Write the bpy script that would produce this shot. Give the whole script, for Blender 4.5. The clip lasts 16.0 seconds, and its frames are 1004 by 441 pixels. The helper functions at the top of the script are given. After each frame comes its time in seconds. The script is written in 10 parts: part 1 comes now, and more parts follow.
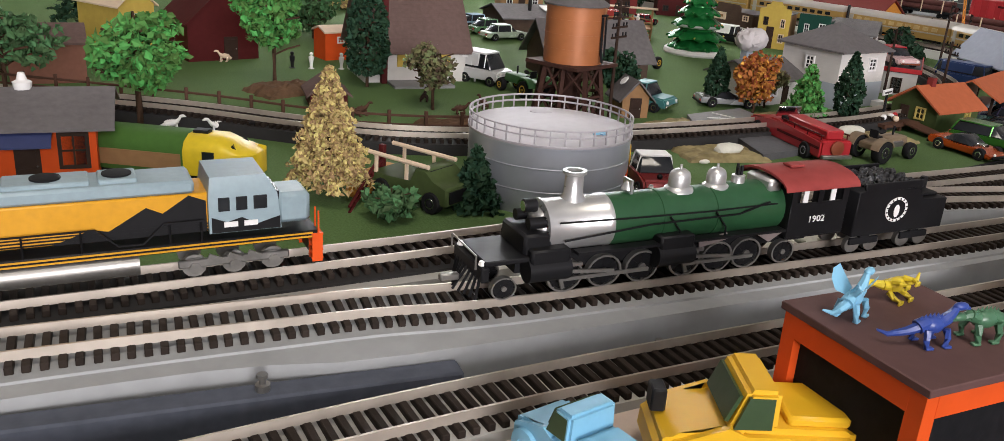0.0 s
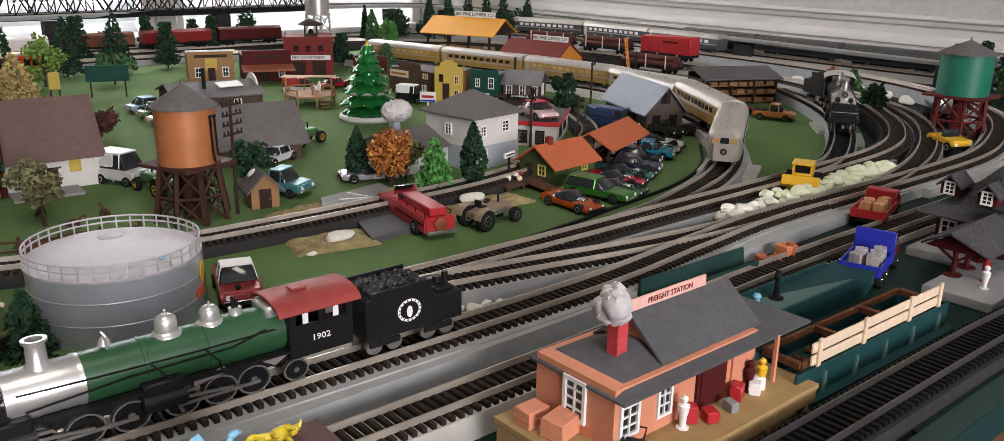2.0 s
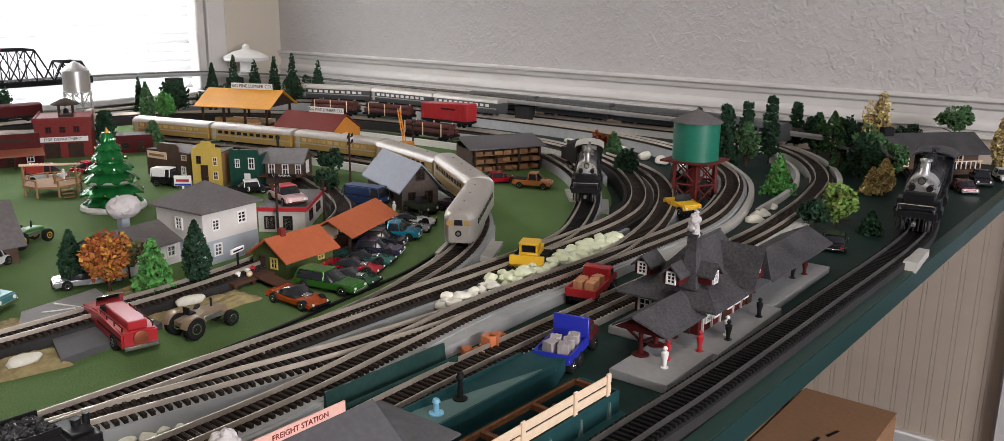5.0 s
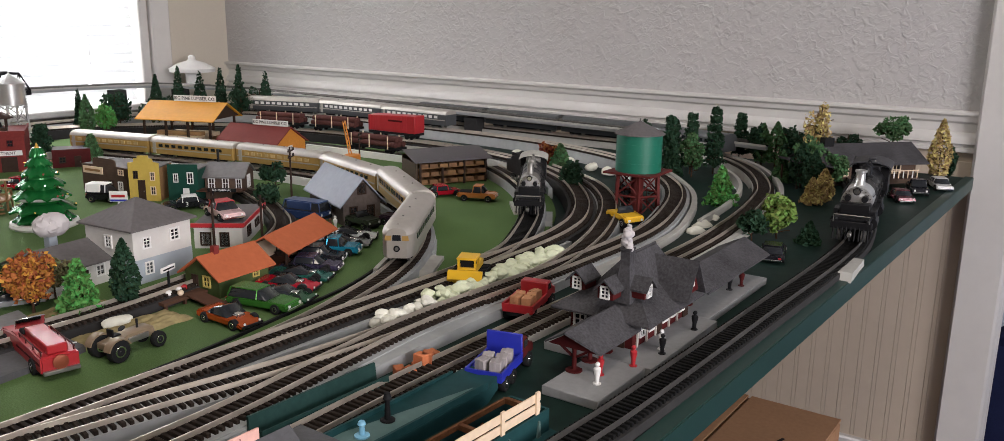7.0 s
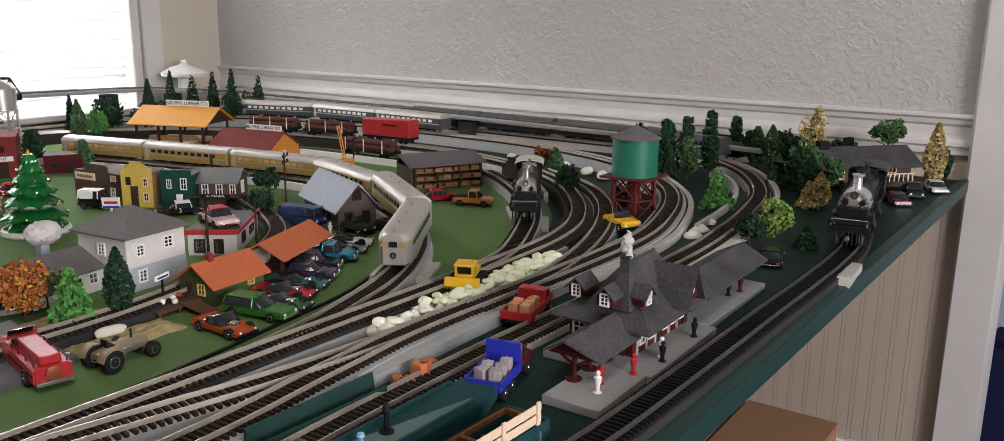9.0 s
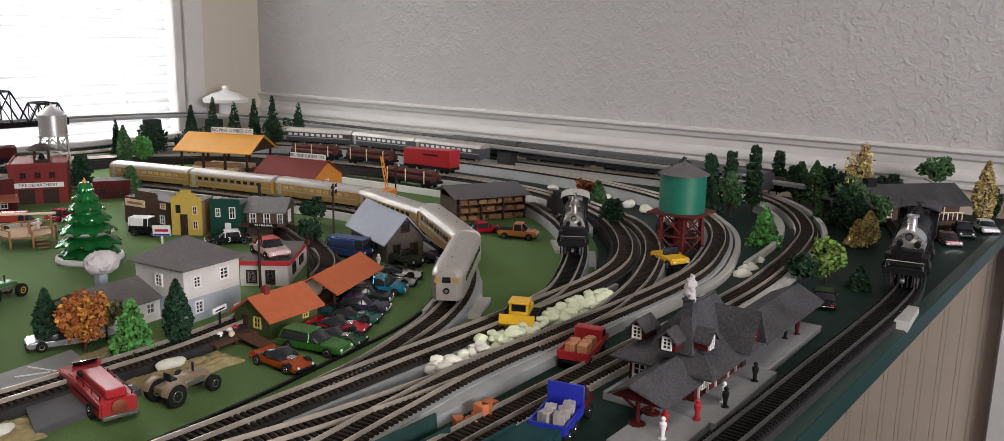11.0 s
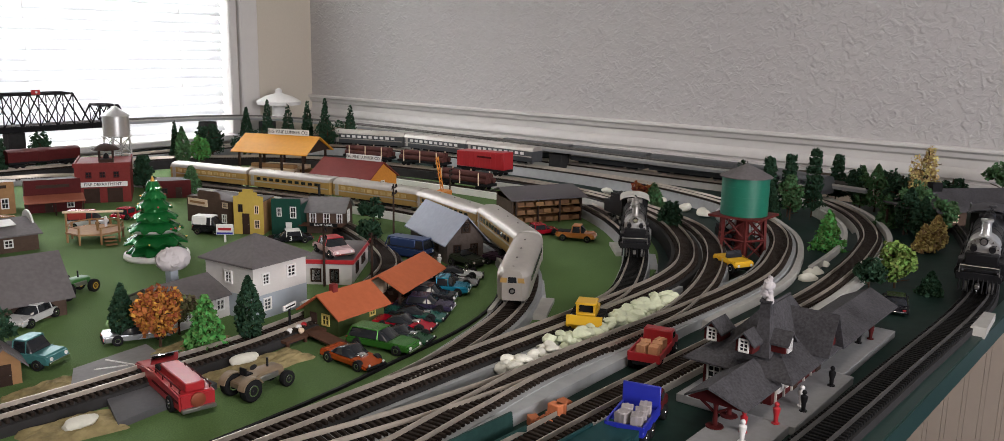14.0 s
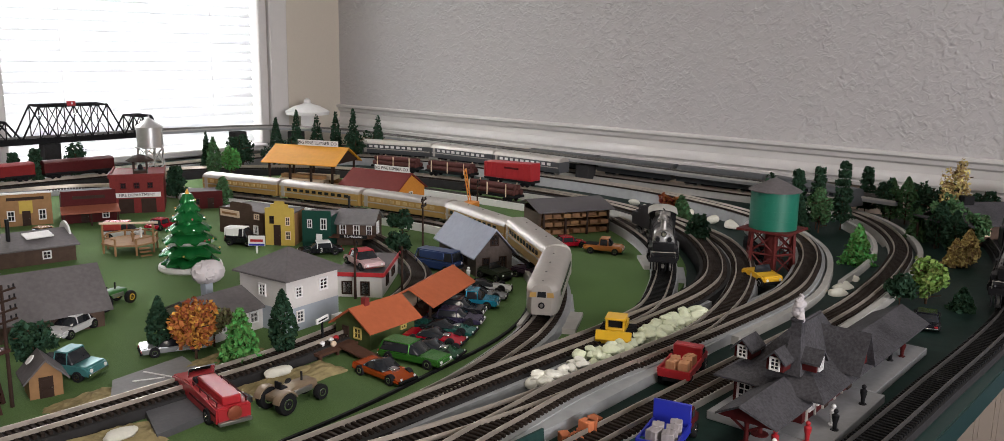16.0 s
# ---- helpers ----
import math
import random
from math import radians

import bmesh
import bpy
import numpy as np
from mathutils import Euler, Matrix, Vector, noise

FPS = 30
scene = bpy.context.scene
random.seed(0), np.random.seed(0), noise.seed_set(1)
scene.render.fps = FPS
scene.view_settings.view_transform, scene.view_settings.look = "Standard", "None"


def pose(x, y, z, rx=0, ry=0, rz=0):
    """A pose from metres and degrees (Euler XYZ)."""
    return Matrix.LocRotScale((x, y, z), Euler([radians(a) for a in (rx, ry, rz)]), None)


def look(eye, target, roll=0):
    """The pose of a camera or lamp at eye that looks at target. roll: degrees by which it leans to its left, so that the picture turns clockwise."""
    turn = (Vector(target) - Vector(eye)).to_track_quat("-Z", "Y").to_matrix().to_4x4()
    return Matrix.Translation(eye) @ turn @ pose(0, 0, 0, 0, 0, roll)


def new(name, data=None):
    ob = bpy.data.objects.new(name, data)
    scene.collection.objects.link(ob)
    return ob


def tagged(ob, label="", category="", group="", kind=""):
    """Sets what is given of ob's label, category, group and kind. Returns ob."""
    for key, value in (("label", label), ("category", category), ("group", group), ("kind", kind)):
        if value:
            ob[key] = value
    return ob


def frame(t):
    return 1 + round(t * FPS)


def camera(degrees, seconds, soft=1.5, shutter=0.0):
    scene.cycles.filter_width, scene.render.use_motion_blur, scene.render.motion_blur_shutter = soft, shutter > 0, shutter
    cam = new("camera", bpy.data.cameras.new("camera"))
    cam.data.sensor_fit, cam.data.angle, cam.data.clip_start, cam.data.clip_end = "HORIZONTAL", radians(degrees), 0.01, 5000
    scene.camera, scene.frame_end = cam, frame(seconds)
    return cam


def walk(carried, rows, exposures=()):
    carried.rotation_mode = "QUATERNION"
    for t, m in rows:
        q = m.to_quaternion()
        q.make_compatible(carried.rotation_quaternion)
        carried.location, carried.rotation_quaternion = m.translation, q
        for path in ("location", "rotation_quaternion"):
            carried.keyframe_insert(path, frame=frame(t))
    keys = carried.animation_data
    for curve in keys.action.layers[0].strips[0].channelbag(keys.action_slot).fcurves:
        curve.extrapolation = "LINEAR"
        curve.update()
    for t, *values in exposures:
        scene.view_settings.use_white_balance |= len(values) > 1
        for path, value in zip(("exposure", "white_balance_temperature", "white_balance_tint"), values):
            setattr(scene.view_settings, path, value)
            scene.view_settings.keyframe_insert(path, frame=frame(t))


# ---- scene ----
cam = camera(59.8, 16.0, soft=0.7)
PATH = [
    (0, (0.091, 0.003, 0.144), (0.967, 1.666, -0.539), 4.0),
    (0.5, (0.118, -0.011, 0.153), (1.096, 1.597, -0.525), 3.3),
    (1, (0.148, -0.027, 0.169), (1.238, 1.512, -0.497), 2.4),
    (1.5, (0.173, -0.045, 0.183), (1.363, 1.433, -0.45), 1.7),
    (2, (0.187, -0.065, 0.192), (1.45, 1.365, -0.408), 1.1),
    (2.5, (0.204, -0.078, 0.198), (1.527, 1.306, -0.381), 0.9),
    (3, (0.215, -0.085, 0.202), (1.584, 1.258, -0.367), 0.9),
    (3.5, (0.228, -0.089, 0.203), (1.627, 1.224, -0.362), 1.0),
    (4, (0.242, -0.108, 0.214), (1.69, 1.157, -0.335), 0.9),
    (4.5, (0.249, -0.117, 0.223), (1.746, 1.105, -0.292), 0.9),
    (5, (0.256, -0.121, 0.225), (1.787, 1.068, -0.266), 0.6),
    (7.5, (0.274, -0.133, 0.229), (1.87, 0.977, -0.24), 0.7),
    (8, (0.276, -0.134, 0.23), (1.876, 0.971, -0.238), 0.6),
    (8.5, (0.275, -0.13, 0.231), (1.876, 0.975, -0.234), 0.6),
    (9, (0.274, -0.125, 0.23), (1.875, 0.98, -0.234), 0.6),
    (11.5, (0.258, -0.099, 0.241), (1.83, 1.071, -0.158), 1.3),
    (12, (0.256, -0.097, 0.241), (1.822, 1.082, -0.156), 1.3),
    (12.5, (0.255, -0.096, 0.24), (1.813, 1.094, -0.158), 1.2),
    (13, (0.253, -0.091, 0.238), (1.803, 1.11, -0.161), 1.2),
    (13.5, (0.252, -0.088, 0.235), (1.793, 1.123, -0.165), 1.1),
    (14, (0.248, -0.084, 0.235), (1.773, 1.146, -0.166), 1.1),
    (14.5, (0.241, -0.079, 0.235), (1.747, 1.176, -0.166), 0.9),
    (15, (0.24, -0.074, 0.234), (1.732, 1.195, -0.169), 0.8),
    (15.5, (0.239, -0.078, 0.241), (1.727, 1.195, -0.161), 0.9),
    (16, (0.241, -0.083, 0.243), (1.733, 1.191, -0.144), 1.0),
]
K = 1.25  # metres for one unit of the plan
walk(cam, [(t, look([K * c for c in eye], [K * c for c in target], roll)) for t, eye, target, roll in PATH],
     exposures=[(0, 0.04), (1.5, 0.02), (3, -0.03), (5, 0.0), (9, -0.02), (11.5, -0.13), (16, -0.15)])

# ---- world, light ----
world = bpy.data.worlds.new("World")
scene.world = world
world.use_nodes = True
_wn = world.node_tree
_sky = _wn.nodes.new("ShaderNodeTexSky")
_sky.sky_type, _sky.sun_disc = 'NISHITA', False
_sky.sun_elevation, _sky.sun_rotation = radians(40), radians(60)
_wn.links.new(_sky.outputs[0], _wn.nodes["Background"].inputs[0])
_wn.nodes["Background"].inputs[1].default_value = 0.12


def area_lamp(name, m, w, h, watts, colour):
    d = bpy.data.lights.new(name, 'AREA')
    d.shape, d.size, d.size_y, d.energy, d.color = 'RECTANGLE', w, h, watts, colour
    ob = new(name, d)
    ob.matrix_world = m
    return ob


# daylight outside the blinds, an assumed window behind the camera, an added ceiling fill
area_lamp("window_daylight", look((1.17 * K, 1.98 * K, 0.65), (1.0, 0, 0.3)), 1.6, 1.3, 68, (1.0, 0.955, 0.965))
area_lamp("rear_window_daylight", look((-0.1, -2.84, 0.8), (0.9, 1.0, 0.0)), 1.6, 1.2, 114, (1.0, 0.945, 0.97))
area_lamp("ceiling_fill", look((0.2, -0.2, 1.62), (0.2, -0.199, 0)), 0.5, 0.5, 10, (1.0, 0.9, 0.78))


# ---- materials ----
def mat(name, c, rough=0.6, metal=0.0, vary=0.12, grain=220.0, bump=0.15, patch=18.0, spec=0.5, per_object=0.0):
    """A painted, plastic or natural surface: grain and broad patches of tone, fine relief."""
    m = bpy.data.materials.new(name)
    m.use_nodes = True
    nt = m.node_tree
    n, l = nt.nodes, nt.links
    b = n["Principled BSDF"]
    b.inputs["Metallic"].default_value = metal
    b.inputs["Specular IOR Level"].default_value = spec if metal or rough < 0.5 else 0.1
    tc = n.new("ShaderNodeTexCoord")
    fine, broad = n.new("ShaderNodeTexNoise"), n.new("ShaderNodeTexNoise")
    fine.inputs["Scale"].default_value, fine.inputs["Detail"].default_value = grain, 3
    broad.inputs["Scale"].default_value, broad.inputs["Detail"].default_value = patch, 4
    l.new(tc.outputs["Object"], fine.inputs["Vector"])
    l.new(tc.outputs["Object"], broad.inputs["Vector"])
    add = n.new("ShaderNodeMath")
    l.new(fine.outputs["Fac"], add.inputs[0]), l.new(broad.outputs["Fac"], add.inputs[1])
    mr = n.new("ShaderNodeMapRange")
    mr.inputs["From Min"].default_value, mr.inputs["From Max"].default_value = 0.6, 1.4
    mr.inputs["To Min"].default_value, mr.inputs["To Max"].default_value = 1 - vary, 1 + vary
    l.new(add.outputs[0], mr.inputs["Value"])
    val = mr.outputs[0]
    if per_object:
        oi, r2, mul = n.new("ShaderNodeObjectInfo"), n.new("ShaderNodeMapRange"), n.new("ShaderNodeMath")
        mul.operation = 'MULTIPLY'
        r2.inputs["To Min"].default_value, r2.inputs["To Max"].default_value = 1 - per_object, 1 + per_object
        l.new(oi.outputs["Random"], r2.inputs["Value"])
        l.new(val, mul.inputs[0]), l.new(r2.outputs[0], mul.inputs[1])
        val = mul.outputs[0]
    hsv = n.new("ShaderNodeHueSaturation")
    hsv.inputs["Color"].default_value = (*c, 1)
    l.new(val, hsv.inputs["Value"])
    l.new(hsv.outputs[0], b.inputs["Base Color"])
    rr = n.new("ShaderNodeMapRange")
    rr.inputs["To Min"].default_value, rr.inputs["To Max"].default_value = max(0.03, rough - 0.12), min(1, rough + 0.12)
    l.new(broad.outputs["Fac"], rr.inputs["Value"]), l.new(rr.outputs[0], b.inputs["Roughness"])
    if bump:
        bp = n.new("ShaderNodeBump")
        bp.inputs["Strength"].default_value, bp.inputs["Distance"].default_value = bump, 0.0006
        l.new(fine.outputs["Fac"], bp.inputs["Height"]), l.new(bp.outputs[0], b.inputs["Normal"])
    return m


def lined(m, scale, axis='Z', depth=0.0006, strength=0.6, dark=0.8):
    """Adds shallow parallel grooves (boards, corrugation, courses) to a material."""
    nt = m.node_tree
    n, l = nt.nodes, nt.links
    tc, w, bp = n.new("ShaderNodeTexCoord"), n.new("ShaderNodeTexWave"), n.new("ShaderNodeBump")
    w.bands_direction, w.wave_profile = axis, 'SAW'
    w.inputs["Scale"].default_value, w.inputs["Distortion"].default_value = scale, 0.15
    bp.inputs["Strength"].default_value, bp.inputs["Distance"].default_value = strength, depth
    l.new(tc.outputs["Object"], w.inputs["Vector"]), l.new(w.outputs["Fac"], bp.inputs["Height"])
    b = n["Principled BSDF"]
    if b.inputs["Normal"].is_linked:
        l.new(b.inputs["Normal"].links[0].from_socket, bp.inputs["Normal"])
    l.new(bp.outputs[0], b.inputs["Normal"])
    return m


def glass(name, c=(0.9, 0.95, 0.95), rough=0.02):
    m = bpy.data.materials.new(name)
    m.use_nodes = True
    b = m.node_tree.nodes["Principled BSDF"]
    b.inputs["Base Color"].default_value = (*c, 1)
    b.inputs["Transmission Weight"].default_value, b.inputs["Roughness"].default_value = 1.0, rough
    b.inputs["IOR"].default_value = 1.3
    return m


def wall_material():
    """Knock-down textured plaster: raised irregular blobs under flat paint."""
    m = mat("plaster", (0.47, 0.455, 0.445), 0.8, vary=0.04, grain=60, bump=0.0, patch=1.5, spec=0.25)
    n, l = m.node_tree.nodes, m.node_tree.links
    tc, v, no = n.new("ShaderNodeTexCoord"), n.new("ShaderNodeTexNoise"), n.new("ShaderNodeTexNoise")
    v.inputs["Scale"].default_value, v.inputs["Detail"].default_value, v.inputs["Distortion"].default_value = 75, 2, 0.8
    no.inputs["Scale"].default_value, no.inputs["Detail"].default_value = 16, 2
    ramp = n.new("ShaderNodeMapRange")
    ramp.inputs["From Min"].default_value, ramp.inputs["From Max"].default_value = 0.42, 0.7
    mul = n.new("ShaderNodeMath")
    mul.operation = 'MULTIPLY'
    bp = n.new("ShaderNodeBump")
    bp.inputs["Strength"].default_value, bp.inputs["Distance"].default_value = 0.6, 0.0045
    l.new(tc.outputs["Object"], v.inputs["Vector"]), l.new(tc.outputs["Object"], no.inputs["Vector"])
    l.new(v.outputs["Fac"], ramp.inputs["Value"])
    l.new(ramp.outputs[0], mul.inputs[0]), l.new(no.outputs["Fac"], mul.inputs[1])
    l.new(mul.outputs[0], bp.inputs["Height"]), l.new(bp.outputs[0], n["Principled BSDF"].inputs["Normal"])
    return m


def blind_material():
    m = bpy.data.materials.new("blind_slat")
    m.use_nodes = True
    n, l = m.node_tree.nodes, m.node_tree.links
    b, t, mix = n["Principled BSDF"], n.new("ShaderNodeBsdfTranslucent"), n.new("ShaderNodeMixShader")
    b.inputs["Base Color"].default_value, b.inputs["Roughness"].default_value = (0.85, 0.85, 0.84, 1), 0.5
    t.inputs["Color"].default_value = (0.62, 0.635, 0.65, 1)
    mix.inputs[0].default_value = 0.6
    l.new(b.outputs[0], mix.inputs[1]), l.new(t.outputs[0], mix.inputs[2])
    l.new(mix.outputs[0], n["Material Output"].inputs["Surface"])
    return m


def leaf_material(name, c, hue=0.03):
    """Foliage: every clump its own shade, a little light coming through."""
    m = bpy.data.materials.new(name)
    m.use_nodes = True
    n, l = m.node_tree.nodes, m.node_tree.links
    b = n["Principled BSDF"]
    b.inputs["Roughness"].default_value, b.inputs["Specular IOR Level"].default_value = 0.75, 0.25
    g, hsv = n.new("ShaderNodeNewGeometry"), n.new("ShaderNodeHueSaturation")
    v, h = n.new("ShaderNodeMapRange"), n.new("ShaderNodeMapRange")
    v.inputs["To Min"].default_value, v.inputs["To Max"].default_value = 0.55, 1.5
    h.inputs["To Min"].default_value, h.inputs["To Max"].default_value = 0.5 - hue, 0.5 + hue
    l.new(g.outputs["Random Per Island"], v.inputs["Value"]), l.new(g.outputs["Random Per Island"], h.inputs["Value"])
    hsv.inputs["Color"].default_value = (*c, 1)
    l.new(v.outputs[0], hsv.inputs["Value"]), l.new(h.outputs[0], hsv.inputs["Hue"])
    l.new(hsv.outputs[0], b.inputs["Base Color"])
    return m


PLASTER = wall_material()
TRIM = mat("trim_paint", (0.6, 0.58, 0.555), 0.45, vary=0.04, grain=40, bump=0.05, patch=3)
BEAD = mat("beadboard_paint", (0.5, 0.42, 0.335), 0.5, vary=0.05, grain=30, bump=0.05, patch=2)
CEIL = mat("ceiling_paint", (0.6, 0.59, 0.57), 0.9, vary=0.04, patch=1)
DIMWALL = mat("tan_paint", (0.34, 0.29, 0.24), 0.85, vary=0.06, patch=1.5)
CARPET = mat("carpet", (0.02, 0.035, 0.11), 0.95, vary=0.25, grain=400, bump=0.6, patch=6)
CARDBOARD = mat("cardboard", (0.36, 0.2, 0.11), 0.8, vary=0.12, grain=120, bump=0.1, patch=8)
TABLE = mat("table_green", (0.012, 0.028, 0.023), 0.55, vary=0.3, grain=90, bump=0.2, patch=9)
FASCIA = mat("fascia_green", (0.01, 0.036, 0.029), 0.45, vary=0.12, grain=60, patch=6)
GRASS = mat("grass_mat", (0.1, 0.17, 0.06), 0.95, vary=0.3, grain=700, bump=0.9, patch=7, spec=0.1)
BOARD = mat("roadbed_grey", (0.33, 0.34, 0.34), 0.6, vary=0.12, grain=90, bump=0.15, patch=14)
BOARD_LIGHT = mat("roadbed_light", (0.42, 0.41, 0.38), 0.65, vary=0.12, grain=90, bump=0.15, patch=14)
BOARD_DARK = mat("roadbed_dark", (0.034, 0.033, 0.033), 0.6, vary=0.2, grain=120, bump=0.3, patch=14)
WOODSHIM = mat("weathered_wood", (0.09, 0.1, 0.125), 0.8, vary=0.25, grain=160, bump=0.4)
TIE = mat("sleeper_brown", (0.027, 0.02, 0.016), 0.6, vary=0.2, grain=300, bump=0.3, per_object=0.25)
TIE_DARK = mat("sleeper_black", (0.01, 0.01, 0.01), 0.55, vary=0.2, grain=300, per_object=0.2)
RAIL = mat("rail_metal", (0.52, 0.46, 0.39), 0.38, 0.65, vary=0.18, grain=90, bump=0.05, patch=12)
RAIL_DARK = mat("rail_weathered", (0.16, 0.15, 0.14), 0.4, 0.8, vary=0.2, grain=90, patch=12)
ROCK = mat("foam_rock", (0.72, 0.71, 0.62), 0.85, vary=0.1, grain=260, bump=0.5, patch=40, per_object=0.08)
ROCK_GLOW = mat("pale_green_rock", (0.68, 0.72, 0.52), 0.85, vary=0.1, grain=260, bump=0.5, patch=40, per_object=0.08)
GROUNDROCK = mat("scenic_rock", (0.27, 0.22, 0.11), 0.9, vary=0.4, grain=150, bump=0.8, patch=40)
ASPHALT = mat("asphalt_grey", (0.1, 0.1, 0.105), 0.8, vary=0.15, grain=300, bump=0.3)
PAVE = mat("pale_paving", (0.26, 0.26, 0.26), 0.8, vary=0.12, grain=200, bump=0.2)
BLACK = mat("black_paint", (0.009, 0.009, 0.01), 0.42, vary=0.2, grain=200, bump=0.08, patch=30, spec=0.2)
BLACK_DULL = mat("black_dull", (0.012, 0.012, 0.013), 0.65, vary=0.3, grain=240, bump=0.2, patch=30)
RUBBER = mat("rubber", (0.015, 0.015, 0.016), 0.7, vary=0.15)
SILVER = mat("silver_paint", (0.55, 0.55, 0.54), 0.32, 0.7, vary=0.08, grain=160, bump=0.05, patch=30)
TANKSILVER = mat("tank_silver", (0.5, 0.53, 0.58), 0.33, 0.55, vary=0.07, grain=90, bump=0.06, patch=16)
TANKTOP = mat("tank_top", (0.42, 0.4, 0.42), 0.5, 0.2, vary=0.1, grain=120, patch=25)
CHROME = mat("chrome", (0.75, 0.75, 0.74), 0.15, 1.0, vary=0.05, bump=0)
STEEL = mat("dull_steel", (0.3, 0.29, 0.27), 0.4, 0.85, vary=0.2, grain=200)
GREENB = mat("boiler_green", (0.02, 0.075, 0.03), 0.35, vary=0.12, grain=200, bump=0.06, patch=30)
CABRED = mat("cab_roof_red", (0.27, 0.05, 0.045), 0.5, vary=0.15, grain=150, bump=0.1, patch=30)
COAL = mat("coal", (0.012, 0.012, 0.013), 0.45, vary=0.4, grain=300, bump=1.0, per_object=0.3)
WHITE = mat("white_paint", (0.76, 0.75, 0.73), 0.5, vary=0.05, grain=120, bump=0.06)
CREAM = mat("cream_wood", (0.7, 0.55, 0.4), 0.6, vary=0.12, grain=160, bump=0.2)
YELLOW = mat("toy_yellow", (0.72, 0.42, 0.02), 0.35, vary=0.06, grain=120, bump=0.05)
ORANGE = mat("orange_paint", (0.66, 0.085, 0.015), 0.5, vary=0.08, grain=120, bump=0.08)
RED = mat("toy_red", (0.4, 0.02, 0.026), 0.4, vary=0.08, grain=120, bump=0.05)
DARKRED = mat("dark_red", (0.075, 0.012, 0.012), 0.6, vary=0.15, grain=200, bump=0.2)
LTBLUE = mat("sky_blue", (0.2, 0.45, 0.62), 0.4, vary=0.08, grain=120, bump=0.05)
BLUE = mat("deep_blue", (0.02, 0.03, 0.35), 0.35, vary=0.08, grain=120, bump=0.05)
NAVY = mat("navy", (0.03, 0.04, 0.11), 0.4, vary=0.1)
TEAL = mat("dark_teal", (0.014, 0.05, 0.053), 0.5, vary=0.2, grain=120, bump=0.2, patch=20)
TEAL_LIGHT = mat("pale_teal", (0.1, 0.165, 0.155), 0.55, vary=0.15, grain=120, bump=0.2, patch=20)
GREENTANK = mat("tank_green", (0.012, 0.15, 0.095), 0.42, vary=0.1, grain=90, bump=0.08, patch=20)
GREENP = mat("green_paint", (0.045, 0.16, 0.04), 0.4, vary=0.1, grain=120)
OLIVE = mat("olive_boards", (0.06, 0.085, 0.03), 0.65, vary=0.2, grain=150, bump=0.2)
BROWN = mat("brown_plastic", (0.09, 0.045, 0.03), 0.6, vary=0.2, grain=150, bump=0.25)
DKBROWN = mat("dark_brown", (0.04, 0.024, 0.018), 0.65, vary=0.25, grain=150, bump=0.3)
TIMBER = mat("trestle_timber", (0.055, 0.026, 0.02), 0.65, vary=0.3, grain=200, bump=0.3)
MAROON = mat("maroon_steel", (0.11, 0.022, 0.02), 0.55, vary=0.2, grain=200, bump=0.15)
COPPER = mat("tank_copper", (0.42, 0.15, 0.055), 0.45, 0.15, vary=0.15, grain=90, bump=0.1, patch=20)
SHINGLE = lined(mat("grey_shingle", (0.085, 0.085, 0.09), 0.75, vary=0.2, grain=260, bump=0.4, patch=20), 110, 'Y', 0.0006)
SLATE = mat("slate_roof", (0.062, 0.06, 0.064), 0.75, vary=0.5, grain=420, bump=1.0, patch=30)
SALMON = lined(mat("salmon_boards", (0.6, 0.25, 0.15), 0.65, vary=0.1, grain=160, bump=0.1), 90, 'X', 0.0004, 0.4)
DECK = lined(mat("deck_boards", (0.33, 0.22, 0.1), 0.7, vary=0.2, grain=160, bump=0.25), 60, 'X', 0.0004, 0.5)
WALLBROWN = lined(mat("brown_siding", (0.09, 0.06, 0.045), 0.7, vary=0.2, grain=160, bump=0.2), 80, 'Z', 0.0004, 0.5)
WALLWHITE = lined(mat("white_siding", (0.62, 0.6, 0.57), 0.6, vary=0.06, grain=120, bump=0.1), 90, 'Z', 0.0003, 0.5)
WALLGREY = mat("pale_grey_wall", (0.36, 0.4, 0.44), 0.6, vary=0.06, grain=120, bump=0.1)
BRICKRED = mat("red_brick_plastic", (0.18, 0.03, 0.027), 0.6, vary=0.15, grain=260, bump=0.4)
TAN = mat("tan_front", (0.3, 0.17, 0.08), 0.65, vary=0.15, grain=160, bump=0.2)
YELLOWF = mat("mustard_front", (0.5, 0.36, 0.08), 0.6, vary=0.1, grain=160, bump=0.1)
GREENF = mat("dark_green_front", (0.013, 0.055, 0.04), 0.6, vary=0.12, grain=160, bump=0.1)
ROOFGREY = mat("grey_roof", (0.13, 0.12, 0.12), 0.7, vary=0.2, grain=220, bump=0.3, patch=25)
ROOFBROWN = lined(mat("brown_shingle", (0.13, 0.085, 0.075), 0.75, vary=0.2, grain=220, bump=0.3), 100, 'Y', 0.0005)
ROOFBLUE = mat("blue_grey_roof", (0.27, 0.3, 0.37), 0.5, vary=0.1, grain=160, bump=0.15)
ROOFORANGE = mat("rust_orange_roof", (0.42, 0.115, 0.05), 0.6, vary=0.12, grain=180, bump=0.2)
ROOFYELLOW = mat("golden_roof", (0.66, 0.3, 0.03), 0.5, vary=0.08, grain=140, bump=0.1)
ROOFRED = mat("maroon_roof", (0.17, 0.035, 0.03), 0.75, vary=0.12, grain=140, bump=0.1)
CARSIDE = mat("coach_gold", (0.42, 0.26, 0.08), 0.4, 0.2, vary=0.12, grain=120, patch=20)
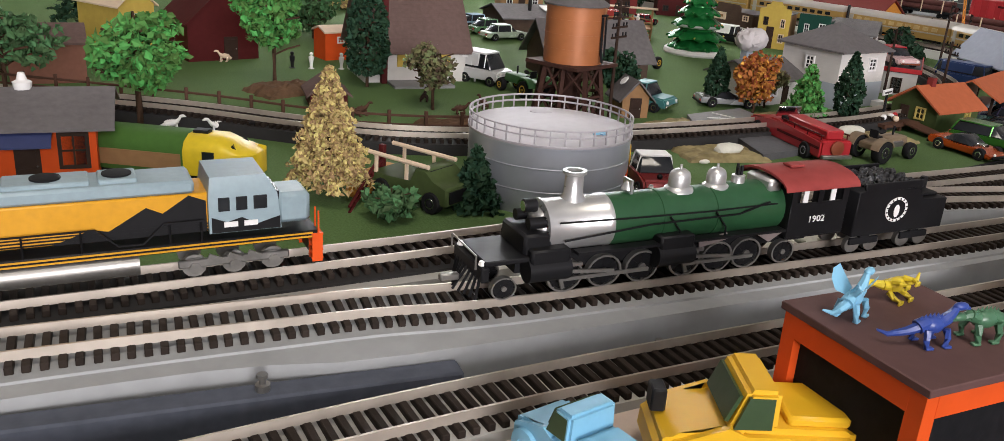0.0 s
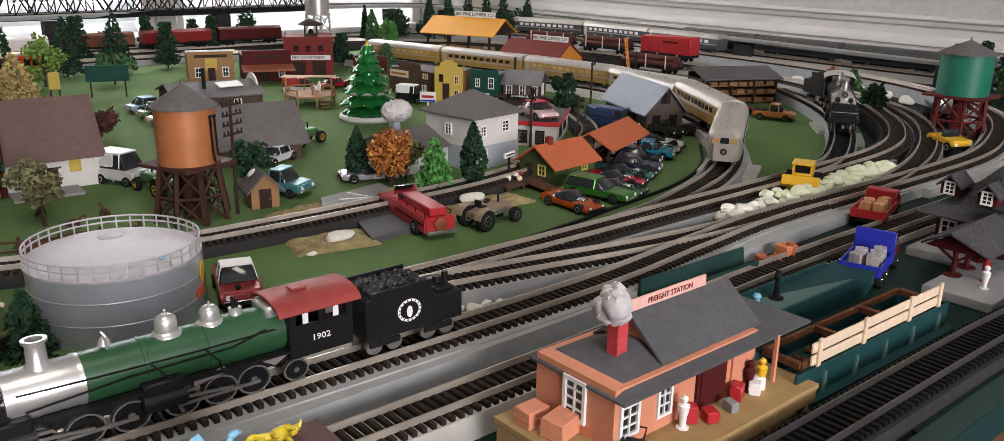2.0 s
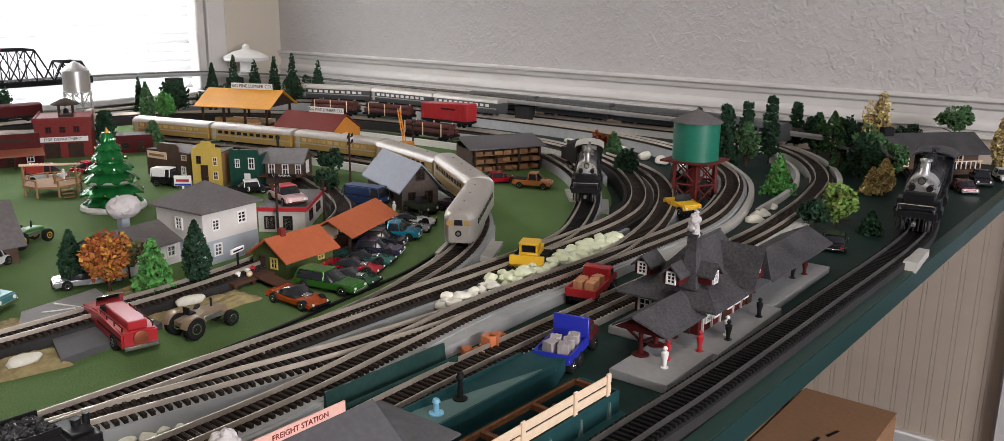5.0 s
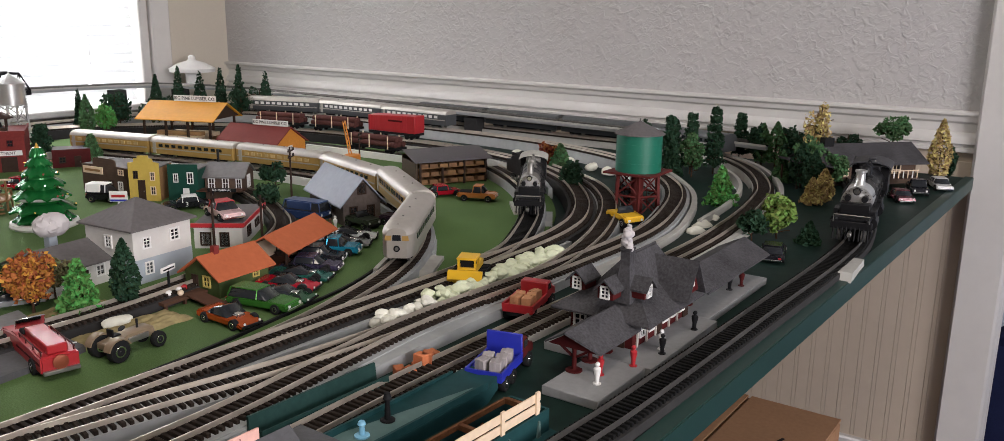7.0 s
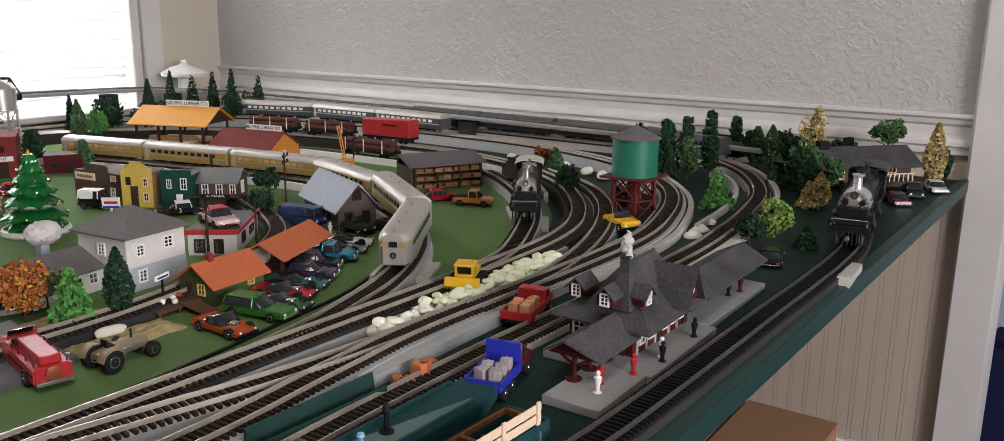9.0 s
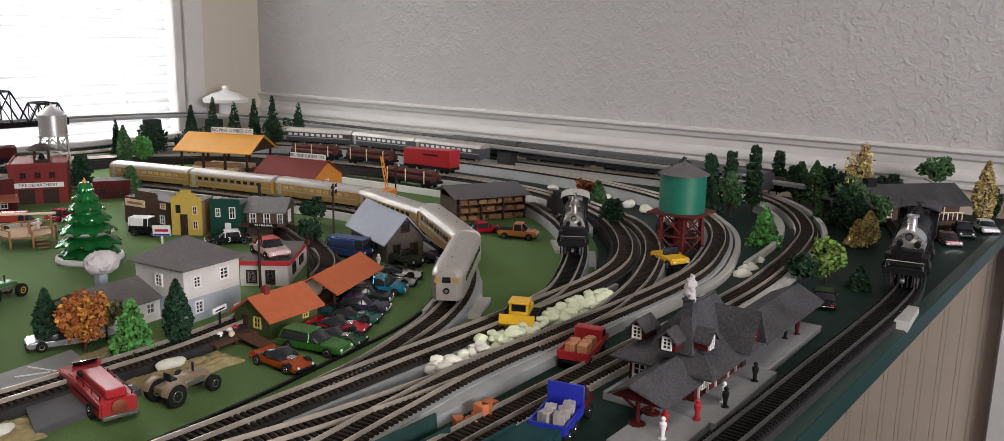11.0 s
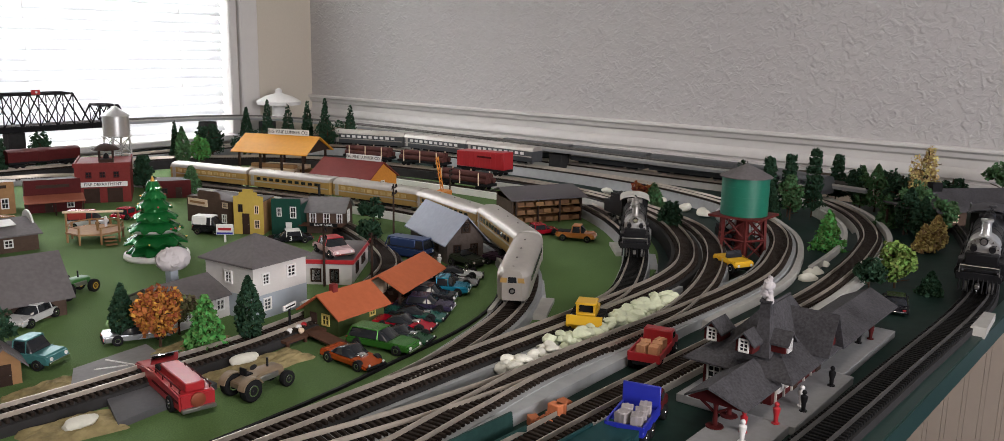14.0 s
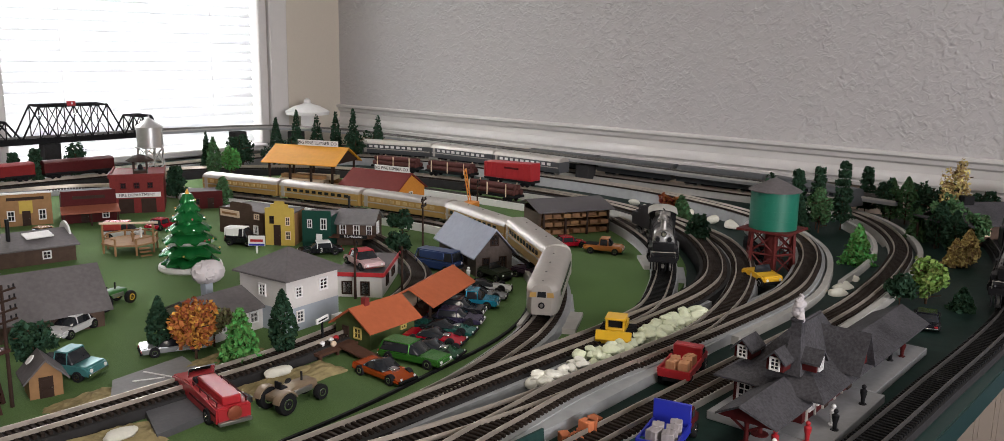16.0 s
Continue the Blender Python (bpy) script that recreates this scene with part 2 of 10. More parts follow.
CARROOF = mat("coach_silver_roof", (0.42, 0.39, 0.35), 0.42, 0.4, vary=0.1, grain=120, patch=20)
COACHGREY = mat("coach_grey", (0.085, 0.09, 0.095), 0.4, 0.3, vary=0.12, grain=120, patch=20)
WINDARK = mat("dark_window", (0.015, 0.017, 0.02), 0.12, vary=0.1, bump=0)
SMOKE = mat("cotton_smoke", (0.5, 0.47, 0.47), 1.0, vary=0.06, grain=90, bump=1.0, patch=30)
XMAS = mat("glazed_green", (0.013, 0.15, 0.035), 0.12, 0.35, vary=0.25, grain=60, bump=0.1, patch=40)
GOLD = mat("gold_tip", (0.7, 0.4, 0.08), 0.3, 0.8)
BARK = mat("bark", (0.07, 0.04, 0.025), 0.9, vary=0.3, grain=300, bump=0.6)
SLAT = blind_material()
PANE = glass("window_glass")
L_DARK = leaf_material("needles_dark", (0.018, 0.05, 0.024))
L_MID = leaf_material("needles_mid", (0.065, 0.14, 0.055))
L_GREEN = leaf_material("leaves_green", (0.09, 0.25, 0.06))
L_LIME = leaf_material("leaves_lime", (0.17, 0.26, 0.06))
L_YELLOW = leaf_material("leaves_straw", (0.44, 0.33, 0.14))
L_ORANGE = leaf_material("leaves_orange", (0.4, 0.15, 0.035))
L_PINK = leaf_material("leaves_mixed", (0.14, 0.13, 0.06), 0.09)
CARCOL = {}


def paint(name, c, rough=0.25, metal=0.25):
    if name not in CARCOL:
        CARCOL[name] = mat("paint_" + name, c, rough, metal, vary=0.06, grain=150, bump=0.03)
    return CARCOL[name]


# ---- builders ----
def box(bm, c, s, rz=0.0, bev=0.0, rx=0.0, ry=0.0):
    m = pose(*c, rx, ry, rz) @ Matrix.Diagonal((*s, 1))
    vs = bmesh.ops.create_cube(bm, size=1, matrix=m)["verts"]
    if bev:
        es = list({e for v in vs for e in v.link_edges})
        bmesh.ops.bevel(bm, geom=es, offset=bev, segments=1, affect='EDGES', profile=0.5)
    return bm


def cyl(bm, p0, p1, r0, r1=None, seg=12):
    p0, p1 = Vector(p0), Vector(p1)
    d = p1 - p0
    m = Matrix.Translation((p0 + p1) / 2) @ d.to_track_quat('Z', 'Y').to_matrix().to_4x4()
    bmesh.ops.create_cone(bm, cap_ends=True, segments=seg, radius1=r0, radius2=r0 if r1 is None else r1, depth=d.length, matrix=m)
    return bm


def rings(bm, sections, close=True, caps=True):
    """Skin a list of rings of points."""
    vs = [[bm.verts.new(p) for p in s] for s in sections]
    n = len(vs[0])
    for a, b in zip(vs, vs[1:]):
        for i in range(n if close else n - 1):
            j = (i + 1) % n
            bm.faces.new((a[i], a[j], b[j], b[i]))
    if caps:
        bm.faces.new(vs[0][::-1])
        bm.faces.new(vs[-1])
    return bm


def lathe(bm, prof, seg=24, c=(0, 0, 0), m=None):
    m = m or Matrix.Translation(c)
    secs = [[m @ Vector((max(r, 1e-5) * math.cos(2 * math.pi * i / seg), max(r, 1e-5) * math.sin(2 * math.pi * i / seg), z)) for i in range(seg)] for r, z in prof]
    return rings(bm, secs)


def prism(bm, poly, y0, y1):
    """A side outline in x and z, from y0 to y1."""
    return rings(bm, [[(x, y0, z) for x, z in poly], [(x, y1, z) for x, z in poly]])


def tube(bm, pts, r, seg=6):
    pts = [Vector(p) for p in pts]
    secs = []
    for i, p in enumerate(pts):
        d = (pts[min(i + 1, len(pts) - 1)] - pts[max(i - 1, 0)]).normalized()
        q = d.to_track_quat('Z', 'Y')
        secs.append([p + q @ Vector((r * math.cos(2 * math.pi * k / seg), r * math.sin(2 * math.pi * k / seg), 0)) for k in range(seg)])
    return rings(bm, secs)


def smooth_mesh(me, angle=40):
    me.polygons.foreach_set("use_smooth", [True] * len(me.polygons))
    me.set_sharp_from_angle(angle=radians(angle))


def to_mesh(name, bm, material, smooth=True):
    bmesh.ops.recalc_face_normals(bm, faces=bm.faces)
    bmesh.ops.scale(bm, vec=(K, K, K), verts=bm.verts)
    me = bpy.data.meshes.new(name)
    bm.to_mesh(me)
    bm.free()
    me.materials.append(material)
    if smooth:
        smooth_mesh(me)
    return me


def part(name, bm, material, parent, label="", at=None, smooth=True):
    """Links a bmesh as one mesh object under a thing or a part."""
    ob = new(name, to_mesh(name, bm, material, smooth))
    ob.parent = parent
    if at is not None:
        ob.matrix_basis = scaled(at)
    return tagged(ob, label)


def shared(name, me, parent, m, label=""):
    ob = new(name, me)
    ob.parent = parent
    ob.matrix_basis = scaled(m)
    return tagged(ob, label)


def scaled(m):
    m = m.copy()
    m.translation = m.translation * K
    return m


def thing(name, label, category, x, y, z=0.0, rz=0.0, group="", kind="", m=None):
    ob = new(name)
    ob.empty_display_size = 0.01
    ob.matrix_basis = scaled(m or pose(x, y, z, 0, 0, rz))
    return tagged(ob, label, category, group, kind)


def solid(name, bm, material, label="", category="", kind="structure", smooth=True, group=""):
    return tagged(new(name, to_mesh(name, bm, material, smooth)), label, category, group, kind)


def words(text, size, material, parent, at, name="lettering", depth=0.0002):
    """Raised lettering, centred, in the part's x-z plane facing -y."""
    cu = bpy.data.curves.new(name, 'FONT')
    cu.body, cu.size, cu.extrude, cu.align_x, cu.align_y, cu.resolution_u = text, size * K, depth * K, 'CENTER', 'CENTER', 2
    tmp = bpy.data.objects.new(name, cu)
    scene.collection.objects.link(tmp)
    me = bpy.data.meshes.new_from_object(tmp.evaluated_get(bpy.context.evaluated_depsgraph_get()))
    bpy.data.objects.remove(tmp)
    me.materials.clear()
    me.materials.append(material)
    ob = new(name, me)
    ob.parent = parent
    ob.matrix_basis = scaled(at)
    return ob


def curve(ctrl, step):
    """A smooth path through the plan's points, as evenly spaced points and headings."""
    P = [np.array(p, float) for p in ctrl]
    P = [2 * P[0] - P[1]] + P + [2 * P[-1] - P[-2]]
    dense = []
    for i in range(1, len(P) - 2):
        a, b, c, d = P[i - 1:i + 3]
        for t in np.linspace(0, 1, 24, endpoint=False):
            dense.append(0.5 * (2 * b + (c - a) * t + (2 * a - 5 * b + 4 * c - d) * t * t + (3 * b - a - 3 * c + d) * t ** 3))
    dense.append(P[-2])
    D = np.array(dense)
    s = np.r_[0, np.cumsum(np.linalg.norm(np.diff(D, axis=0), axis=1))]
    n = max(2, int(s[-1] / step))
    u = np.linspace(0, s[-1], n)
    Q = np.stack([np.interp(u, s, D[:, k]) for k in range(D.shape[1])], 1)
    T = np.gradient(Q, axis=0)
    return Q, np.arctan2(T[:, 1], T[:, 0])


def sweep(bm, Q, A, section, z=0.0):
    secs = []
    for q, a in zip(Q, A):
        nx, ny = -math.sin(a), math.cos(a)
        zz = z + (q[2] if len(q) > 2 else 0)
        secs.append([(q[0] + nx * o, q[1] + ny * o, zz + h) for o, h in section])
    return rings(bm, secs)


# ---- room ----
FLOOR = -0.56
WX, WY = 1.69, 1.71          # inner faces of the end wall and of the window wall
bm = bmesh.new()
box(bm, (-0.2, -0.2, FLOOR - 0.02), (4.6, 4.6, 0.04))
solid("floor", bm, CARPET, "dark blue carpeted floor", "floor")
bm = bmesh.new()
box(bm, (-0.2, -0.2, 1.37), (4.6, 4.6, 0.04))
solid("ceiling", bm, CEIL, "plain white ceiling", "ceiling")
bm = bmesh.new()
box(bm, (WX + 0.05, 0.892, 0.72), (0.1, 1.736, 1.26))
solid("wall_end", bm, PLASTER, "off-white wall with knock-down plaster texture", "wall")
wn = thing("wainscot", "cream painted beadboard wainscot below the chair rail", "wainscot", WX, 0, 0, kind="structure")
b = bmesh.new()
box(b, (0.055, 0.894, FLOOR / 2 + 0.045), (0.1, 1.728, -FLOOR + 0.09))
part("backing", b, BEAD, wn)
b = bmesh.new()
box(b, (0.0032, -0.0032, FLOOR / 2 + 0.03), (0.0064, 0.0184, -FLOOR - 0.02), bev=0.00035)
box(b, (0.0034, 0.0092, FLOOR / 2 + 0.03), (0.0064, 0.0062, -FLOOR - 0.02), bev=0.0005)
bead_board = to_mesh("board", b, BEAD)
for i in range(67):
    shared("board", bead_board, wn, pose(0, 0.044 + i * 0.025, 0))
bm = bmesh.new()
prism(bm, [(0.004, 0.0945), (-0.0105, 0.0945), (-0.0125, 0.0925), (-0.0125, 0.089), (-0.0075, 0.0855), (-0.006, 0.079), (-0.001, 0.0755), (-0.001, 0.063), (-0.0055, 0.0595), (-0.009, 0.0545), (-0.009, 0.047), (-0.003, 0.0452), (-0.003, 0.0415), (-0.007, 0.0405), (-0.007, 0.035), (0.004, 0.033)], 0.03, 1.71)
bmesh.ops.translate(bm, verts=bm.verts, vec=(WX, 0, 0))
solid("chair_rail_trim", bm, TRIM, "white moulded chair rail", "trim")
bm = bmesh.new()
box(bm, (WX - 0.004, 0.872, FLOOR + 0.05), (0.016, 1.676, 0.12), bev=0.003)
solid("baseboard", bm, TRIM, "white baseboard", "baseboard")
bm = bmesh.new()
for x, w in ((WX - 0.006, 0.03), (WX + 0.03, 0.05), (WX + 0.075, 0.03)):
    box(bm, (x, 0.0, 0.4), (w, 0.06, 1.9), bev=0.004)
box(bm, (WX + 0.05, 0.012, 0.4), (0.1, 0.03, 1.9))
solid("door_casing_trim", bm, TRIM, "white painted door casing at the wall's end", "trim")
bm = bmesh.new()
box(bm, (2.05, -1.2, 0.4), (0.06, 2.6, 1.95))
solid("wall_hall", bm, mat("hall_paint", (0.4, 0.45, 0.52), 0.8, vary=0.05, patch=1), "pale blue wall beyond the doorway", "wall")
hs = thing("hall_seat", "dark navy upholstered seat beyond the doorway", "seat", 1.95, -0.3, FLOOR, 0)
b = bmesh.new()
box(b, (0, 0, (-0.305 - FLOOR) / 2), (0.1, 0.58, -0.305 - FLOOR), bev=0.012)
part("upholstery", b, mat("navy_cloth", (0.012, 0.016, 0.05), 0.9, vary=0.2, grain=300, bump=0.4), hs)
# window wall with two openings
bm = bmesh.new()
Z0, Z1 = 0.0, 1.05
for a, b in ((1.475, 1.79), (-2.5, 0.22)):
    box(bm, ((a + b) / 2, WY + 0.05, 0.4), (b - a, 0.1, 1.94))
box(bm, (0.85, WY + 0.05, (FLOOR + Z0) / 2), (1.26, 0.1, Z0 - FLOOR))
box(bm, (0.85, WY + 0.05, (Z1 + 1.36) / 2), (1.26, 0.1, 1.36 - Z1))
solid("wall_window", bm, mat("cream_paint", (0.55, 0.5, 0.42), 0.8, vary=0.04, patch=1.5), "cream painted wall round the window", "wall")
# unseen walls closing the room, their tan kept dark to cut bounced light
for name, c, s in (("wall_rear", (-1.75, -2.3, 0.4), (1.9, 0.1, 1.94)), ("wall_rear_right", (1.4, -2.3, 0.4), (1.5, 0.1, 1.94)), ("wall_rear_sill", (-0.08, -2.3, -0.2), (1.46, 0.1, 0.72)), ("wall_rear_head", (-0.08, -2.3, 1.26), (1.46, 0.1, 0.22)), ("wall_right", (2.1, 0, 0.4), (0.05, 4.6, 1.94))):
    bm = bmesh.new()
    box(bm, c, s)
    solid(name, bm, DIMWALL, "unseen room wall, dark tan to cut bounced light", "wall")
bm = bmesh.new()
box(bm, (-2.0, -0.05, 0.4), (0.1, 4.6, 1.94))
solid("wall_left", bm, DIMWALL, "unseen room wall, dark tan to cut bounced light", "wall")


def window(name, x0, x1):
    w = thing(name, "white framed window with closed white slatted blinds", "window", (x0 + x1) / 2, WY, 0, kind="structure")
    hw = (x1 - x0) / 2
    for nm, c, s in (("jamb", (-hw + 0.008, 0.03, 0.525), (0.022, 0.075, 1.05)), ("jamb", (hw - 0.008, 0.03, 0.525), (0.022, 0.075, 1.05)), ("head", (0, 0.03, Z1 - 0.01), (2 * hw - 0.05, 0.075, 0.022)), ("window_sill", (0, 0.015, Z0 + 0.006), (2 * hw - 0.05, 0.13, 0.014))):
        b = bmesh.new()
        box(b, c, s, bev=0.003)
        part(nm, b, TRIM, w)
    b = bmesh.new()
    box(b, (0, 0.082, 0.525), (2 * hw - 0.03, 0.003, 1.03))
    p = part("pane", b, PANE, w)
    p.visible_shadow = False
    b = bmesh.new()
    prism(b, [(-0.012, 0.0028), (0.0, 0.0002), (0.012, -0.0028), (0.0, -0.0014)], -hw + 0.026, hw - 0.026)
    bmesh.ops.rotate(b, verts=b.verts, cent=(0, 0, 0), matrix=Matrix.Rotation(radians(90), 3, 'Z'))
    me = to_mesh("slat", b, SLAT)
    for i in range(50):
        shared("slat", me, w, pose(0, 0.022, 0.027 + i * 0.0202, 62, 0, 0))
    for x in (-hw * 0.55, hw * 0.55):
        b = bmesh.new()
        cyl(b, (x, 0.0095, 0.08), (x, 0.0095, 1.03), 0.0007, seg=5)
        part("ladder_cord", b, WHITE, w)


window("window_1", 0.868, 1.468)
window("window_2", 0.235, 0.828)
bm = bmesh.new()
box(bm, (0.848, WY + 0.02, 0.525), (0.035, 0.1, 1.05), bev=0.003)
solid("window_mullion_trim", bm, TRIM, "white post between two windows", "trim")
bm = bmesh.new()
box(bm, (1.5, WY - 0.004, 0.55), (0.05, 0.014, 1.12), bev=0.003)
box(bm, (0.85, WY - 0.006, -0.025), (1.36, 0.016, 0.03), bev=0.003)
solid("window_casing_trim", bm, TRIM, "white window casing", "trim")

# ---- table ----
YARD = 0.0025      # level of the boards along the near edge


def edge_y(x):
    """Outer face of the edge board, which runs a little askew to the walls."""
    return 0.0445 - 0.0205 * (x - 0.667)


XL, XR = -0.47, 1.66
bm = bmesh.new()
rings(bm, [[(XL, edge_y(XL) + 0.012, z), (XR, edge_y(XR) + 0.012, z), (XR, 1.66, z), (XL, 1.66, z)] for z in (-0.024, -0.004)])
solid("table_top", bm, TABLE, "dark green painted plywood table top", "table")
bm = bmesh.new()
rings(bm, [[(0.53, edge_y(0.53) + 0.0121, z), (XR - 0.001, edge_y(XR) + 0.0121, z), (XR - 0.001, 0.24, z), (1.2, 0.262, z), (0.9, 0.228, z), (0.53, 0.228, z)] for z in (-0.004, YARD)])
solid("yard_board", bm, TABLE, "dark green painted board under the station yard", "board")
bm = bmesh.new()
rings(bm, [[(XL, edge_y(XL), z), (XR + 0.004, edge_y(XR), z), (XR + 0.004, edge_y(XR) + 0.012, z), (XL, edge_y(XL) + 0.012, z)] for z in (-0.015, YARD + 0.0012)])
bmesh.ops.bevel(bm, geom=bm.edges[:], offset=0.0008, segments=2, affect='EDGES')
solid("table_fascia", bm, FASCIA, "green painted edge board of the table", "fascia")
bm = bmesh.new()
for x in (-0.4, 0.5, 1.45):
    for y in (0.6, 1.5):
        box(bm, (x, y, (FLOOR - 0.024) / 2 - 0.001), (0.05, 0.05, -FLOOR - 0.03), bev=0.003)
solid("table_legs", bm, WOODSHIM, "square wooden table legs", "legs")
b = thing("cardboard_box", "closed brown cardboard box with scuffed print, standing on the floor", "box", 1.303, 0.255, FLOOR, 0)
bb = bmesh.new()
box(bb, (0, 0, 0.115), (0.34, 0.26, 0.23), bev=0.003)
part("carton", bb, CARDBOARD, b)
bb = bmesh.new()
box(bb, (0, -0.066, 0.2325), (0.336, 0.128, 0.003))
part("flap", bb, CARDBOARD, b)
bb = bmesh.new()
box(bb, (0, 0.066, 0.2325), (0.336, 0.126, 0.003))
part("flap", bb, CARDBOARD, b)
for i in range(5):
    bb = bmesh.new()
    box(bb, (-0.09 + 0.035 * i, -0.08 + 0.012 * (i % 2), 0.2345), (0.025, 0.004, 0.0006), rz=20 - 9 * i)
    part("printed_bar", bb, BLACK_DULL, b)

# ---- railway ----
RT = 0.0052     # rail top over the roadbed
TRACKS = {
    "A": ([(-0.3, 0.1), (0.2, 0.087), (0.58, 0.0765), (0.68, 0.0715), (0.8, 0.0675), (0.9, 0.0648), (1.0, 0.0615), (1.08, 0.0605), (1.16, 0.0645), (1.28, 0.085), (1.42, 0.122), (1.55, 0.17)], 0.0088),
    "B": ([(-0.3, 0.176), (0.0, 0.188), (0.2, 0.198), (0.45, 0.194), (0.66, 0.197), (1.0, 0.184), (1.145, 0.189), (1.255, 0.202), (1.357, 0.224), (1.45, 0.265), (1.53, 0.32), (1.585, 0.385), (1.61, 0.47), (1.615, 0.6), (1.61, 1.2), (1.5, 1.45), (1.3, 1.53)], 0.007),
    "C": ([(-0.45, 0.268), (0.0, 0.266), (0.16, 0.259), (0.24, 0.25), (0.5, 0.24), (0.63, 0.248), (0.73, 0.253), (0.9, 0.242), (1.05, 0.241), (1.16, 0.264), (1.25, 0.297), (1.32, 0.341), (1.40, 0.42), (1.46, 0.53), (1.5, 0.68), (1.51, 0.9), (1.5, 1.2), (1.4, 1.4), (1.2, 1.48), (0.3, 1.5)], 0.0115),
    "E": ([(-0.45, 0.3), (0.2, 0.3), (0.35, 0.312), (0.6, 0.308), (0.9, 0.302), (1.02, 0.312), (1.105, 0.345), (1.18, 0.395), (1.245, 0.455), (1.31, 0.55), (1.35, 0.66), (1.365, 0.80), (1.35, 1.0), (1.3, 1.2), (1.2, 1.33), (1.0, 1.42), (0.3, 1.43)], 0.0115),
    "S": ([(0.56, 0.3085), (0.668, 0.319), (0.744, 0.337), (0.80, 0.355), (0.86, 0.385), (0.92, 0.427), (0.97, 0.48), (1.01, 0.545), (1.045, 0.63), (1.065, 0.72), (1.06, 0.80), (1.04, 0.90), (1.005, 1.06), (0.965, 1.2), (0.91, 1.31), (0.8, 1.37), (0.5, 1.38)], 0.0085),
    "L1": ([(0.83, 0.3035), (0.91, 0.312), (0.99, 0.345), (1.07, 0.388), (1.13, 0.43), (1.2, 0.5), (1.26, 0.58)], 0.0113),
    "L2": ([(0.78, 0.249), (0.87, 0.246), (0.93, 0.254), (1.01, 0.274), (1.1, 0.309), (1.18, 0.355), (1.25, 0.42), (1.31, 0.52)], 0.0113),
    "X": ([(0.33, 0.311), (0.42, 0.303), (0.5, 0.288), (0.6, 0.266), (0.68, 0.255), (0.76, 0.252)], 0.0113),
    "P": ([(-0.05, 0.7), (0.05, 0.645), (0.11, 0.61), (0.165, 0.573), (0.215, 0.53), (0.27, 0.49), (0.35, 0.468), (0.44, 0.46), (0.54, 0.46), (0.61, 0.462), (0.68, 0.473), (0.75, 0.492), (0.817, 0.525), (0.862, 0.562), (0.895, 0.61), (0.925, 0.67), (0.95, 0.74), (0.955, 0.82), (0.93, 0.92)], 0.0065),
    "R": ([(1.27, 0.62), (1.275, 0.75), (1.27, 0.95), (1.24, 1.1), (1.15, 1.22)], 0.003),
}
ROUTE = {k: v[0] for k, v in TRACKS.items()}
LEVEL = {k: v[1] + RT for k, v in TRACKS.items()}
NAMES = {"A": "yard track of dark sleepers beside the table edge", "B": "brown-sleepered station track on a pale board", "C": "main line track on a broad grey board", "E": "track on a dark roadbed beside the grass"}


def railway(key, pick):
    ctrl, z0 = TRACKS[key]
    dark = key in "AR"
    root = thing("railway_track", NAMES.get(key, "model railway track with metal rails on grey roadbed"), "railway track", 0, 0, group="model railway tracks", kind="structure")
    Q, A = curve(ctrl, 0.0046)
    Qs, As = curve(ctrl, 0.012)
    bed = {"A": BOARD_DARK, "B": BOARD_LIGHT, "P": BOARD_DARK, "R": BOARD_DARK, "E": BOARD_DARK, "C": BOARD}.get(key, BOARD)
    hw = {"A": 0.0145, "P": 0.0155, "B": 0.0135, "C": 0.0165, "X": 0.014, "L1": 0.014, "L2": 0.014, "R": 0.014}.get(key, 0.0165)
    lo = -0.0035
    sec = [(-hw - 0.002, lo), (hw + 0.002, lo), (hw, z0), (-hw, z0)]
    off = {"X": -0.0004, "L1": -0.0005, "L2": -0.0006, "S": -0.0003}.get(key, 0.0)
    b = bmesh.new()
    sweep(b, Qs, As, sec, off)
    part("roadbed", b, bed, root)
    for side in (-1, 1):
        b = bmesh.new()
        g = 0.0078 * side
        sweep(b, Qs, As, [(g - 0.0007, z0 + 0.0022), (g + 0.0007, z0 + 0.0022), (g + 0.0004, z0 + RT), (g - 0.0004, z0 + RT)], off * 0.5)
        part("rail", b, RAIL_DARK if dark else RAIL, root, "weathered dark rail" if dark else "bright metal rail")
    b = bmesh.new()
    box(b, (0, 0, z0 + 0.0011), (0.0024, 0.0255, 0.0026), bev=0.0003)
    me = to_mesh("sleeper", b, TIE_DARK if dark or key == "L1" else TIE, False)
    far = []
    count = 0
    rnd = random.Random(len(ctrl) + ord(key[0]))
    for q, a in zip(Q, A):
        m = pose(q[0], q[1], off, 0, 0, math.degrees(a) + rnd.uniform(-1.2, 1.2))
        if pick[0] < q[0] < pick[1] and q[1] < pick[2] and count < 280:
            shared("sleeper", me, root, m)
            count += 1
        else:
            far.append(m)
    if far:
        b = bmesh.new()
        for m in far:
            bmesh.ops.create_cube(b, size=1, matrix=m @ pose(0, 0, z0 + 0.0011) @ Matrix.Diagonal((0.0024, 0.0255, 0.0026, 1)))
        tagged(part("sleepers", b, TIE_DARK if dark else TIE, root, smooth=False), kind="stuff")
    return root


for key in TRACKS:
    railway(key, {"A": (0.25, 1.2, 0.3), "P": (0.2, 0.75, 0.6)}.get(key, (0.02, 1.3, 0.5)))

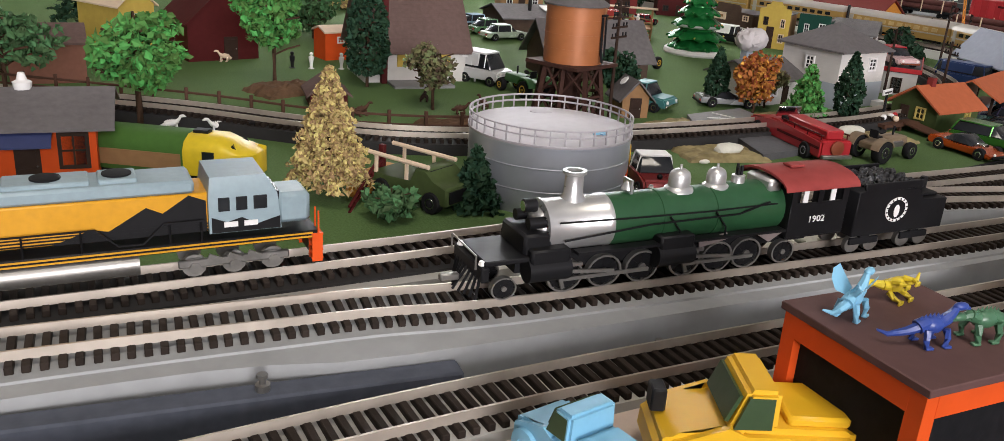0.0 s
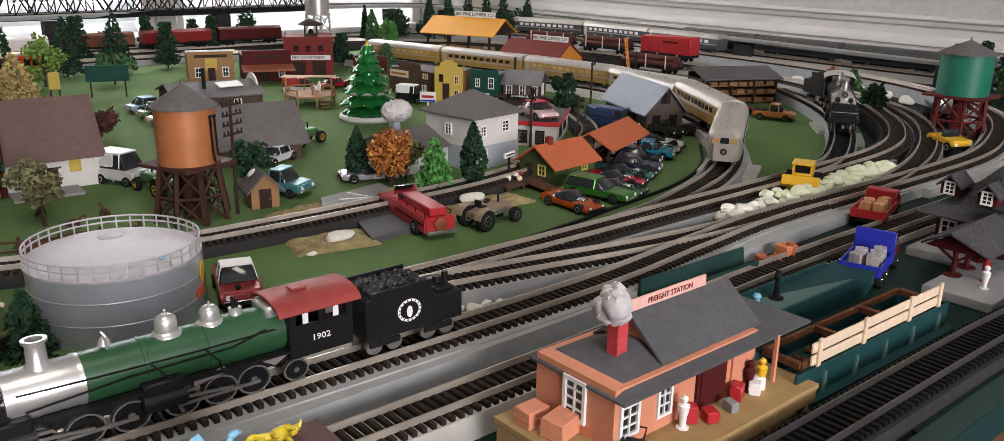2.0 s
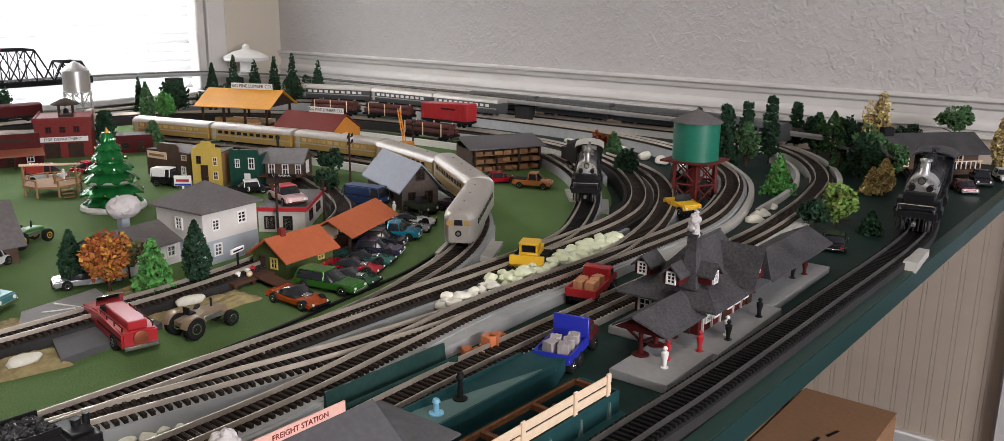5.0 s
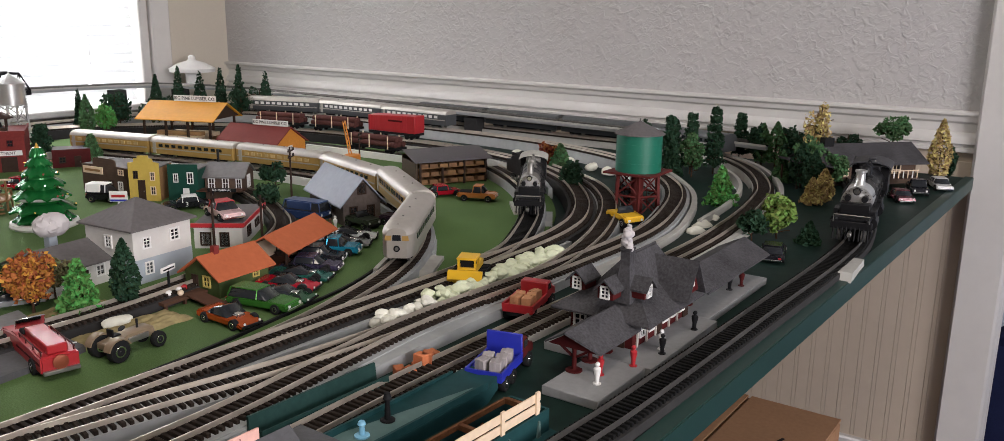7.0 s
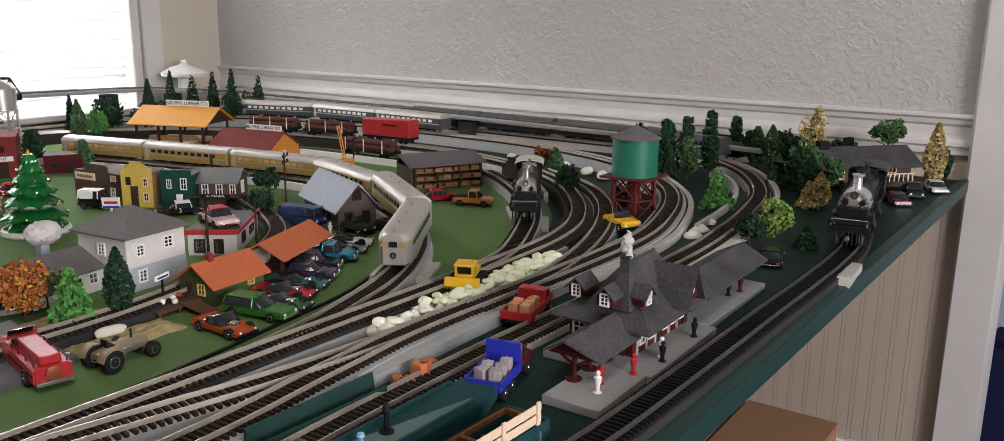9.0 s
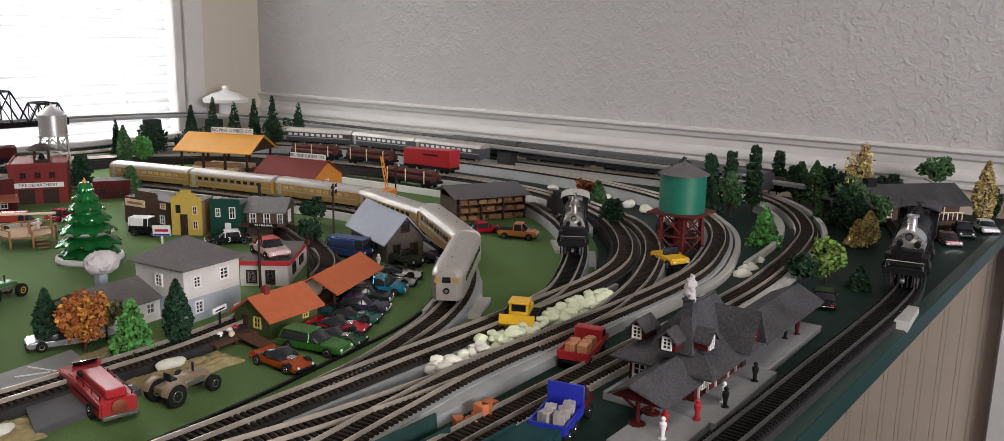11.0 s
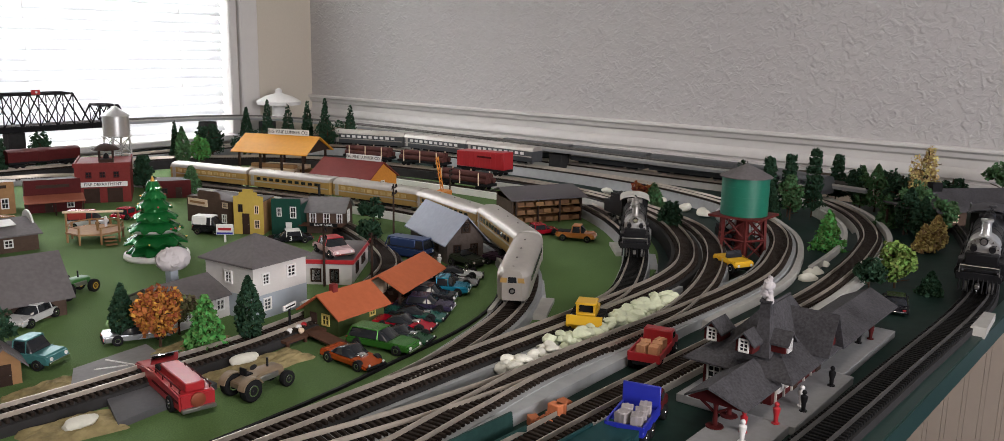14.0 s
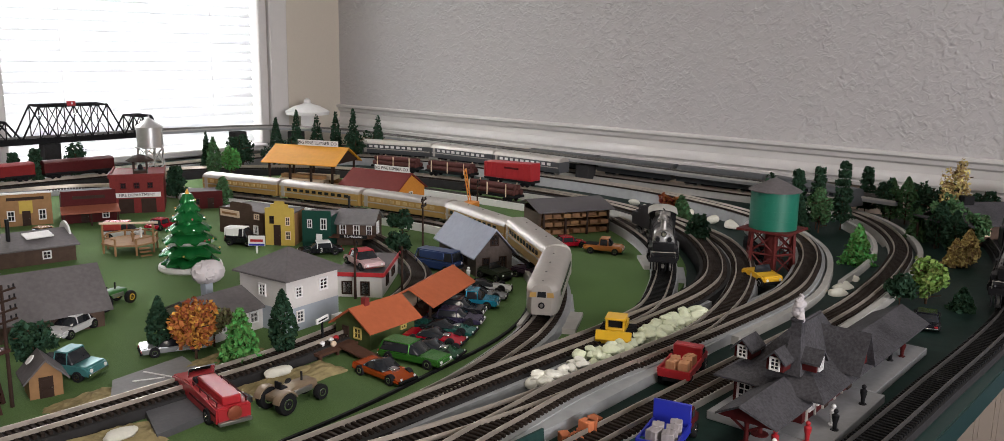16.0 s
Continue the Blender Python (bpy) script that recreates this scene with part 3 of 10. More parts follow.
# broad boards under the main line, and wedges of wood below them
bm = bmesh.new()
Qb, Ab = curve([(-0.45, 0.262), (0.07, 0.255), (0.19, 0.241), (0.45, 0.235), (0.7, 0.239), (1.06, 0.24)], 0.02)
sweep(bm, Qb, Ab, [(-0.0145, -0.0035), (0.02, -0.0035), (0.02, 0.0106), (-0.0145, 0.0106)])
solid("main_line_board", bm, BOARD, "grey painted plywood board under the main line", "board")
bm = bmesh.new()
Qb, Ab = curve([(0.58, 0.31), (0.8, 0.305), (0.98, 0.306)], 0.02)
sweep(bm, Qb, Ab, [(-0.022, -0.0035), (0.0, -0.0035), (0.0, 0.0104), (-0.022, 0.0104)])
solid("inner_line_board", bm, BOARD, "grey board beside the inner line", "board")
bm = bmesh.new()
for x, y, w in ((0.205, 0.287, 0.1), (0.08, 0.289, 0.15)):
    box(bm, (x, y - 0.004, 0.0045), (w, 0.01, 0.012), rz=1)
solid("grey_spacer_block", bm, BOARD_LIGHT, "pale grey spacer blocks against the roadbed", "block", kind="")
for x, y, w, d, h, rz in ((0.12, 0.2285, 0.15, 0.009, 0.0115, -6), (0.262, 0.2125, 0.03, 0.014, 0.007, -3)):
    s = thing("wood_block", "weathered grey wooden block under the board's edge", "wood block", x, y, -0.004, rz, group="wood blocks")
    b = bmesh.new()
    box(b, (0, 0, h / 2), (w, d, h), bev=0.0008)
    part("block", b, WOODSHIM, s)
    b = bmesh.new()
    lathe(b, [(0.0022, h), (0.0022, h + 0.002), (0.001, h + 0.0022), (0.001, h + 0.004), (0.0017, h + 0.0042), (0.0017, h + 0.0052)], 8, (w * 0.1, 0, 0))
    part("screw", b, STEEL, s, "steel screw head")
for x, y, rz, sx, sy in ((0.195, 0.2, 8, 0.038, 0.012), (0.335, 0.203, -6, 0.045, 0.012)):
    s = thing("wood_scrap", "flat piece of pale splintered wood lying on the table", "wood scrap", x, y, -0.004, rz, group="wood scraps")
    b = bmesh.new()
    rings(b, [[(-sx / 2, -sy / 2, z), (sx * 0.3, -sy * 0.5, z), (sx / 2, -sy * 0.1, z), (sx * 0.42, sy / 2, z), (-sx * 0.35, sy * 0.35, z)] for z in (0, 0.0022)])
    part("splinter", b, CREAM, s)

# grass
Qg, Ag = curve(ROUTE["E"], 0.03)
edge = [(-0.45, 0.34)] + [(q[0] - math.sin(a) * 0.03, q[1] + math.cos(a) * 0.03) for q, a in zip(Qg, Ag) if q[0] > 0.15 and q[1] < 1.15]
edge += [(1.22, 1.36), (-0.45, 1.36)]
bm = bmesh.new()
rings(bm, [[(x, y, z) for x, y in edge] for z in (-0.0035, 0.0)])
bmesh.ops.triangulate(bm, faces=bm.faces)
solid("grass_ground", bm, GRASS, "green flocked grass mat", "ground", smooth=False)
bm = bmesh.new()
Qk, Ak = curve([(-0.45, 0.3385), (0.2, 0.3385), (0.35, 0.345), (0.5, 0.3455), (0.6, 0.351), (0.68, 0.362), (0.775, 0.377), (0.85, 0.407), (0.92, 0.46)], 0.02)
sweep(bm, Qk, Ak, [(-0.0012, -0.003), (0.0012, -0.003), (0.0012, 0.0022), (-0.0012, 0.0022)])
solid("grass_border", bm, BLACK_DULL, "thin black edging strip of the grass mat", "border")
# pale kerbs along the outer curves
for nm, ctrl, wdt, mt in (("kerb", [(0.985, 0.163), (1.145, 0.168), (1.255, 0.181), (1.362, 0.203), (1.46, 0.246), (1.545, 0.305), (1.603, 0.375), (1.63, 0.46)], 0.004, BOARD_LIGHT), ("kerb", [(0.9, 0.221), (1.06, 0.22), (1.165, 0.242), (1.26, 0.277), (1.335, 0.323), (1.42, 0.4), (1.48, 0.51)], 0.004, BOARD_LIGHT), ("kerb", [(1.145, 0.222), (1.26, 0.232), (1.35, 0.252), (1.43, 0.29), (1.5, 0.345)], 0.003, BOARD_LIGHT),
                          ("kerb", [(1.035, 0.62), (1.045, 0.72), (1.038, 0.80), (1.018, 0.90), (0.985, 1.05), (0.945, 1.19)], 0.003, WHITE), ("kerb", [(0.80, 0.373), (0.855, 0.402), (0.91, 0.442), (0.955, 0.492)], 0.0025, BOARD_LIGHT), ("kerb", [(1.25, 0.62), (1.26, 0.75), (1.25, 0.95)], 0.003, WHITE), ("kerb", [(1.3, 0.57), (1.345, 0.7), (1.335, 0.9)], 0.003, BOARD_LIGHT), ("kerb", [(1.19, 0.44), (1.255, 0.5), (1.3, 0.57)], 0.003, BOARD)):
    bm = bmesh.new()
    Qk, Ak = curve(ctrl, 0.015)
    sweep(bm, Qk, Ak, [(-wdt, -0.0035), (wdt, -0.0035), (wdt * 0.8, 0.0098), (-wdt * 0.8, 0.0098)])
    solid(nm, bm, mt, "pale grey roadbed shoulder along a curve", "kerb", group="kerbs")
for x, y, rz, mt in ((0.855, 0.356, 28, BOARD_LIGHT), (0.9, 0.395, 38, BOARD), (1.075, 0.372, 32, BOARD), (1.1, 0.43, 40, BOARD_LIGHT), (1.062, 0.0435, 3, BOARD_LIGHT)):
    s = thing("roadbed_ramp", "grey plastic roadbed end piece beside the track", "ramp", x, y, YARD if y < 0.06 else -0.004, rz, group="roadbed ramps")
    b = bmesh.new()
    prism(b, [(-0.03, 0), (0.03, 0), (0.028, 0.008), (-0.024, 0.008)], -0.006, 0.006)
    part("wedge", b, mt, s)

# elevated line along the walls, its piers and truss bridge
ELEV = [(1.6, 0.3, 0.03), (1.603, 0.45, 0.034), (1.6, 0.62, 0.036), (1.595, 1.0, 0.041), (1.595, 1.35, 0.042), (1.575, 1.5, 0.045), (1.5, 1.59, 0.052), (1.38, 1.62, 0.06), (1.14, 1.625, 0.064), (0.85, 1.625, 0.064), (0.2, 1.6, 0.062), (-0.3, 1.6, 0.062)]
v = thing("elevated_track", "grey elevated railway viaduct along the wall", "viaduct", 0, 0, kind="structure")
Qe, Ae = curve(ELEV, 0.02)
b = bmesh.new()
sweep(b, Qe, Ae, [(-0.017, -0.006), (0.017, -0.006), (0.019, 0.0), (-0.019, 0.0)])
part("deck", b, BOARD, v)
for s in (-1, 1):
    b = bmesh.new()
    sweep(b, Qe, Ae, [(0.0075 * s - 0.0008, 0.0005), (0.0075 * s + 0.0008, 0.0005), (0.0075 * s + 0.0005, 0.004), (0.0075 * s - 0.0005, 0.004)])
    part("rail", b, RAIL_DARK, v)
    b = bmesh.new()
    sweep(b, Qe, Ae, [(0.0185 * s - 0.001, -0.001), (0.0185 * s + 0.001, -0.001), (0.0185 * s + 0.001, 0.0022), (0.0185 * s - 0.001, 0.0022)])
    part("guard_edge", b, BOARD_LIGHT, v)
b = bmesh.new()
Qf, Af = curve(ELEV, 0.0075)
for q, a in zip(Qf, Af):
    bmesh.ops.create_cube(b, size=1, matrix=pose(q[0], q[1], q[2] + 0.001, 0, 0, math.degrees(a)) @ Matrix.Diagonal((0.0035, 0.026, 0.0022, 1)))
tagged(part("sleepers", b, TIE_DARK, v, smooth=False), kind="stuff")
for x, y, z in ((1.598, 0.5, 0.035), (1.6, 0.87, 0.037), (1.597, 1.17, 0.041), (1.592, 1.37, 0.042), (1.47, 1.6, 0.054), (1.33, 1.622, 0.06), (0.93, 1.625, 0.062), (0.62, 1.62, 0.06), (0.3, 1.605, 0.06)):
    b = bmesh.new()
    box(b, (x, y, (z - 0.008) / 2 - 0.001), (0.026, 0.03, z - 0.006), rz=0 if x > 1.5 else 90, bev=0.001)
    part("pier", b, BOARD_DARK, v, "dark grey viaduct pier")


def truss(x0, x1, top, n, label):
    t = thing("truss_bridge", label, "truss bridge", 0, 1.625, 0.064, group="truss bridges")
    xs = np.linspace(x0, x1, n + 1)
    def bar(name, p, q, r):
        b = bmesh.new()
        tube(b, [p, q], r, 4)
        part(name, b, BLACK_DULL, t)

    for s in (-0.021, 0.021):
        bar("bottom_chord", (x0, s, 0), (x1, s, 0), 0.0026)
        bar("top_chord", (xs[1], s, top), (xs[n - 1], s, top), 0.0022)
        bar("end_post", (xs[0], s, 0), (xs[1], s, top), 0.0018)
        bar("end_post", (xs[n], s, 0), (xs[n - 1], s, top), 0.0018)
        for i in range(1, n):
            bar("upright", (xs[i], s, 0), (xs[i], s, top), 0.0011)
        for i in range(1, n - 1):
            up = i % 2
            bar("diagonal", (xs[i], s, top * up), (xs[i + 1], s, top * (1 - up)), 0.0014)
            bar("counter_brace", (xs[i], s, top * (1 - up)), (xs[i + 1], s, top * up), 0.0009)
    for i in range(1, n):
        b = bmesh.new()
        tube(b, [(xs[i], -0.021, top), (xs[i], 0.021, top)], 0.0014, 4)
        part("cross_beam", b, BLACK_DULL, t)
    b = bmesh.new()
    box(b, ((x0 + x1) / 2, 0, -0.004), (x1 - x0, 0.046, 0.009))
    part("bridge_deck", b, BLACK_DULL, t)
    return t


t = truss(0.875, 1.065, 0.06, 6, "large black steel truss bridge with a small red plate")
b = bmesh.new()
box(b, (0.965, -0.023, 0.064), (0.016, 0.002, 0.009), bev=0.0005)
part("red_plate", b, RED, t, "small red plate with a white spot")
b = bmesh.new()
lathe(b, [(0.002, 0), (0.002, 0.0005)], 8, m=pose(0.966, -0.0242, 0.064, 90))
part("white_spot", b, WHITE, t)
truss(1.066, 1.14, 0.034, 4, "small black steel truss bridge")
truss(0.72, 0.874, 0.034, 6, "black steel pony truss bridge")
truss(0.53, 0.719, 0.06, 6, "large black steel truss bridge on the viaduct")


# ---- rolling stock ----
def wheel_mesh(r, w, name="wheel", material=None, seg=14):
    b = bmesh.new()
    lathe(b, [(r * 0.2, -w * 0.2), (r * 0.72, -w * 0.2), (r * 0.78, -w * 0.5), (r, -w * 0.5), (r, w * 0.5), (r * 0.78, w * 0.5), (r * 0.72, w * 0.2), (r * 0.2, w * 0.2)], seg, m=pose(0, 0, 0, 90))
    return to_mesh(name, b, material or STEEL)


def add_wheel(parent, x, y, r, w=0.003, rim=True):
    b = bmesh.new()
    lathe(b, [(r * 0.3, -w * 0.3), (r * 0.8, -w * 0.3), (r * 0.8, w * 0.3), (r * 0.3, w * 0.3)], 14, m=pose(x, y, r, 90))
    for k in range(8):
        a = k * math.pi / 4
        box(b, (x + 0.5 * r * math.cos(a), y, r + 0.5 * r * math.sin(a)), (r * 0.9, w * 0.7, r * 0.1), ry=-math.degrees(a))
    p = part("wheel", b, BLACK, parent)
    b = bmesh.new()
    lathe(b, [(r * 0.88, -w * 0.5), (r, -w * 0.5), (r, w * 0.5), (r * 0.88, w * 0.5), (r * 0.88, -w * 0.5)], 18, m=pose(x, y, r, 90))
    part("rim", b, STEEL, p, "bright steel wheel rim")
    b = bmesh.new()
    lathe(b, [(r * 0.22, -w * 0.6), (r * 0.22, w * 0.6)], 8, m=pose(x, y, r, 90))
    part("hub", b, STEEL, p)
    return p


def steam_engine(label, x, y, z, rz, size=1.0, boiler_mat=None, smoke_mat=None, roof_mat=None, tender_rz=0.0, front_mat=None, number=True, metal=None, tender=True, tx=0.0, ty=0.0, low=1.0):
    """A steam engine whose nose is at its origin and whose body runs along +x."""
    m0 = pose(x, y, z, 0, 0, rz) @ Matrix.Diagonal((size, size * low, size * low, 1))
    t = thing("steam_locomotive", label, "locomotive", 0, 0, m=m0)
    bmt, smt = boiler_mat or BLACK, smoke_mat or BLACK
    rmt, fmt, mmt = roof_mat or BLACK, front_mat or SILVER, metal or SILVER
    bz, br = 0.0265, 0.0112
    M = lambda x0: pose(x0, 0, bz, 0, 90)
    b = bmesh.new()
    lathe(b, [(br, 0), (br, 0.022), (br + 0.0004, 0.0222), (br + 0.0004, 0.0236), (br, 0.0238), (br, 0.046), (br + 0.0004, 0.0462), (br + 0.0004, 0.0476), (br + 0.0006, 0.062), (br + 0.0006, 0.079)], 28, m=M(0.055))
    part("boiler", b, bmt, t)
    b = bmesh.new()
    lathe(b, [(br - 0.0002, 0), (br - 0.0002, 0.023), (br + 0.0002, 0.0235), (br + 0.0002, 0.0255)], 28, m=M(0.031))
    sb = part("smokebox", b, smt, t, "silver painted smokebox")
    b = bmesh.new()
    lathe(b, [(0.001, -0.0035), (0.006, -0.003), (0.0075, -0.0016), (0.0078, -0.0005), (br + 0.0002, -0.0004), (br + 0.0002, 0.0006)], 28, m=M(0.031))
    part("smokebox_door", b, fmt, sb)
    b = bmesh.new()
    for k in range(20):
        a = k * math.pi / 10
        box(b, (0.0304, 0.0099 * math.cos(a), bz + 0.0099 * math.sin(a)), (0.0012, 0.0009, 0.0009))
    tagged(part("rivets", b, CHROME, sb), kind="stuff")
    b = bmesh.new()
    lathe(b, [(0.0052, -0.001), (0.0045, 0.0012), (0.0036, 0.0025), (0.0034, 0.0105), (0.0044, 0.0112), (0.0044, 0.0125), (0.003, 0.0125), (0.0028, 0.006)], 18, (0.0435, 0, bz + br - 0.0012))
    part("smokestack", b, smt if smt is not BLACK else BLACK, t)
    for nm, xd, r, h in (("sand_dome", 0.0885, 0.0044, 0.0082), ("steam_dome", 0.1055, 0.004, 0.0075)):
        b = bmesh.new()
        lathe(b, [(r + 0.0018, -0.0015), (r + 0.0012, 0.0), (r, 0.0008), (r, h * 0.6), (r * 0.85, h * 0.85), (r * 0.5, h), (0.0006, h * 1.03), (0.0005, h * 1.25)], 18, (xd, 0, bz + br + 0.0002))
        part(nm, b, mmt, t, "shiny silver dome")
    b = bmesh.new()
    lathe(b, [(0.0032, -0.001), (0.0028, 0.0), (0.0028, 0.0036), (0.0022, 0.004)], 14, (0.116, 0, bz + br))
    part("turret_base", b, mmt, t)
    for k in range(4):
        b = bmesh.new()
        cyl(b, (0.115 + 0.0014 * (k % 2), -0.0012 + 0.0012 * (k // 2), bz + br + 0.003), (0.115 + 0.0014 * (k % 2), -0.0012 + 0.0012 * (k // 2), bz + br + 0.0075 + 0.0008 * (k % 3)), 0.0006, seg=6)
        part("whistle", b, BLACK, t)
    b = bmesh.new()
    lathe(b, [(0.0012, 0.0), (0.0026, 0.0008), (0.0018, 0.003), (0.0012, 0.004), (0.0005, 0.0045)], 12, (0.066, 0, bz + br + 0.0006))
    box(b, (0.066, 0, bz + br + 0.003), (0.0008, 0.0066, 0.006))
    part("bell", b, SILVER if number else BLACK, t)
    for s in (-1, 1):
        b = bmesh.new()
        box(b, (0.088, s * 0.0118, bz - 0.0085), (0.094, 0.005, 0.0012))
        part("running_board", b, BLACK, t)
        b = bmesh.new()
        tube(b, [(0.034, s * 0.0112, bz + 0.0045), (0.06, s * 0.0119, bz + 0.004), (0.095, s * 0.0119, bz + 0.0035), (0.128, s * 0.0122, bz + 0.0042)], 0.0004, 5)
        part("handrail", b, BLACK, t)
        b = bmesh.new()
        tube(b, [(0.036, s * 0.0123, bz - 0.003), (0.07, s * 0.0126, bz + 0.0005), (0.11, s * 0.0126, bz + 0.0012), (0.124, s * 0.0125, bz + 0.0055)], 0.00045, 5)
        part("pipe", b, BLACK, t)
        for xv in (0.079, 0.0995):
            b = bmesh.new()
            tube(b, [(xv, s * 0.0122, bz + 0.003), (xv + 0.005, s * 0.0124, bz - 0.004), (xv + 0.0055, s * 0.0123, bz - 0.008)], 0.0004, 5)
            part("pipe", b, BLACK, t)
        for x0 in (0.022, 0.074):
            b = bmesh.new()
            cyl(b, (x0, s * 0.0115, 0.0125), (x0 + 0.016, s * 0.0115, 0.0125), 0.0052, seg=14)
            box(b, (x0 + 0.008, s * 0.0115, 0.0185), (0.015, 0.0075, 0.0065), bev=0.0008)
            part("cylinder", b, BLACK, t, "black steam cylinder and valve chest")
            xs = (x0 + 0.0165, x0 + 0.0325, x0 + 0.0485) if x0 < 0.05 else (x0 + 0.0155, x0 + 0.0305, x0 + 0.0445)
            for xw in xs:
                add_wheel(t, xw, s * 0.0085, 0.0072)
            b = bmesh.new()
            box(b, ((xs[0] + xs[2]) / 2, s * 0.0112, 0.0065), (xs[2] - xs[0] + 0.004, 0.001, 0.0016))
            part("side_rod", b, STEEL, t, "steel side rod")
            b = bmesh.new()
            box(b, (x0 + 0.024, s * 0.0124, 0.0095), (0.022, 0.001, 0.0014), ry=6)
            box(b, (x0 + 0.014, s * 0.0126, 0.0132), (0.015, 0.0012, 0.0014))
            box(b, (x0 + 0.0125, s * 0.0128, 0.0095), (0.0014, 0.001, 0.013), ry=-18)
            part("main_rod", b, STEEL, t, "steel main rod and valve gear")
        b = bmesh.new()
        prism(b, [(0.118, 0.0185), (0.136, 0.0185), (0.127, 0.0125)], s * 0.0118 - 0.0004, s * 0.0118 + 0.0004)
        box(b, (0.1, s * 0.0118, 0.0165), (0.013, 0.0008, 0.003), ry=-12)
        part("valve_hanger", b, mat("hanger_pewter", (0.3, 0.25, 0.24), 0.45, 0.5) if "hanger_pewter" not in bpy.data.materials else bpy.data.materials["hanger_pewter"], t)
        add_wheel(t, 0.015, s * 0.0085, 0.0048)
        add_wheel(t, 0.137, s * 0.0085, 0.0056)
    b = bmesh.new()
    box(b, (0.085, 0, 0.0135), (0.13, 0.013, 0.008))
    part("frame", b, BLACK_DULL, t)
    b = bmesh.new()
    box(b, (0.019, 0, 0.0175), (0.026, 0.026, 0.0022), bev=0.0005)
    box(b, (0.0265, 0, 0.0225), (0.011, 0.022, 0.009), bev=0.001)
    box(b, (0.006, 0, 0.0135), (0.003, 0.029, 0.006), bev=0.0005)
    part("pilot_deck", b, BLACK, t)
    b = bmesh.new()
    for k in range(9):
        yy = -0.012 + 0.003 * k
        tube(b, [(0.005, yy, 0.0125), (-0.0005 + abs(yy) * 0.35, yy, 0.003)], 0.0006, 4)
    part("cowcatcher", b, BLACK, t)
    b = bmesh.new()
    tube(b, [(0.003, -0.0125, 0.016), (0.003, -0.0125, 0.0215), (0.003, 0.0125, 0.0215), (0.003, 0.0125, 0.016)], 0.0004, 5)
    part("front_handrail", b, STEEL, t)
    b = bmesh.new()
    cyl(b, (0.0245, 0, 0.0355), (0.029, 0, 0.0355), 0.0028, seg=14)
    hl = part("headlight", b, BLACK, t)
    b = bmesh.new()
    cyl(b, (0.0241, 0, 0.0355), (0.0246, 0, 0.0355), 0.0022, seg=14)
    part("lens", b, CHROME, hl)
    for s in (-1, 1):
        b = bmesh.new()
        cyl(b, (0.024, s * 0.006, 0.03), (0.033, s * 0.006, 0.03), 0.0024, seg=10)
        part("air_pump", b, BLACK, t)
        b = bmesh.new()
        lathe(b, [(0.001, 0), (0.0016, 0.0006), (0.0012, 0.002)], 8, (0.006, s * 0.011, 0.0165))
        part("marker_lamp", b, WHITE if number else BLACK, t)
    b = bmesh.new()
    box(b, (-0.002, 0, 0.0085), (0.007, 0.003, 0.003), bev=0.0005)
    part("coupler", b, STEEL, t)
    # cab
    b = bmesh.new()
    for s in (-1, 1):
        box(b, (0.1475, s * 0.0142, 0.0225), (0.029, 0.0012, 0.016), bev=0.0002)
        for xx, w in ((0.1345, 0.003), (0.1475, 0.0025), (0.1605, 0.003)):
            box(b, (xx, s * 0.0142, 0.034), (w, 0.0012, 0.0085))
    box(b, (0.1335, 0, 0.0265), (0.0012, 0.0276, 0.024))
    box(b, (0.1475, 0, 0.0145), (0.029, 0.028, 0.0015))
    cab = part("cab", b, BLACK, t)
    b = bmesh.new()
    arc = [(0.0168 * math.sin(a), 0.0372 + 0.0062 * math.cos(a * 0.98)) for a in np.linspace(-1.45, 1.45, 13)]
    rings(b, [[(xx, p, q) for p, q in arc] + [(xx, p, q - 0.0011) for p, q in arc[::-1]] for xx in (0.128, 0.1655)])
    part("cab_roof", b, rmt, cab, "dull red curved cab roof" if number else "")
    b = bmesh.new()
    box(b, (0.143, 0, 0.0442), (0.007, 0.006, 0.0013), bev=0.0003)
    part("roof_hatch", b, rmt, cab)
    for s in (-1, 1):
        for xx in (0.1405, 0.1545):
            b = bmesh.new()
            box(b, (xx, s * 0.0138, 0.034), (0.0025, 0.0005, 0.0078))
            part("window_post", b, WHITE if number else BLACK_DULL, cab)
    b = bmesh.new()
    box(b, (0.129, 0, 0.0375), (0.0065, 0.017, 0.006), bev=0.0012)
    part("cab_turret", b, mmt, t)
    if number:
        for s, r in ((-1, 0), (1, 180)):
            words("1902", 0.0044, WHITE, cab, pose(0.147, s * 0.0149, 0.0225, 90, 0, r))
    if not tender:
        return t
    td = new("tender")
    td.parent = t
    td.matrix_basis = scaled(pose(0.1685 + tx, ty, 0, 0, 0, tender_rz))
    b = bmesh.new()
    prism(b, [(0, 0.0105), (0.052, 0.0105), (0.052, 0.026), (0.037, 0.026), (0.0345, 0.0325), (0.005, 0.0345), (0, 0.0325)], -0.0143, 0.0143)
    bmesh.ops.bevel(b, geom=b.edges[:], offset=0.0005, segments=1, affect='EDGES')
    part("tank", b, BLACK, td)
    for s in (-1, 1):
        b = bmesh.new()
        box(b, (0.019, s * 0.0138, 0.0345), (0.032, 0.0011, 0.0042), bev=0.0003)
        part("coal_board", b, BLACK, td)
    b = bmesh.new()
    rr = random.Random(5)
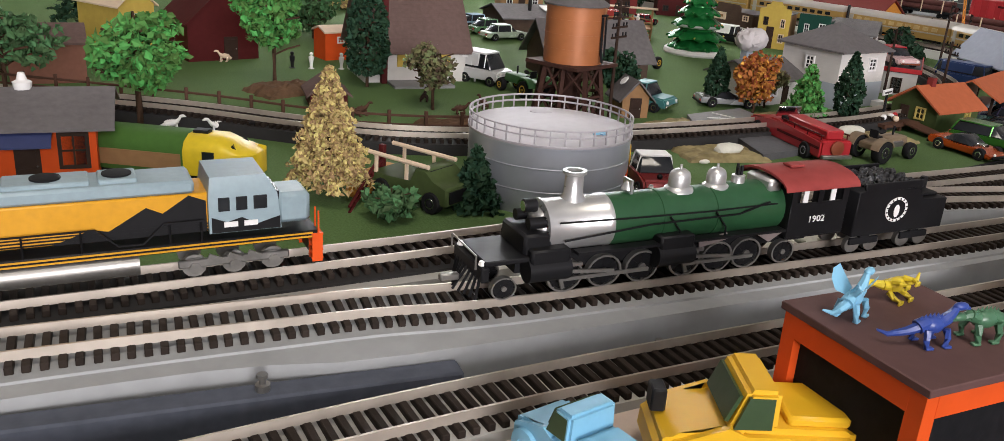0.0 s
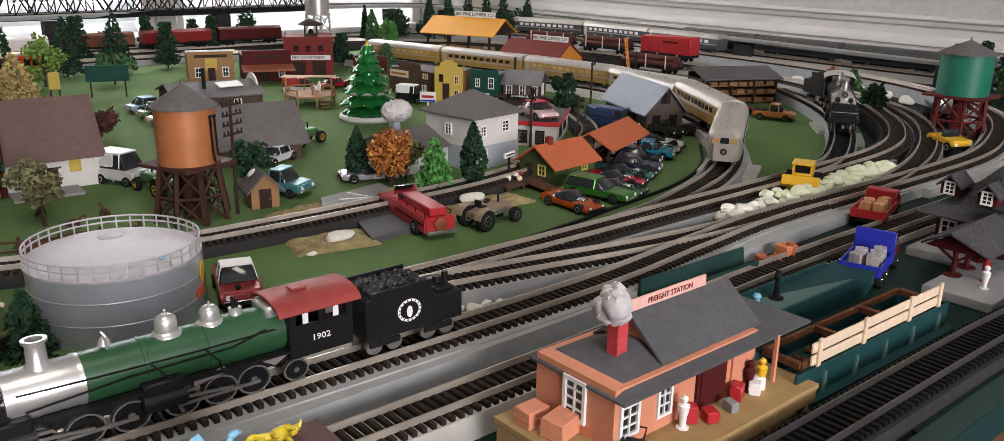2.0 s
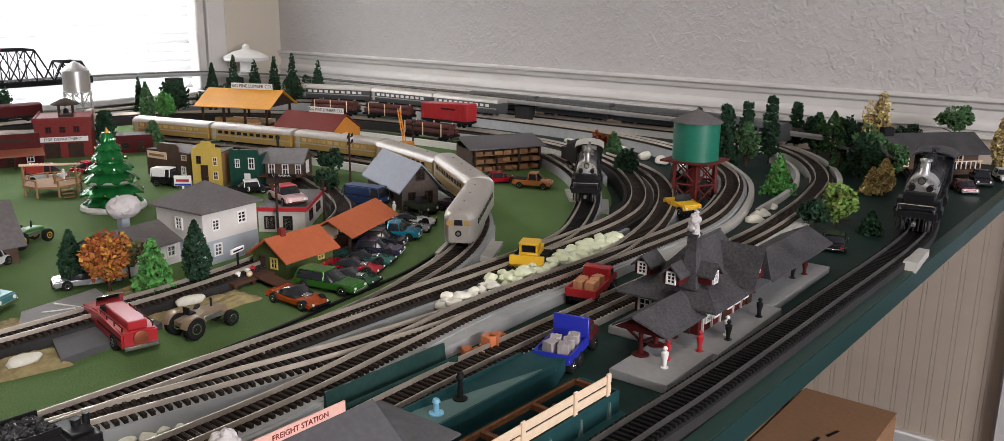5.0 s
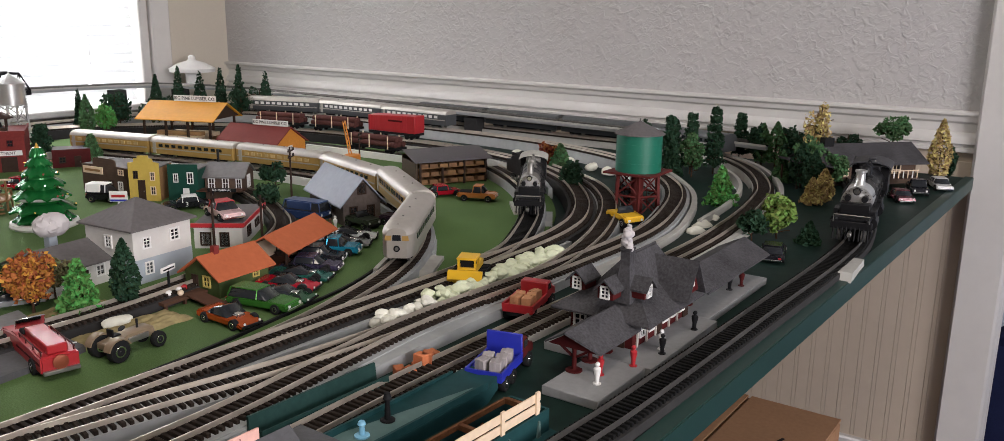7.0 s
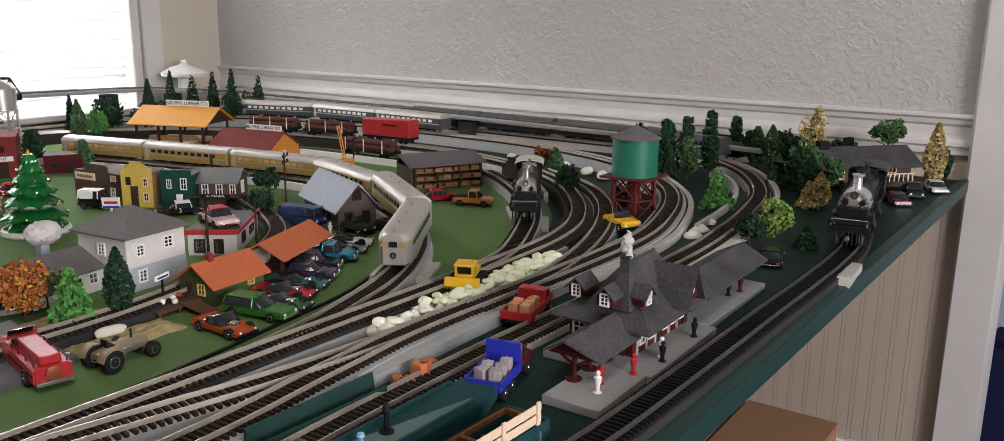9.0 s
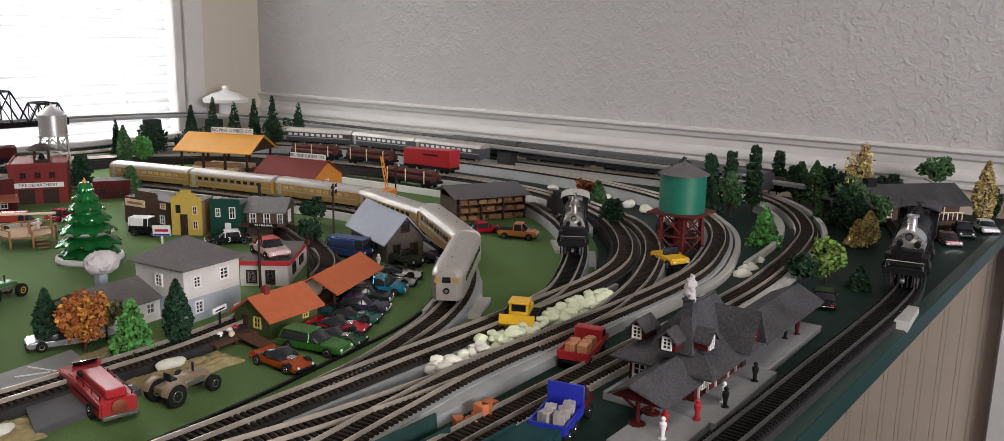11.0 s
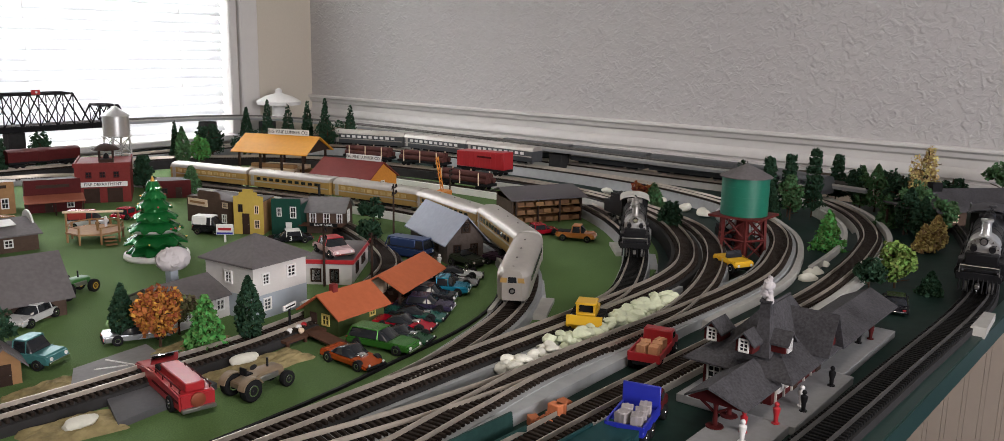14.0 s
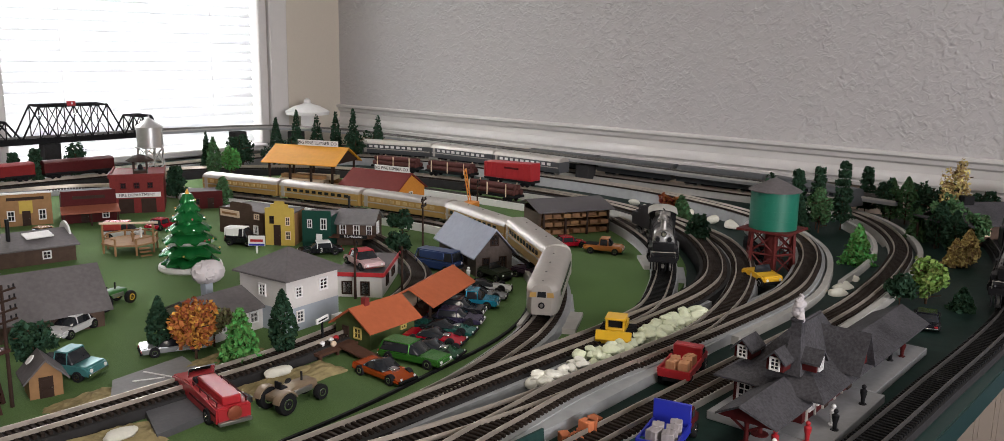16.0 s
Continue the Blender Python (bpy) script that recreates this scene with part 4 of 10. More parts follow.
    for _ in range(170):
        s = rr.uniform(0.0009, 0.0021)
        xx, yy = rr.uniform(0.004, 0.033), rr.uniform(-0.0125, 0.0125)
        bmesh.ops.create_icosphere(b, subdivisions=1, radius=s, matrix=pose(xx, yy, 0.0335 + 0.0028 * (1 - (yy / 0.014) ** 2) * rr.uniform(0.6, 1), rr.uniform(0, 90), rr.uniform(0, 90), 0) @ Matrix.Diagonal((1, 1.2, 0.8, 1)))
    tagged(part("coal", b, COAL, td, "heap of black coal", smooth=False), kind="stuff")
    b = bmesh.new()
    box(b, (0.045, 0, 0.0268), (0.01, 0.02, 0.0015), bev=0.0004)
    cyl(b, (0.046, 0, 0.026), (0.046, 0, 0.031), 0.0022, seg=10)
    cyl(b, (0.0505, 0, 0.026), (0.0505, 0, 0.0325), 0.0017, seg=8)
    part("water_hatch", b, BLACK, td)
    if number:
        for s in (-1, 1):
            for nm, r0, r1, mt in (("emblem_ring", 0.0049, 0.0062, WHITE), ("emblem_disc", 0.0, 0.0048, BLACK)):
                b = bmesh.new()
                lathe(b, [(r0, 0), (r1, 0), (r1, 0.0003), (r0, 0.0003), (r0, 0)], 24, m=pose(0.0225, s * 0.0143, 0.0225, 90 if s < 0 else -90))
                part(nm, b, mt, td, "white ring emblem" if mt is WHITE else "")
            b = bmesh.new()
            lathe(b, [(0.0001, 0), (0.0022, 0), (0.0022, 0.0004)], 10, m=pose(0.0225, s * 0.0144, 0.0218, 90 if s < 0 else -90) @ Matrix.Diagonal((0.7, 1.5, 1, 1)))
            part("emblem_figure", b, WHITE, td)
            for k in range(16):
                a = k * math.pi / 8 + 0.2
                b = bmesh.new()
                box(b, (0.0225 + 0.0055 * math.cos(a), s * 0.01475, 0.0225 + 0.0055 * math.sin(a)), (0.0005, 0.0003, 0.0008), ry=90 - math.degrees(a))
                part("emblem_bar", b, BLACK, td)
    for x0 in (0.012, 0.041):
        b = bmesh.new()
        for s in (-1, 1):
            box(b, (x0, s * 0.0095, 0.006), (0.016, 0.0015, 0.0035), bev=0.0004)
        box(b, (x0, 0, 0.0085), (0.005, 0.02, 0.003))
        part("truck_frame", b, BLACK_DULL, td)
        for dx in (-0.0052, 0.0052):
            b = bmesh.new()
            for s in (-1, 1):
                lathe(b, [(0.0042, -0.0012), (0.0042, 0.0012)], 12, m=pose(x0 + dx, s * 0.0078, 0.0042, 90))
            part("wheelset", b, STEEL, td)
    b = bmesh.new()
    box(b, (0.054, 0, 0.0085), (0.006, 0.003, 0.003), bev=0.0005)
    part("coupler", b, STEEL, td)
    return t


steam_engine("green and black steam locomotive with silver domes and coal tender", 0.205, 0.2515, LEVEL["C"] - 0.0004, -2.0, low=0.86, boiler_mat=GREENB, smoke_mat=SILVER, roof_mat=CABRED)
steam_engine("black steam locomotive with a silver smokebox front on a curved spur", 1.018, 0.3605, LEVEL["L1"] - 0.0004, 31, size=1.03, front_mat=SILVER, roof_mat=mat("pale_cab_roof", (0.45, 0.44, 0.4), 0.5), number=False, smoke_mat=STEEL, metal=STEEL, tender_rz=27)
steam_engine("large black steam locomotive with a silver front beside the edge", 1.122, 0.0615, LEVEL["A"] - 0.0004, 8, size=1.3, front_mat=SILVER, number=False, smoke_mat=SILVER, metal=BLACK, roof_mat=mat("dark_grey_roof", (0.06, 0.06, 0.065), 0.5), tender_rz=8)


def along(key, s0):
    """Place and heading at a distance along a route."""
    Q, A = curve(ROUTE[key], 0.002)
    i = min(len(Q) - 1, max(0, int(s0 / 0.002)))
    return Q[i], math.degrees(A[i])


def coach(key, s0, length, label, side, roof, nose=False, windows=9, w=0.0148, pane=None, category="passenger car", high=0.0395):
    Q, A = curve(ROUTE[key], 0.002)
    i0, i1 = int((s0 + length * 0.15) / 0.002), int((s0 + length * 0.85) / 0.002)
    i1 = min(i1, len(Q) - 1)
    p, q = Q[i0], Q[i1]
    c = (p + q) / 2
    rz = math.degrees(math.atan2(q[1] - p[1], q[0] - p[0]))
    t = thing("passenger_car", label, category, c[0], c[1], LEVEL[key] - 0.0002, rz, group="passenger train cars")
    L = length / 2
    sec = [(w * 0.94, 0.0065), (w, 0.009), (w, high * 0.76), (w * 0.93, high * 0.86), (w * 0.72, high * 0.945), (w * 0.36, high * 0.99), (0, high)]
    lower = [(y, z) for y, z in sec if z <= high * 0.77]
    ring = lambda x, f, dz=0: [(x, -y * f, z * 1.0 + dz) for y, z in lower] + [(x, y * f, z + dz) for y, z in lower[::-1]]
    xs = [(-L, 1), (L, 1)]
    if nose:
        xs = [(-L, 0.58), (-L + 0.0022, 0.74), (-L + 0.006, 0.88), (-L + 0.012, 0.97), (-L + 0.02, 1), (L, 1)]
    b = bmesh.new()
    rings(b, [ring(x, f) for x, f in xs])
    body = part("body", b, side, t)
    upper = [(y, z) for y, z in sec if z >= high * 0.76]
    b = bmesh.new()
    secs = []
    for x, f in xs:
        hh = 1 if not nose else min(1, 0.3 + f * 0.7)
        k = lambda z: high * 0.757 + (z - high * 0.757) * hh
        secs.append([(x, -y * f * 1.01, k(z)) for y, z in upper] + [(x, y * f * 1.01, k(z)) for y, z in upper[-2::-1]])
    rings(b, secs)
    part("roof", b, roof, t, "ribbed silver roof" if roof is CARROOF else "")
    for s in (-1, 1):
        b = bmesh.new()
        box(b, ((0.012 if nose else 0), s * (w + 0.0002), high * 0.47), (length * (0.8 if nose else 0.97), 0.0006, high * 0.05))
        part("stripe", b, CARROOF, t)
        n = windows
        for k in range(n):
            b = bmesh.new()
            xw = -L * 0.78 + (k + 0.5) * length * 0.8 / n
            box(b, (xw, s * (w + 0.0001), high * 0.62), (length * 0.8 / n * 0.62, 0.0008, high * 0.14), bev=0.0002)
            part("window_pane", b, pane or WINDARK, body)
        b = bmesh.new()
        box(b, (L * 0.9, s * (w + 0.0001), high * 0.5), (0.006, 0.0007, high * 0.5))
        part("door", b, roof, body)
    for k in range(3):
        b = bmesh.new()
        lathe(b, [(0.0011, 0), (0.0009, 0.001), (0.0003, 0.0013)], 8, (-L * 0.5 + k * L * 0.5, 0, high - 0.0004))
        part("roof_vent", b, RAIL_DARK, t)
    if nose:
        b = bmesh.new()
        rings(b, [[(x, y, z) for y, z in ((-0.0038, high * 0.62), (0.0038, high * 0.62), (0.0034, high * 0.76), (-0.0034, high * 0.76))] for x in (-L - 0.0004, -L + 0.004)])
        part("rear_window", b, WINDARK, t, "dark rounded end window")
        b = bmesh.new()
        lathe(b, [(0.0028, 0), (0.0028, 0.0012), (0.0016, 0.0014)], 14, m=pose(-L + 0.0006, 0, high * 0.42, 0, -90))
        part("emblem_disc", b, BLACK, t, "round black end badge")
        b = bmesh.new()
        lathe(b, [(0.0016, 0), (0.0016, 0.0006)], 10, m=pose(-L - 0.0006, 0, high * 0.42, 0, -90))
        part("badge_centre", b, STEEL, t)
        for s in (-1, 1):
            b = bmesh.new()
            rings(b, [[(x, s * y, z) for y, z in ((0.0048, high * 0.62), (0.0105, high * 0.62), (0.0098, high * 0.74), (0.0045, high * 0.74))] for x in (-L - 0.0001, -L + 0.008)])
            part("rear_window", b, CARSIDE, t)
        b = bmesh.new()
        lathe(b, [(0.0018, 0), (0.0016, 0.0014), (0.0006, 0.002)], 10, m=pose(-L + 0.0075, 0, high * 0.93, 0, -35))
        part("marker_light", b, BLACK, t)
    for x0 in (-L * 0.66, L * 0.66):
        b = bmesh.new()
        for s in (-1, 1):
            box(b, (x0, s * 0.0105, 0.0055), (0.024, 0.0018, 0.004), bev=0.0005)
        box(b, (x0, 0, 0.0066), (0.006, 0.021, 0.002))
        tr = part("truck", b, BLACK_DULL, t)
        for dx in (-0.008, 0.008):
            b = bmesh.new()
            for s in (-1, 1):
                lathe(b, [(0.0045, -0.0012), (0.0045, 0.0012)], 10, m=pose(x0 + dx, s * 0.0078, 0.0045, 90))
            part("wheelset", b, STEEL, tr)
    b = bmesh.new()
    box(b, (0, 0, 0.0052), (length * 0.42, 0.02, 0.004), bev=0.0005)
    part("underframe", b, BLACK_DULL, t)
    return t


SILVERSIDE = mat("coach_pewter", (0.4, 0.37, 0.33), 0.4, 0.45, vary=0.1, grain=120, patch=20)
# amber base colour makes these panes look lit; they give no light
BEIGEPANE = mat("painted_lit_window", (0.5, 0.36, 0.16), 0.3, vary=0.3, grain=60)
_s = 0.254
for i in range(6):
    coach("S", _s, 0.142 if i == 0 else 0.148, "silver observation car with a rounded end and gold window band" if i == 0 else "gold passenger coach with a silver ribbed roof", SILVERSIDE if i == 0 else CARSIDE, CARROOF, nose=i == 0, windows=10, pane=WINDARK if i < 2 else (BEIGEPANE if i % 2 else WINDARK), high=0.0355 if i < 2 else 0.0305)
    _s += 0.149 if i == 0 else 0.154
# grey coaches on the line below the viaduct
for k, s0 in enumerate((1.03, 1.2, 1.37, 1.54)):
    coach("B", 0.88 + s0, 0.16, "dark grey streamlined passenger coach under the viaduct", COACHGREY, COACHGREY, windows=11, pane=WHITE if k == 2 else WINDARK, high=0.034)
for k in range(3):
    coach("C", 2.36 + 0.165 * k, 0.16, "grey passenger coach on the line below the window", COACHGREY, CARROOF, windows=10, pane=WHITE, high=0.034)


def freight(name, label, key, s0, length, build):
    q, a = along(key, s0)
    t = thing(name, label, "freight car", q[0], q[1], LEVEL[key], a, group="freight cars")
    b = bmesh.new()
    box(b, (0, 0, 0.009), (length, 0.026, 0.004), bev=0.0006)
    part("floor", b, BLACK_DULL, t)
    for x0 in (-length * 0.34, length * 0.34):
        b = bmesh.new()
        for s in (-1, 1):
            box(b, (x0, s * 0.0095, 0.0045), (0.016, 0.0016, 0.0035), bev=0.0004)
            for dx in (-0.005, 0.005):
                lathe(b, [(0.004, -0.001), (0.004, 0.001)], 10, m=pose(x0 + dx, s * 0.0078, 0.004, 90))
        part("truck", b, BLACK_DULL, t)
    build(t, length)
    return t


def red_load(t, L):
    b = bmesh.new()
    prism(b, [(-L / 2, 0.011), (L / 2, 0.011), (L / 2, 0.037), (-L / 2, 0.04)], -0.0135, 0.0135)
    bmesh.ops.bevel(b, geom=b.edges[:], offset=0.001, segments=1, affect='EDGES')
    part("body", b, RED, t)
    for s in (-1, 1):
        for k in range(9):
            b = bmesh.new()
            box(b, (-L / 2 + (k + 0.5) * L / 9, s * 0.0138, 0.025), (0.0012, 0.001, 0.024))
            part("rib", b, RED, t)
    for s in (-1, 1):
        b = bmesh.new()
        box(b, (-L * 0.1, s * 0.0145, 0.03), (L * 0.3, 0.0006, 0.003))
        part("lettering_bar", b, DARKRED, t)


def log_load(t, L):
    rr = random.Random(3)
    for k, (y, z) in enumerate(((-0.009, 0.015), (0, 0.015), (0.009, 0.015), (-0.0045, 0.0225), (0.0045, 0.0225))):
        b = bmesh.new()
        cyl(b, (-L * 0.46 + rr.uniform(-0.003, 0.003), y, z), (L * 0.46, y, z), 0.0043, 0.004, 10)
        part("log", b, mat("log_bark", (0.1, 0.04, 0.035), 0.85, vary=0.3, grain=200, bump=0.5) if "log_bark" not in bpy.data.materials else bpy.data.materials["log_bark"], t)
    for x in (-L * 0.35, 0, L * 0.35):
        for s in (-1, 1):
            b = bmesh.new()
            box(b, (x, s * 0.0135, 0.018), (0.0014, 0.0012, 0.02))
            part("stake", b, CREAM, t)


freight("box_car", "bright red freight car with vertical ribs", "E", 2.17, 0.1, red_load)
freight("log_car", "flat car loaded with dark logs", "E", 2.30, 0.1, log_load)
freight("log_car", "flat car loaded with dark logs between stakes", "R", 0.2, 0.11, log_load)
freight("log_car", "flat car loaded with dark logs beside the lumber shed", "E", 2.42, 0.1, log_load)
for k, (c, lb) in enumerate(((DARKRED, "maroon box car at the back of the town"), (mat("boxcar_red", (0.2, 0.02, 0.02), 0.5), "red box car at the back of the town"), (mat("boxcar_brown", (0.17, 0.06, 0.04), 0.6), "brown box car at the back of the town"), (WHITE, "white topped box car at the back of the town"), (DARKRED, "maroon box car behind the false fronts"))):
    def plain(t, L, c=c):
        b = bmesh.new()
        prism(b, [(-0.0125, 0.009), (0.0125, 0.009), (0.0125, 0.027), (0.007, 0.0305), (-0.007, 0.0305), (-0.0125, 0.027)], -L / 2, L / 2)
        bmesh.ops.rotate(b, verts=b.verts, cent=(0, 0, 0), matrix=Matrix.Rotation(radians(90), 3, 'Z'))
        part("body", b, c, t)
        for s in (-1, 1):
            b = bmesh.new()
            box(b, (0, s * 0.0129, 0.018), (0.022, 0.0008, 0.016))
            part("sliding_door", b, c, t)
    freight("box_car", lb, "E", 3.02 + 0.13 * k, 0.115, plain)


def road_diesel(label, x, y, z, rz):
    """A hood diesel whose nose is at its origin, running along -x."""
    t = thing("diesel_locomotive", label, "locomotive", 0, 0, m=pose(x, y, z, 0, 0, rz) @ Matrix.Scale(0.83, 4))
    up_yel, up_blue = mat("armour_yellow", (0.62, 0.3, 0.015), 0.35), mat("pale_blue_grey", (0.25, 0.33, 0.36), 0.4)
    L = 0.21
    b = bmesh.new()
    box(b, (-0.12, 0, 0.0285), (0.165, 0.0215, 0.0165), bev=0.0008)
    part("hood", b, up_yel, t, "yellow engine hood")
    b = bmesh.new()
    box(b, (-0.125, 0, 0.0395), (0.155, 0.0215, 0.0055), bev=0.0012)
    part("hood_top", b, up_blue, t)
    for x0, w in ((-0.1, 0.03), (-0.075, 0.014), (-0.145, 0.03)):
        b = bmesh.new()
        box(b, (x0, 0, 0.0428), (w, 0.015, 0.0022), bev=0.0006)
        part("roof_fan_box", b, up_blue, t)
        b = bmesh.new()
        lathe(b, [(0.0055, 0), (0.0055, 0.0008), (0.004, 0.001)], 14, (x0, 0, 0.0438))
        part("fan", b, BLACK_DULL, t)
    b = bmesh.new()
    rings(b, [[(-0.043, -0.0138, 0.02), (-0.014, -0.0138, 0.02), (-0.014, 0.0138, 0.02), (-0.043, 0.0138, 0.02)], [(-0.043, -0.0138, 0.0355), (-0.0155, -0.0138, 0.0355), (-0.0155, 0.0138, 0.0355), (-0.043, 0.0138, 0.0355)], [(-0.042, -0.0125, 0.0435), (-0.02, -0.0125, 0.0435), (-0.02, 0.0125, 0.0435), (-0.042, 0.0125, 0.0435)]])
    cab = part("cab", b, up_blue, t, "pale blue cab")
    for s in (-1, 1):
        for xw, w in ((-0.037, 0.0045), (-0.03, 0.0045), (-0.0225, 0.0055)):
            b = bmesh.new()
            box(b, (xw, s * 0.0139, 0.0322), (w, 0.0008, 0.0058), bev=0.0002)
            part("cab_window", b, WINDARK, cab)
    b = bmesh.new()
    box(b, (-0.0146, 0, 0.0325), (0.001, 0.02, 0.005), ry=6)
    part("windscreen", b, WINDARK, cab)
    b = bmesh.new()
    box(b, (-0.0075, 0, 0.0265), (0.014, 0.0185, 0.0135), bev=0.0018)
    part("nose", b, up_blue, t)
    b = bmesh.new()
    box(b, (-0.104, 0, 0.0155), (0.212, 0.0285, 0.0035), bev=0.0006)
    part("sill", b, BLACK, t, "black frame sill")
    for s in (-1, 1):
        for zz in (0.0147, 0.0163):
            b = bmesh.new()
            box(b, (-0.104, s * 0.01435, zz), (0.206, 0.0005, 0.0007))
            part("sill_stripe", b, up_yel, t, "thin yellow stripe")
    for s in (-1, 1):
        # black mountain silhouettes on the flank
        b = bmesh.new()
        prism(b, [(-0.1, 0.0205), (-0.086, 0.0255), (-0.08, 0.024), (-0.066, 0.0325), (-0.06, 0.0295), (-0.05, 0.0362), (-0.0435, 0.0335), (-0.0435, 0.0205)], s * 0.0109 - 0.0003, s * 0.0109 + 0.0003)
        part("mountain_decal", b, BLACK, t, "black mountain shapes on the flank")
        b = bmesh.new()
        prism(b, [(-0.042, 0.0202), (-0.042, 0.027), (-0.036, 0.0245), (-0.03, 0.0262), (-0.024, 0.0228), (-0.0145, 0.0255), (-0.0145, 0.0202)], s * 0.0139 - 0.0002, s * 0.0139 + 0.0002)
        part("mountain_decal", b, BLACK, t)
        for k in range(3):
            b = bmesh.new()
            box(b, (-0.118, s * 0.01095, 0.0213 + 0.0013 * k), (0.155, 0.0006, 0.0005))
            part("pin_stripe", b, BLACK, t)
        for k, (xw, w) in enumerate(((-0.172, 0.02), (-0.149, 0.011), (-0.131, 0.024))):
            b = bmesh.new()
            box(b, (xw - 0.0, s * 0.0109, 0.0305), (w * 0.55, 0.0006, 0.0042), ry=0)
            part("lettering_bar", b, BLACK, t, "dark unreadable lettering bar")
        for k in range(2):
            b = bmesh.new()
            box(b, (-0.0345 + 0.008 * k, s * 0.0142, 0.0236), (0.0055, 0.0004, 0.0022))
            part("lettering_bar", b, WHITE, t)
        b = bmesh.new()
        tube(b, [(-0.2, s * 0.0135, 0.026), (-0.085, s * 0.0135, 0.026), (-0.077, s * 0.0135, 0.0185), (-0.068, s * 0.0135, 0.0185), (-0.06, s * 0.0135, 0.026), (-0.045, s * 0.0135, 0.026)], 0.00045, 5)
        part("handrail", b, BLACK, t)
        for xp in (-0.19, -0.17, -0.15, -0.13, -0.11, -0.09, -0.058, -0.046):
            b = bmesh.new()
            cyl(b, (xp, s * 0.0135, 0.0165), (xp, s * 0.0135, 0.026), 0.0004, seg=5)
            part("stanchion", b, BLACK, t)
        b = bmesh.new()
        for k in range(4):
            box(b, (0.001, s * 0.0115, 0.0045 + 0.0036 * k), (0.005, 0.006, 0.0007))
        for d in (-0.0028, 0.0028):
            box(b, (0.001, s * 0.0115 + d, 0.0095), (0.0045, 0.0006, 0.013))
        tube(b, [(0.0015, s * 0.0087, 0.015), (0.0015, s * 0.0087, 0.026)], 0.0004, 5)
        tube(b, [(0.0015, s * 0.0143, 0.015), (0.0015, s * 0.0143, 0.026)], 0.0004, 5)
        part("step_ladder", b, ORANGE, t, "orange step ladder")
        b = bmesh.new()
        cyl(b, (-0.14, s * 0.0105, 0.0095), (-0.07, s * 0.0105, 0.0095), 0.0048, seg=12)
        part("fuel_tank", b, STEEL, t)
    for x0 in (-0.033, -0.175):
        b = bmesh.new()
        for s in (-1, 1):
            box(b, (x0, s * 0.0105, 0.0068), (0.045, 0.002, 0.0035), bev=0.0005)
            for dx in (-0.016, 0, 0.016):
                cyl(b, (x0 + dx, s * 0.0118, 0.005), (x0 + dx, s * 0.0128, 0.005), 0.0024, seg=10)
                box(b, (x0 + dx * 0.5, s * 0.012, 0.0085), (0.006, 0.001, 0.0022), ry=25)
        tr = part("truck", b, STEEL, t, "silver truck side frames")
        for dx in (-0.016, 0, 0.016):
            b = bmesh.new()
            for s in (-1, 1):
                lathe(b, [(0.005, -0.0012), (0.005, 0.0012)], 12, m=pose(x0 + dx, s * 0.0078, 0.005, 90))
            part("wheelset", b, STEEL, tr)
    b = bmesh.new()
    box(b, (0.0015, 0, 0.0085), (0.003, 0.025, 0.011), bev=0.0006)
    part("plough", b, BLACK, t)
    return t


road_diesel("yellow and pale blue diesel locomotive with black mountain shapes", 0.167, 0.3005, LEVEL["E"] - 0.0003, 0)


def cab_unit(label, x, y, z, rz):
    t = thing("diesel_locomotive", label, "locomotive", x, y, z, rz)
    yel, grn = mat("cab_unit_yellow", (0.68, 0.5, 0.02), 0.35), mat("cab_unit_green", (0.06, 0.14, 0.03), 0.5)
    sec = lambda xx, f, top: [(xx, -0.013 * f, 0.008), (xx, -0.0135 * f, 0.02), (xx, -0.011 * f, 0.0245 * top), (xx, -0.005 * f, 0.027 * top), (xx, 0.005 * f, 0.027 * top), (xx, 0.011 * f, 0.0245 * top), (xx, 0.0135 * f, 0.02), (xx, 0.013 * f, 0.008)]
    b = bmesh.new()
    rings(b, [sec(-0.035, 1, 1), sec(-0.018, 1, 1), sec(-0.013, 0.98, 0.92), sec(-0.006, 0.9, 0.8), sec(-0.001, 0.72, 0.74), sec(0.0, 0.5, 0.7)])
    part("cab", b, yel, t, "bright yellow rounded cab")
    b = bmesh.new()
    rings(b, [sec(-0.14, 1, 1), sec(-0.0352, 1, 1)])
    part("roof_hood", b, grn, t)
    for s in (-1, 1):
        b = bmesh.new()
        box(b, (-0.088, s * 0.0136, 0.0145), (0.104, 0.0006, 0.008))
        part("side_panel", b, TAN, t)
        b = bmesh.new()
        box(b, (-0.022, s * 0.0134, 0.0185), (0.006, 0.0008, 0.0045))
        part("cab_window", b, WINDARK, t)
        b = bmesh.new()
        box(b, (-0.0115, s * 0.0055, 0.0222), (0.0012, 0.007, 0.0035), ry=-35, rz=s * -14)
        part("windscreen", b, WINDARK, t)
    b = bmesh.new()
    box(b, (-0.03, 0, 0.0275), (0.008, 0.006, 0.002), bev=0.0005)
    part("horn_box", b, BLACK, t)
    b = bmesh.new()
    box(b, (-0.07, 0, 0.005), (0.135, 0.018, 0.008))
    part("underframe", b, BLACK_DULL, t)
    return t


cab_unit("yellow and green diesel with a rounded nose standing on the grass", 0.178, 0.43, 0.0, -32)


# ---- buildings ----
def face(side, w, d, u, z, out=0.0):
    """The pose of something on a wall of a w by d block: side 0 front (-y), 1 right, 2 back, 3 left."""
    return {0: pose(u, -d / 2 - out, z), 1: pose(w / 2 + out, u, z, 0, 0, 90), 2: pose(-u, d / 2 + out, z, 0, 0, 180), 3: pose(-w / 2 - out, -u, z, 0, 0, -90)}[side]


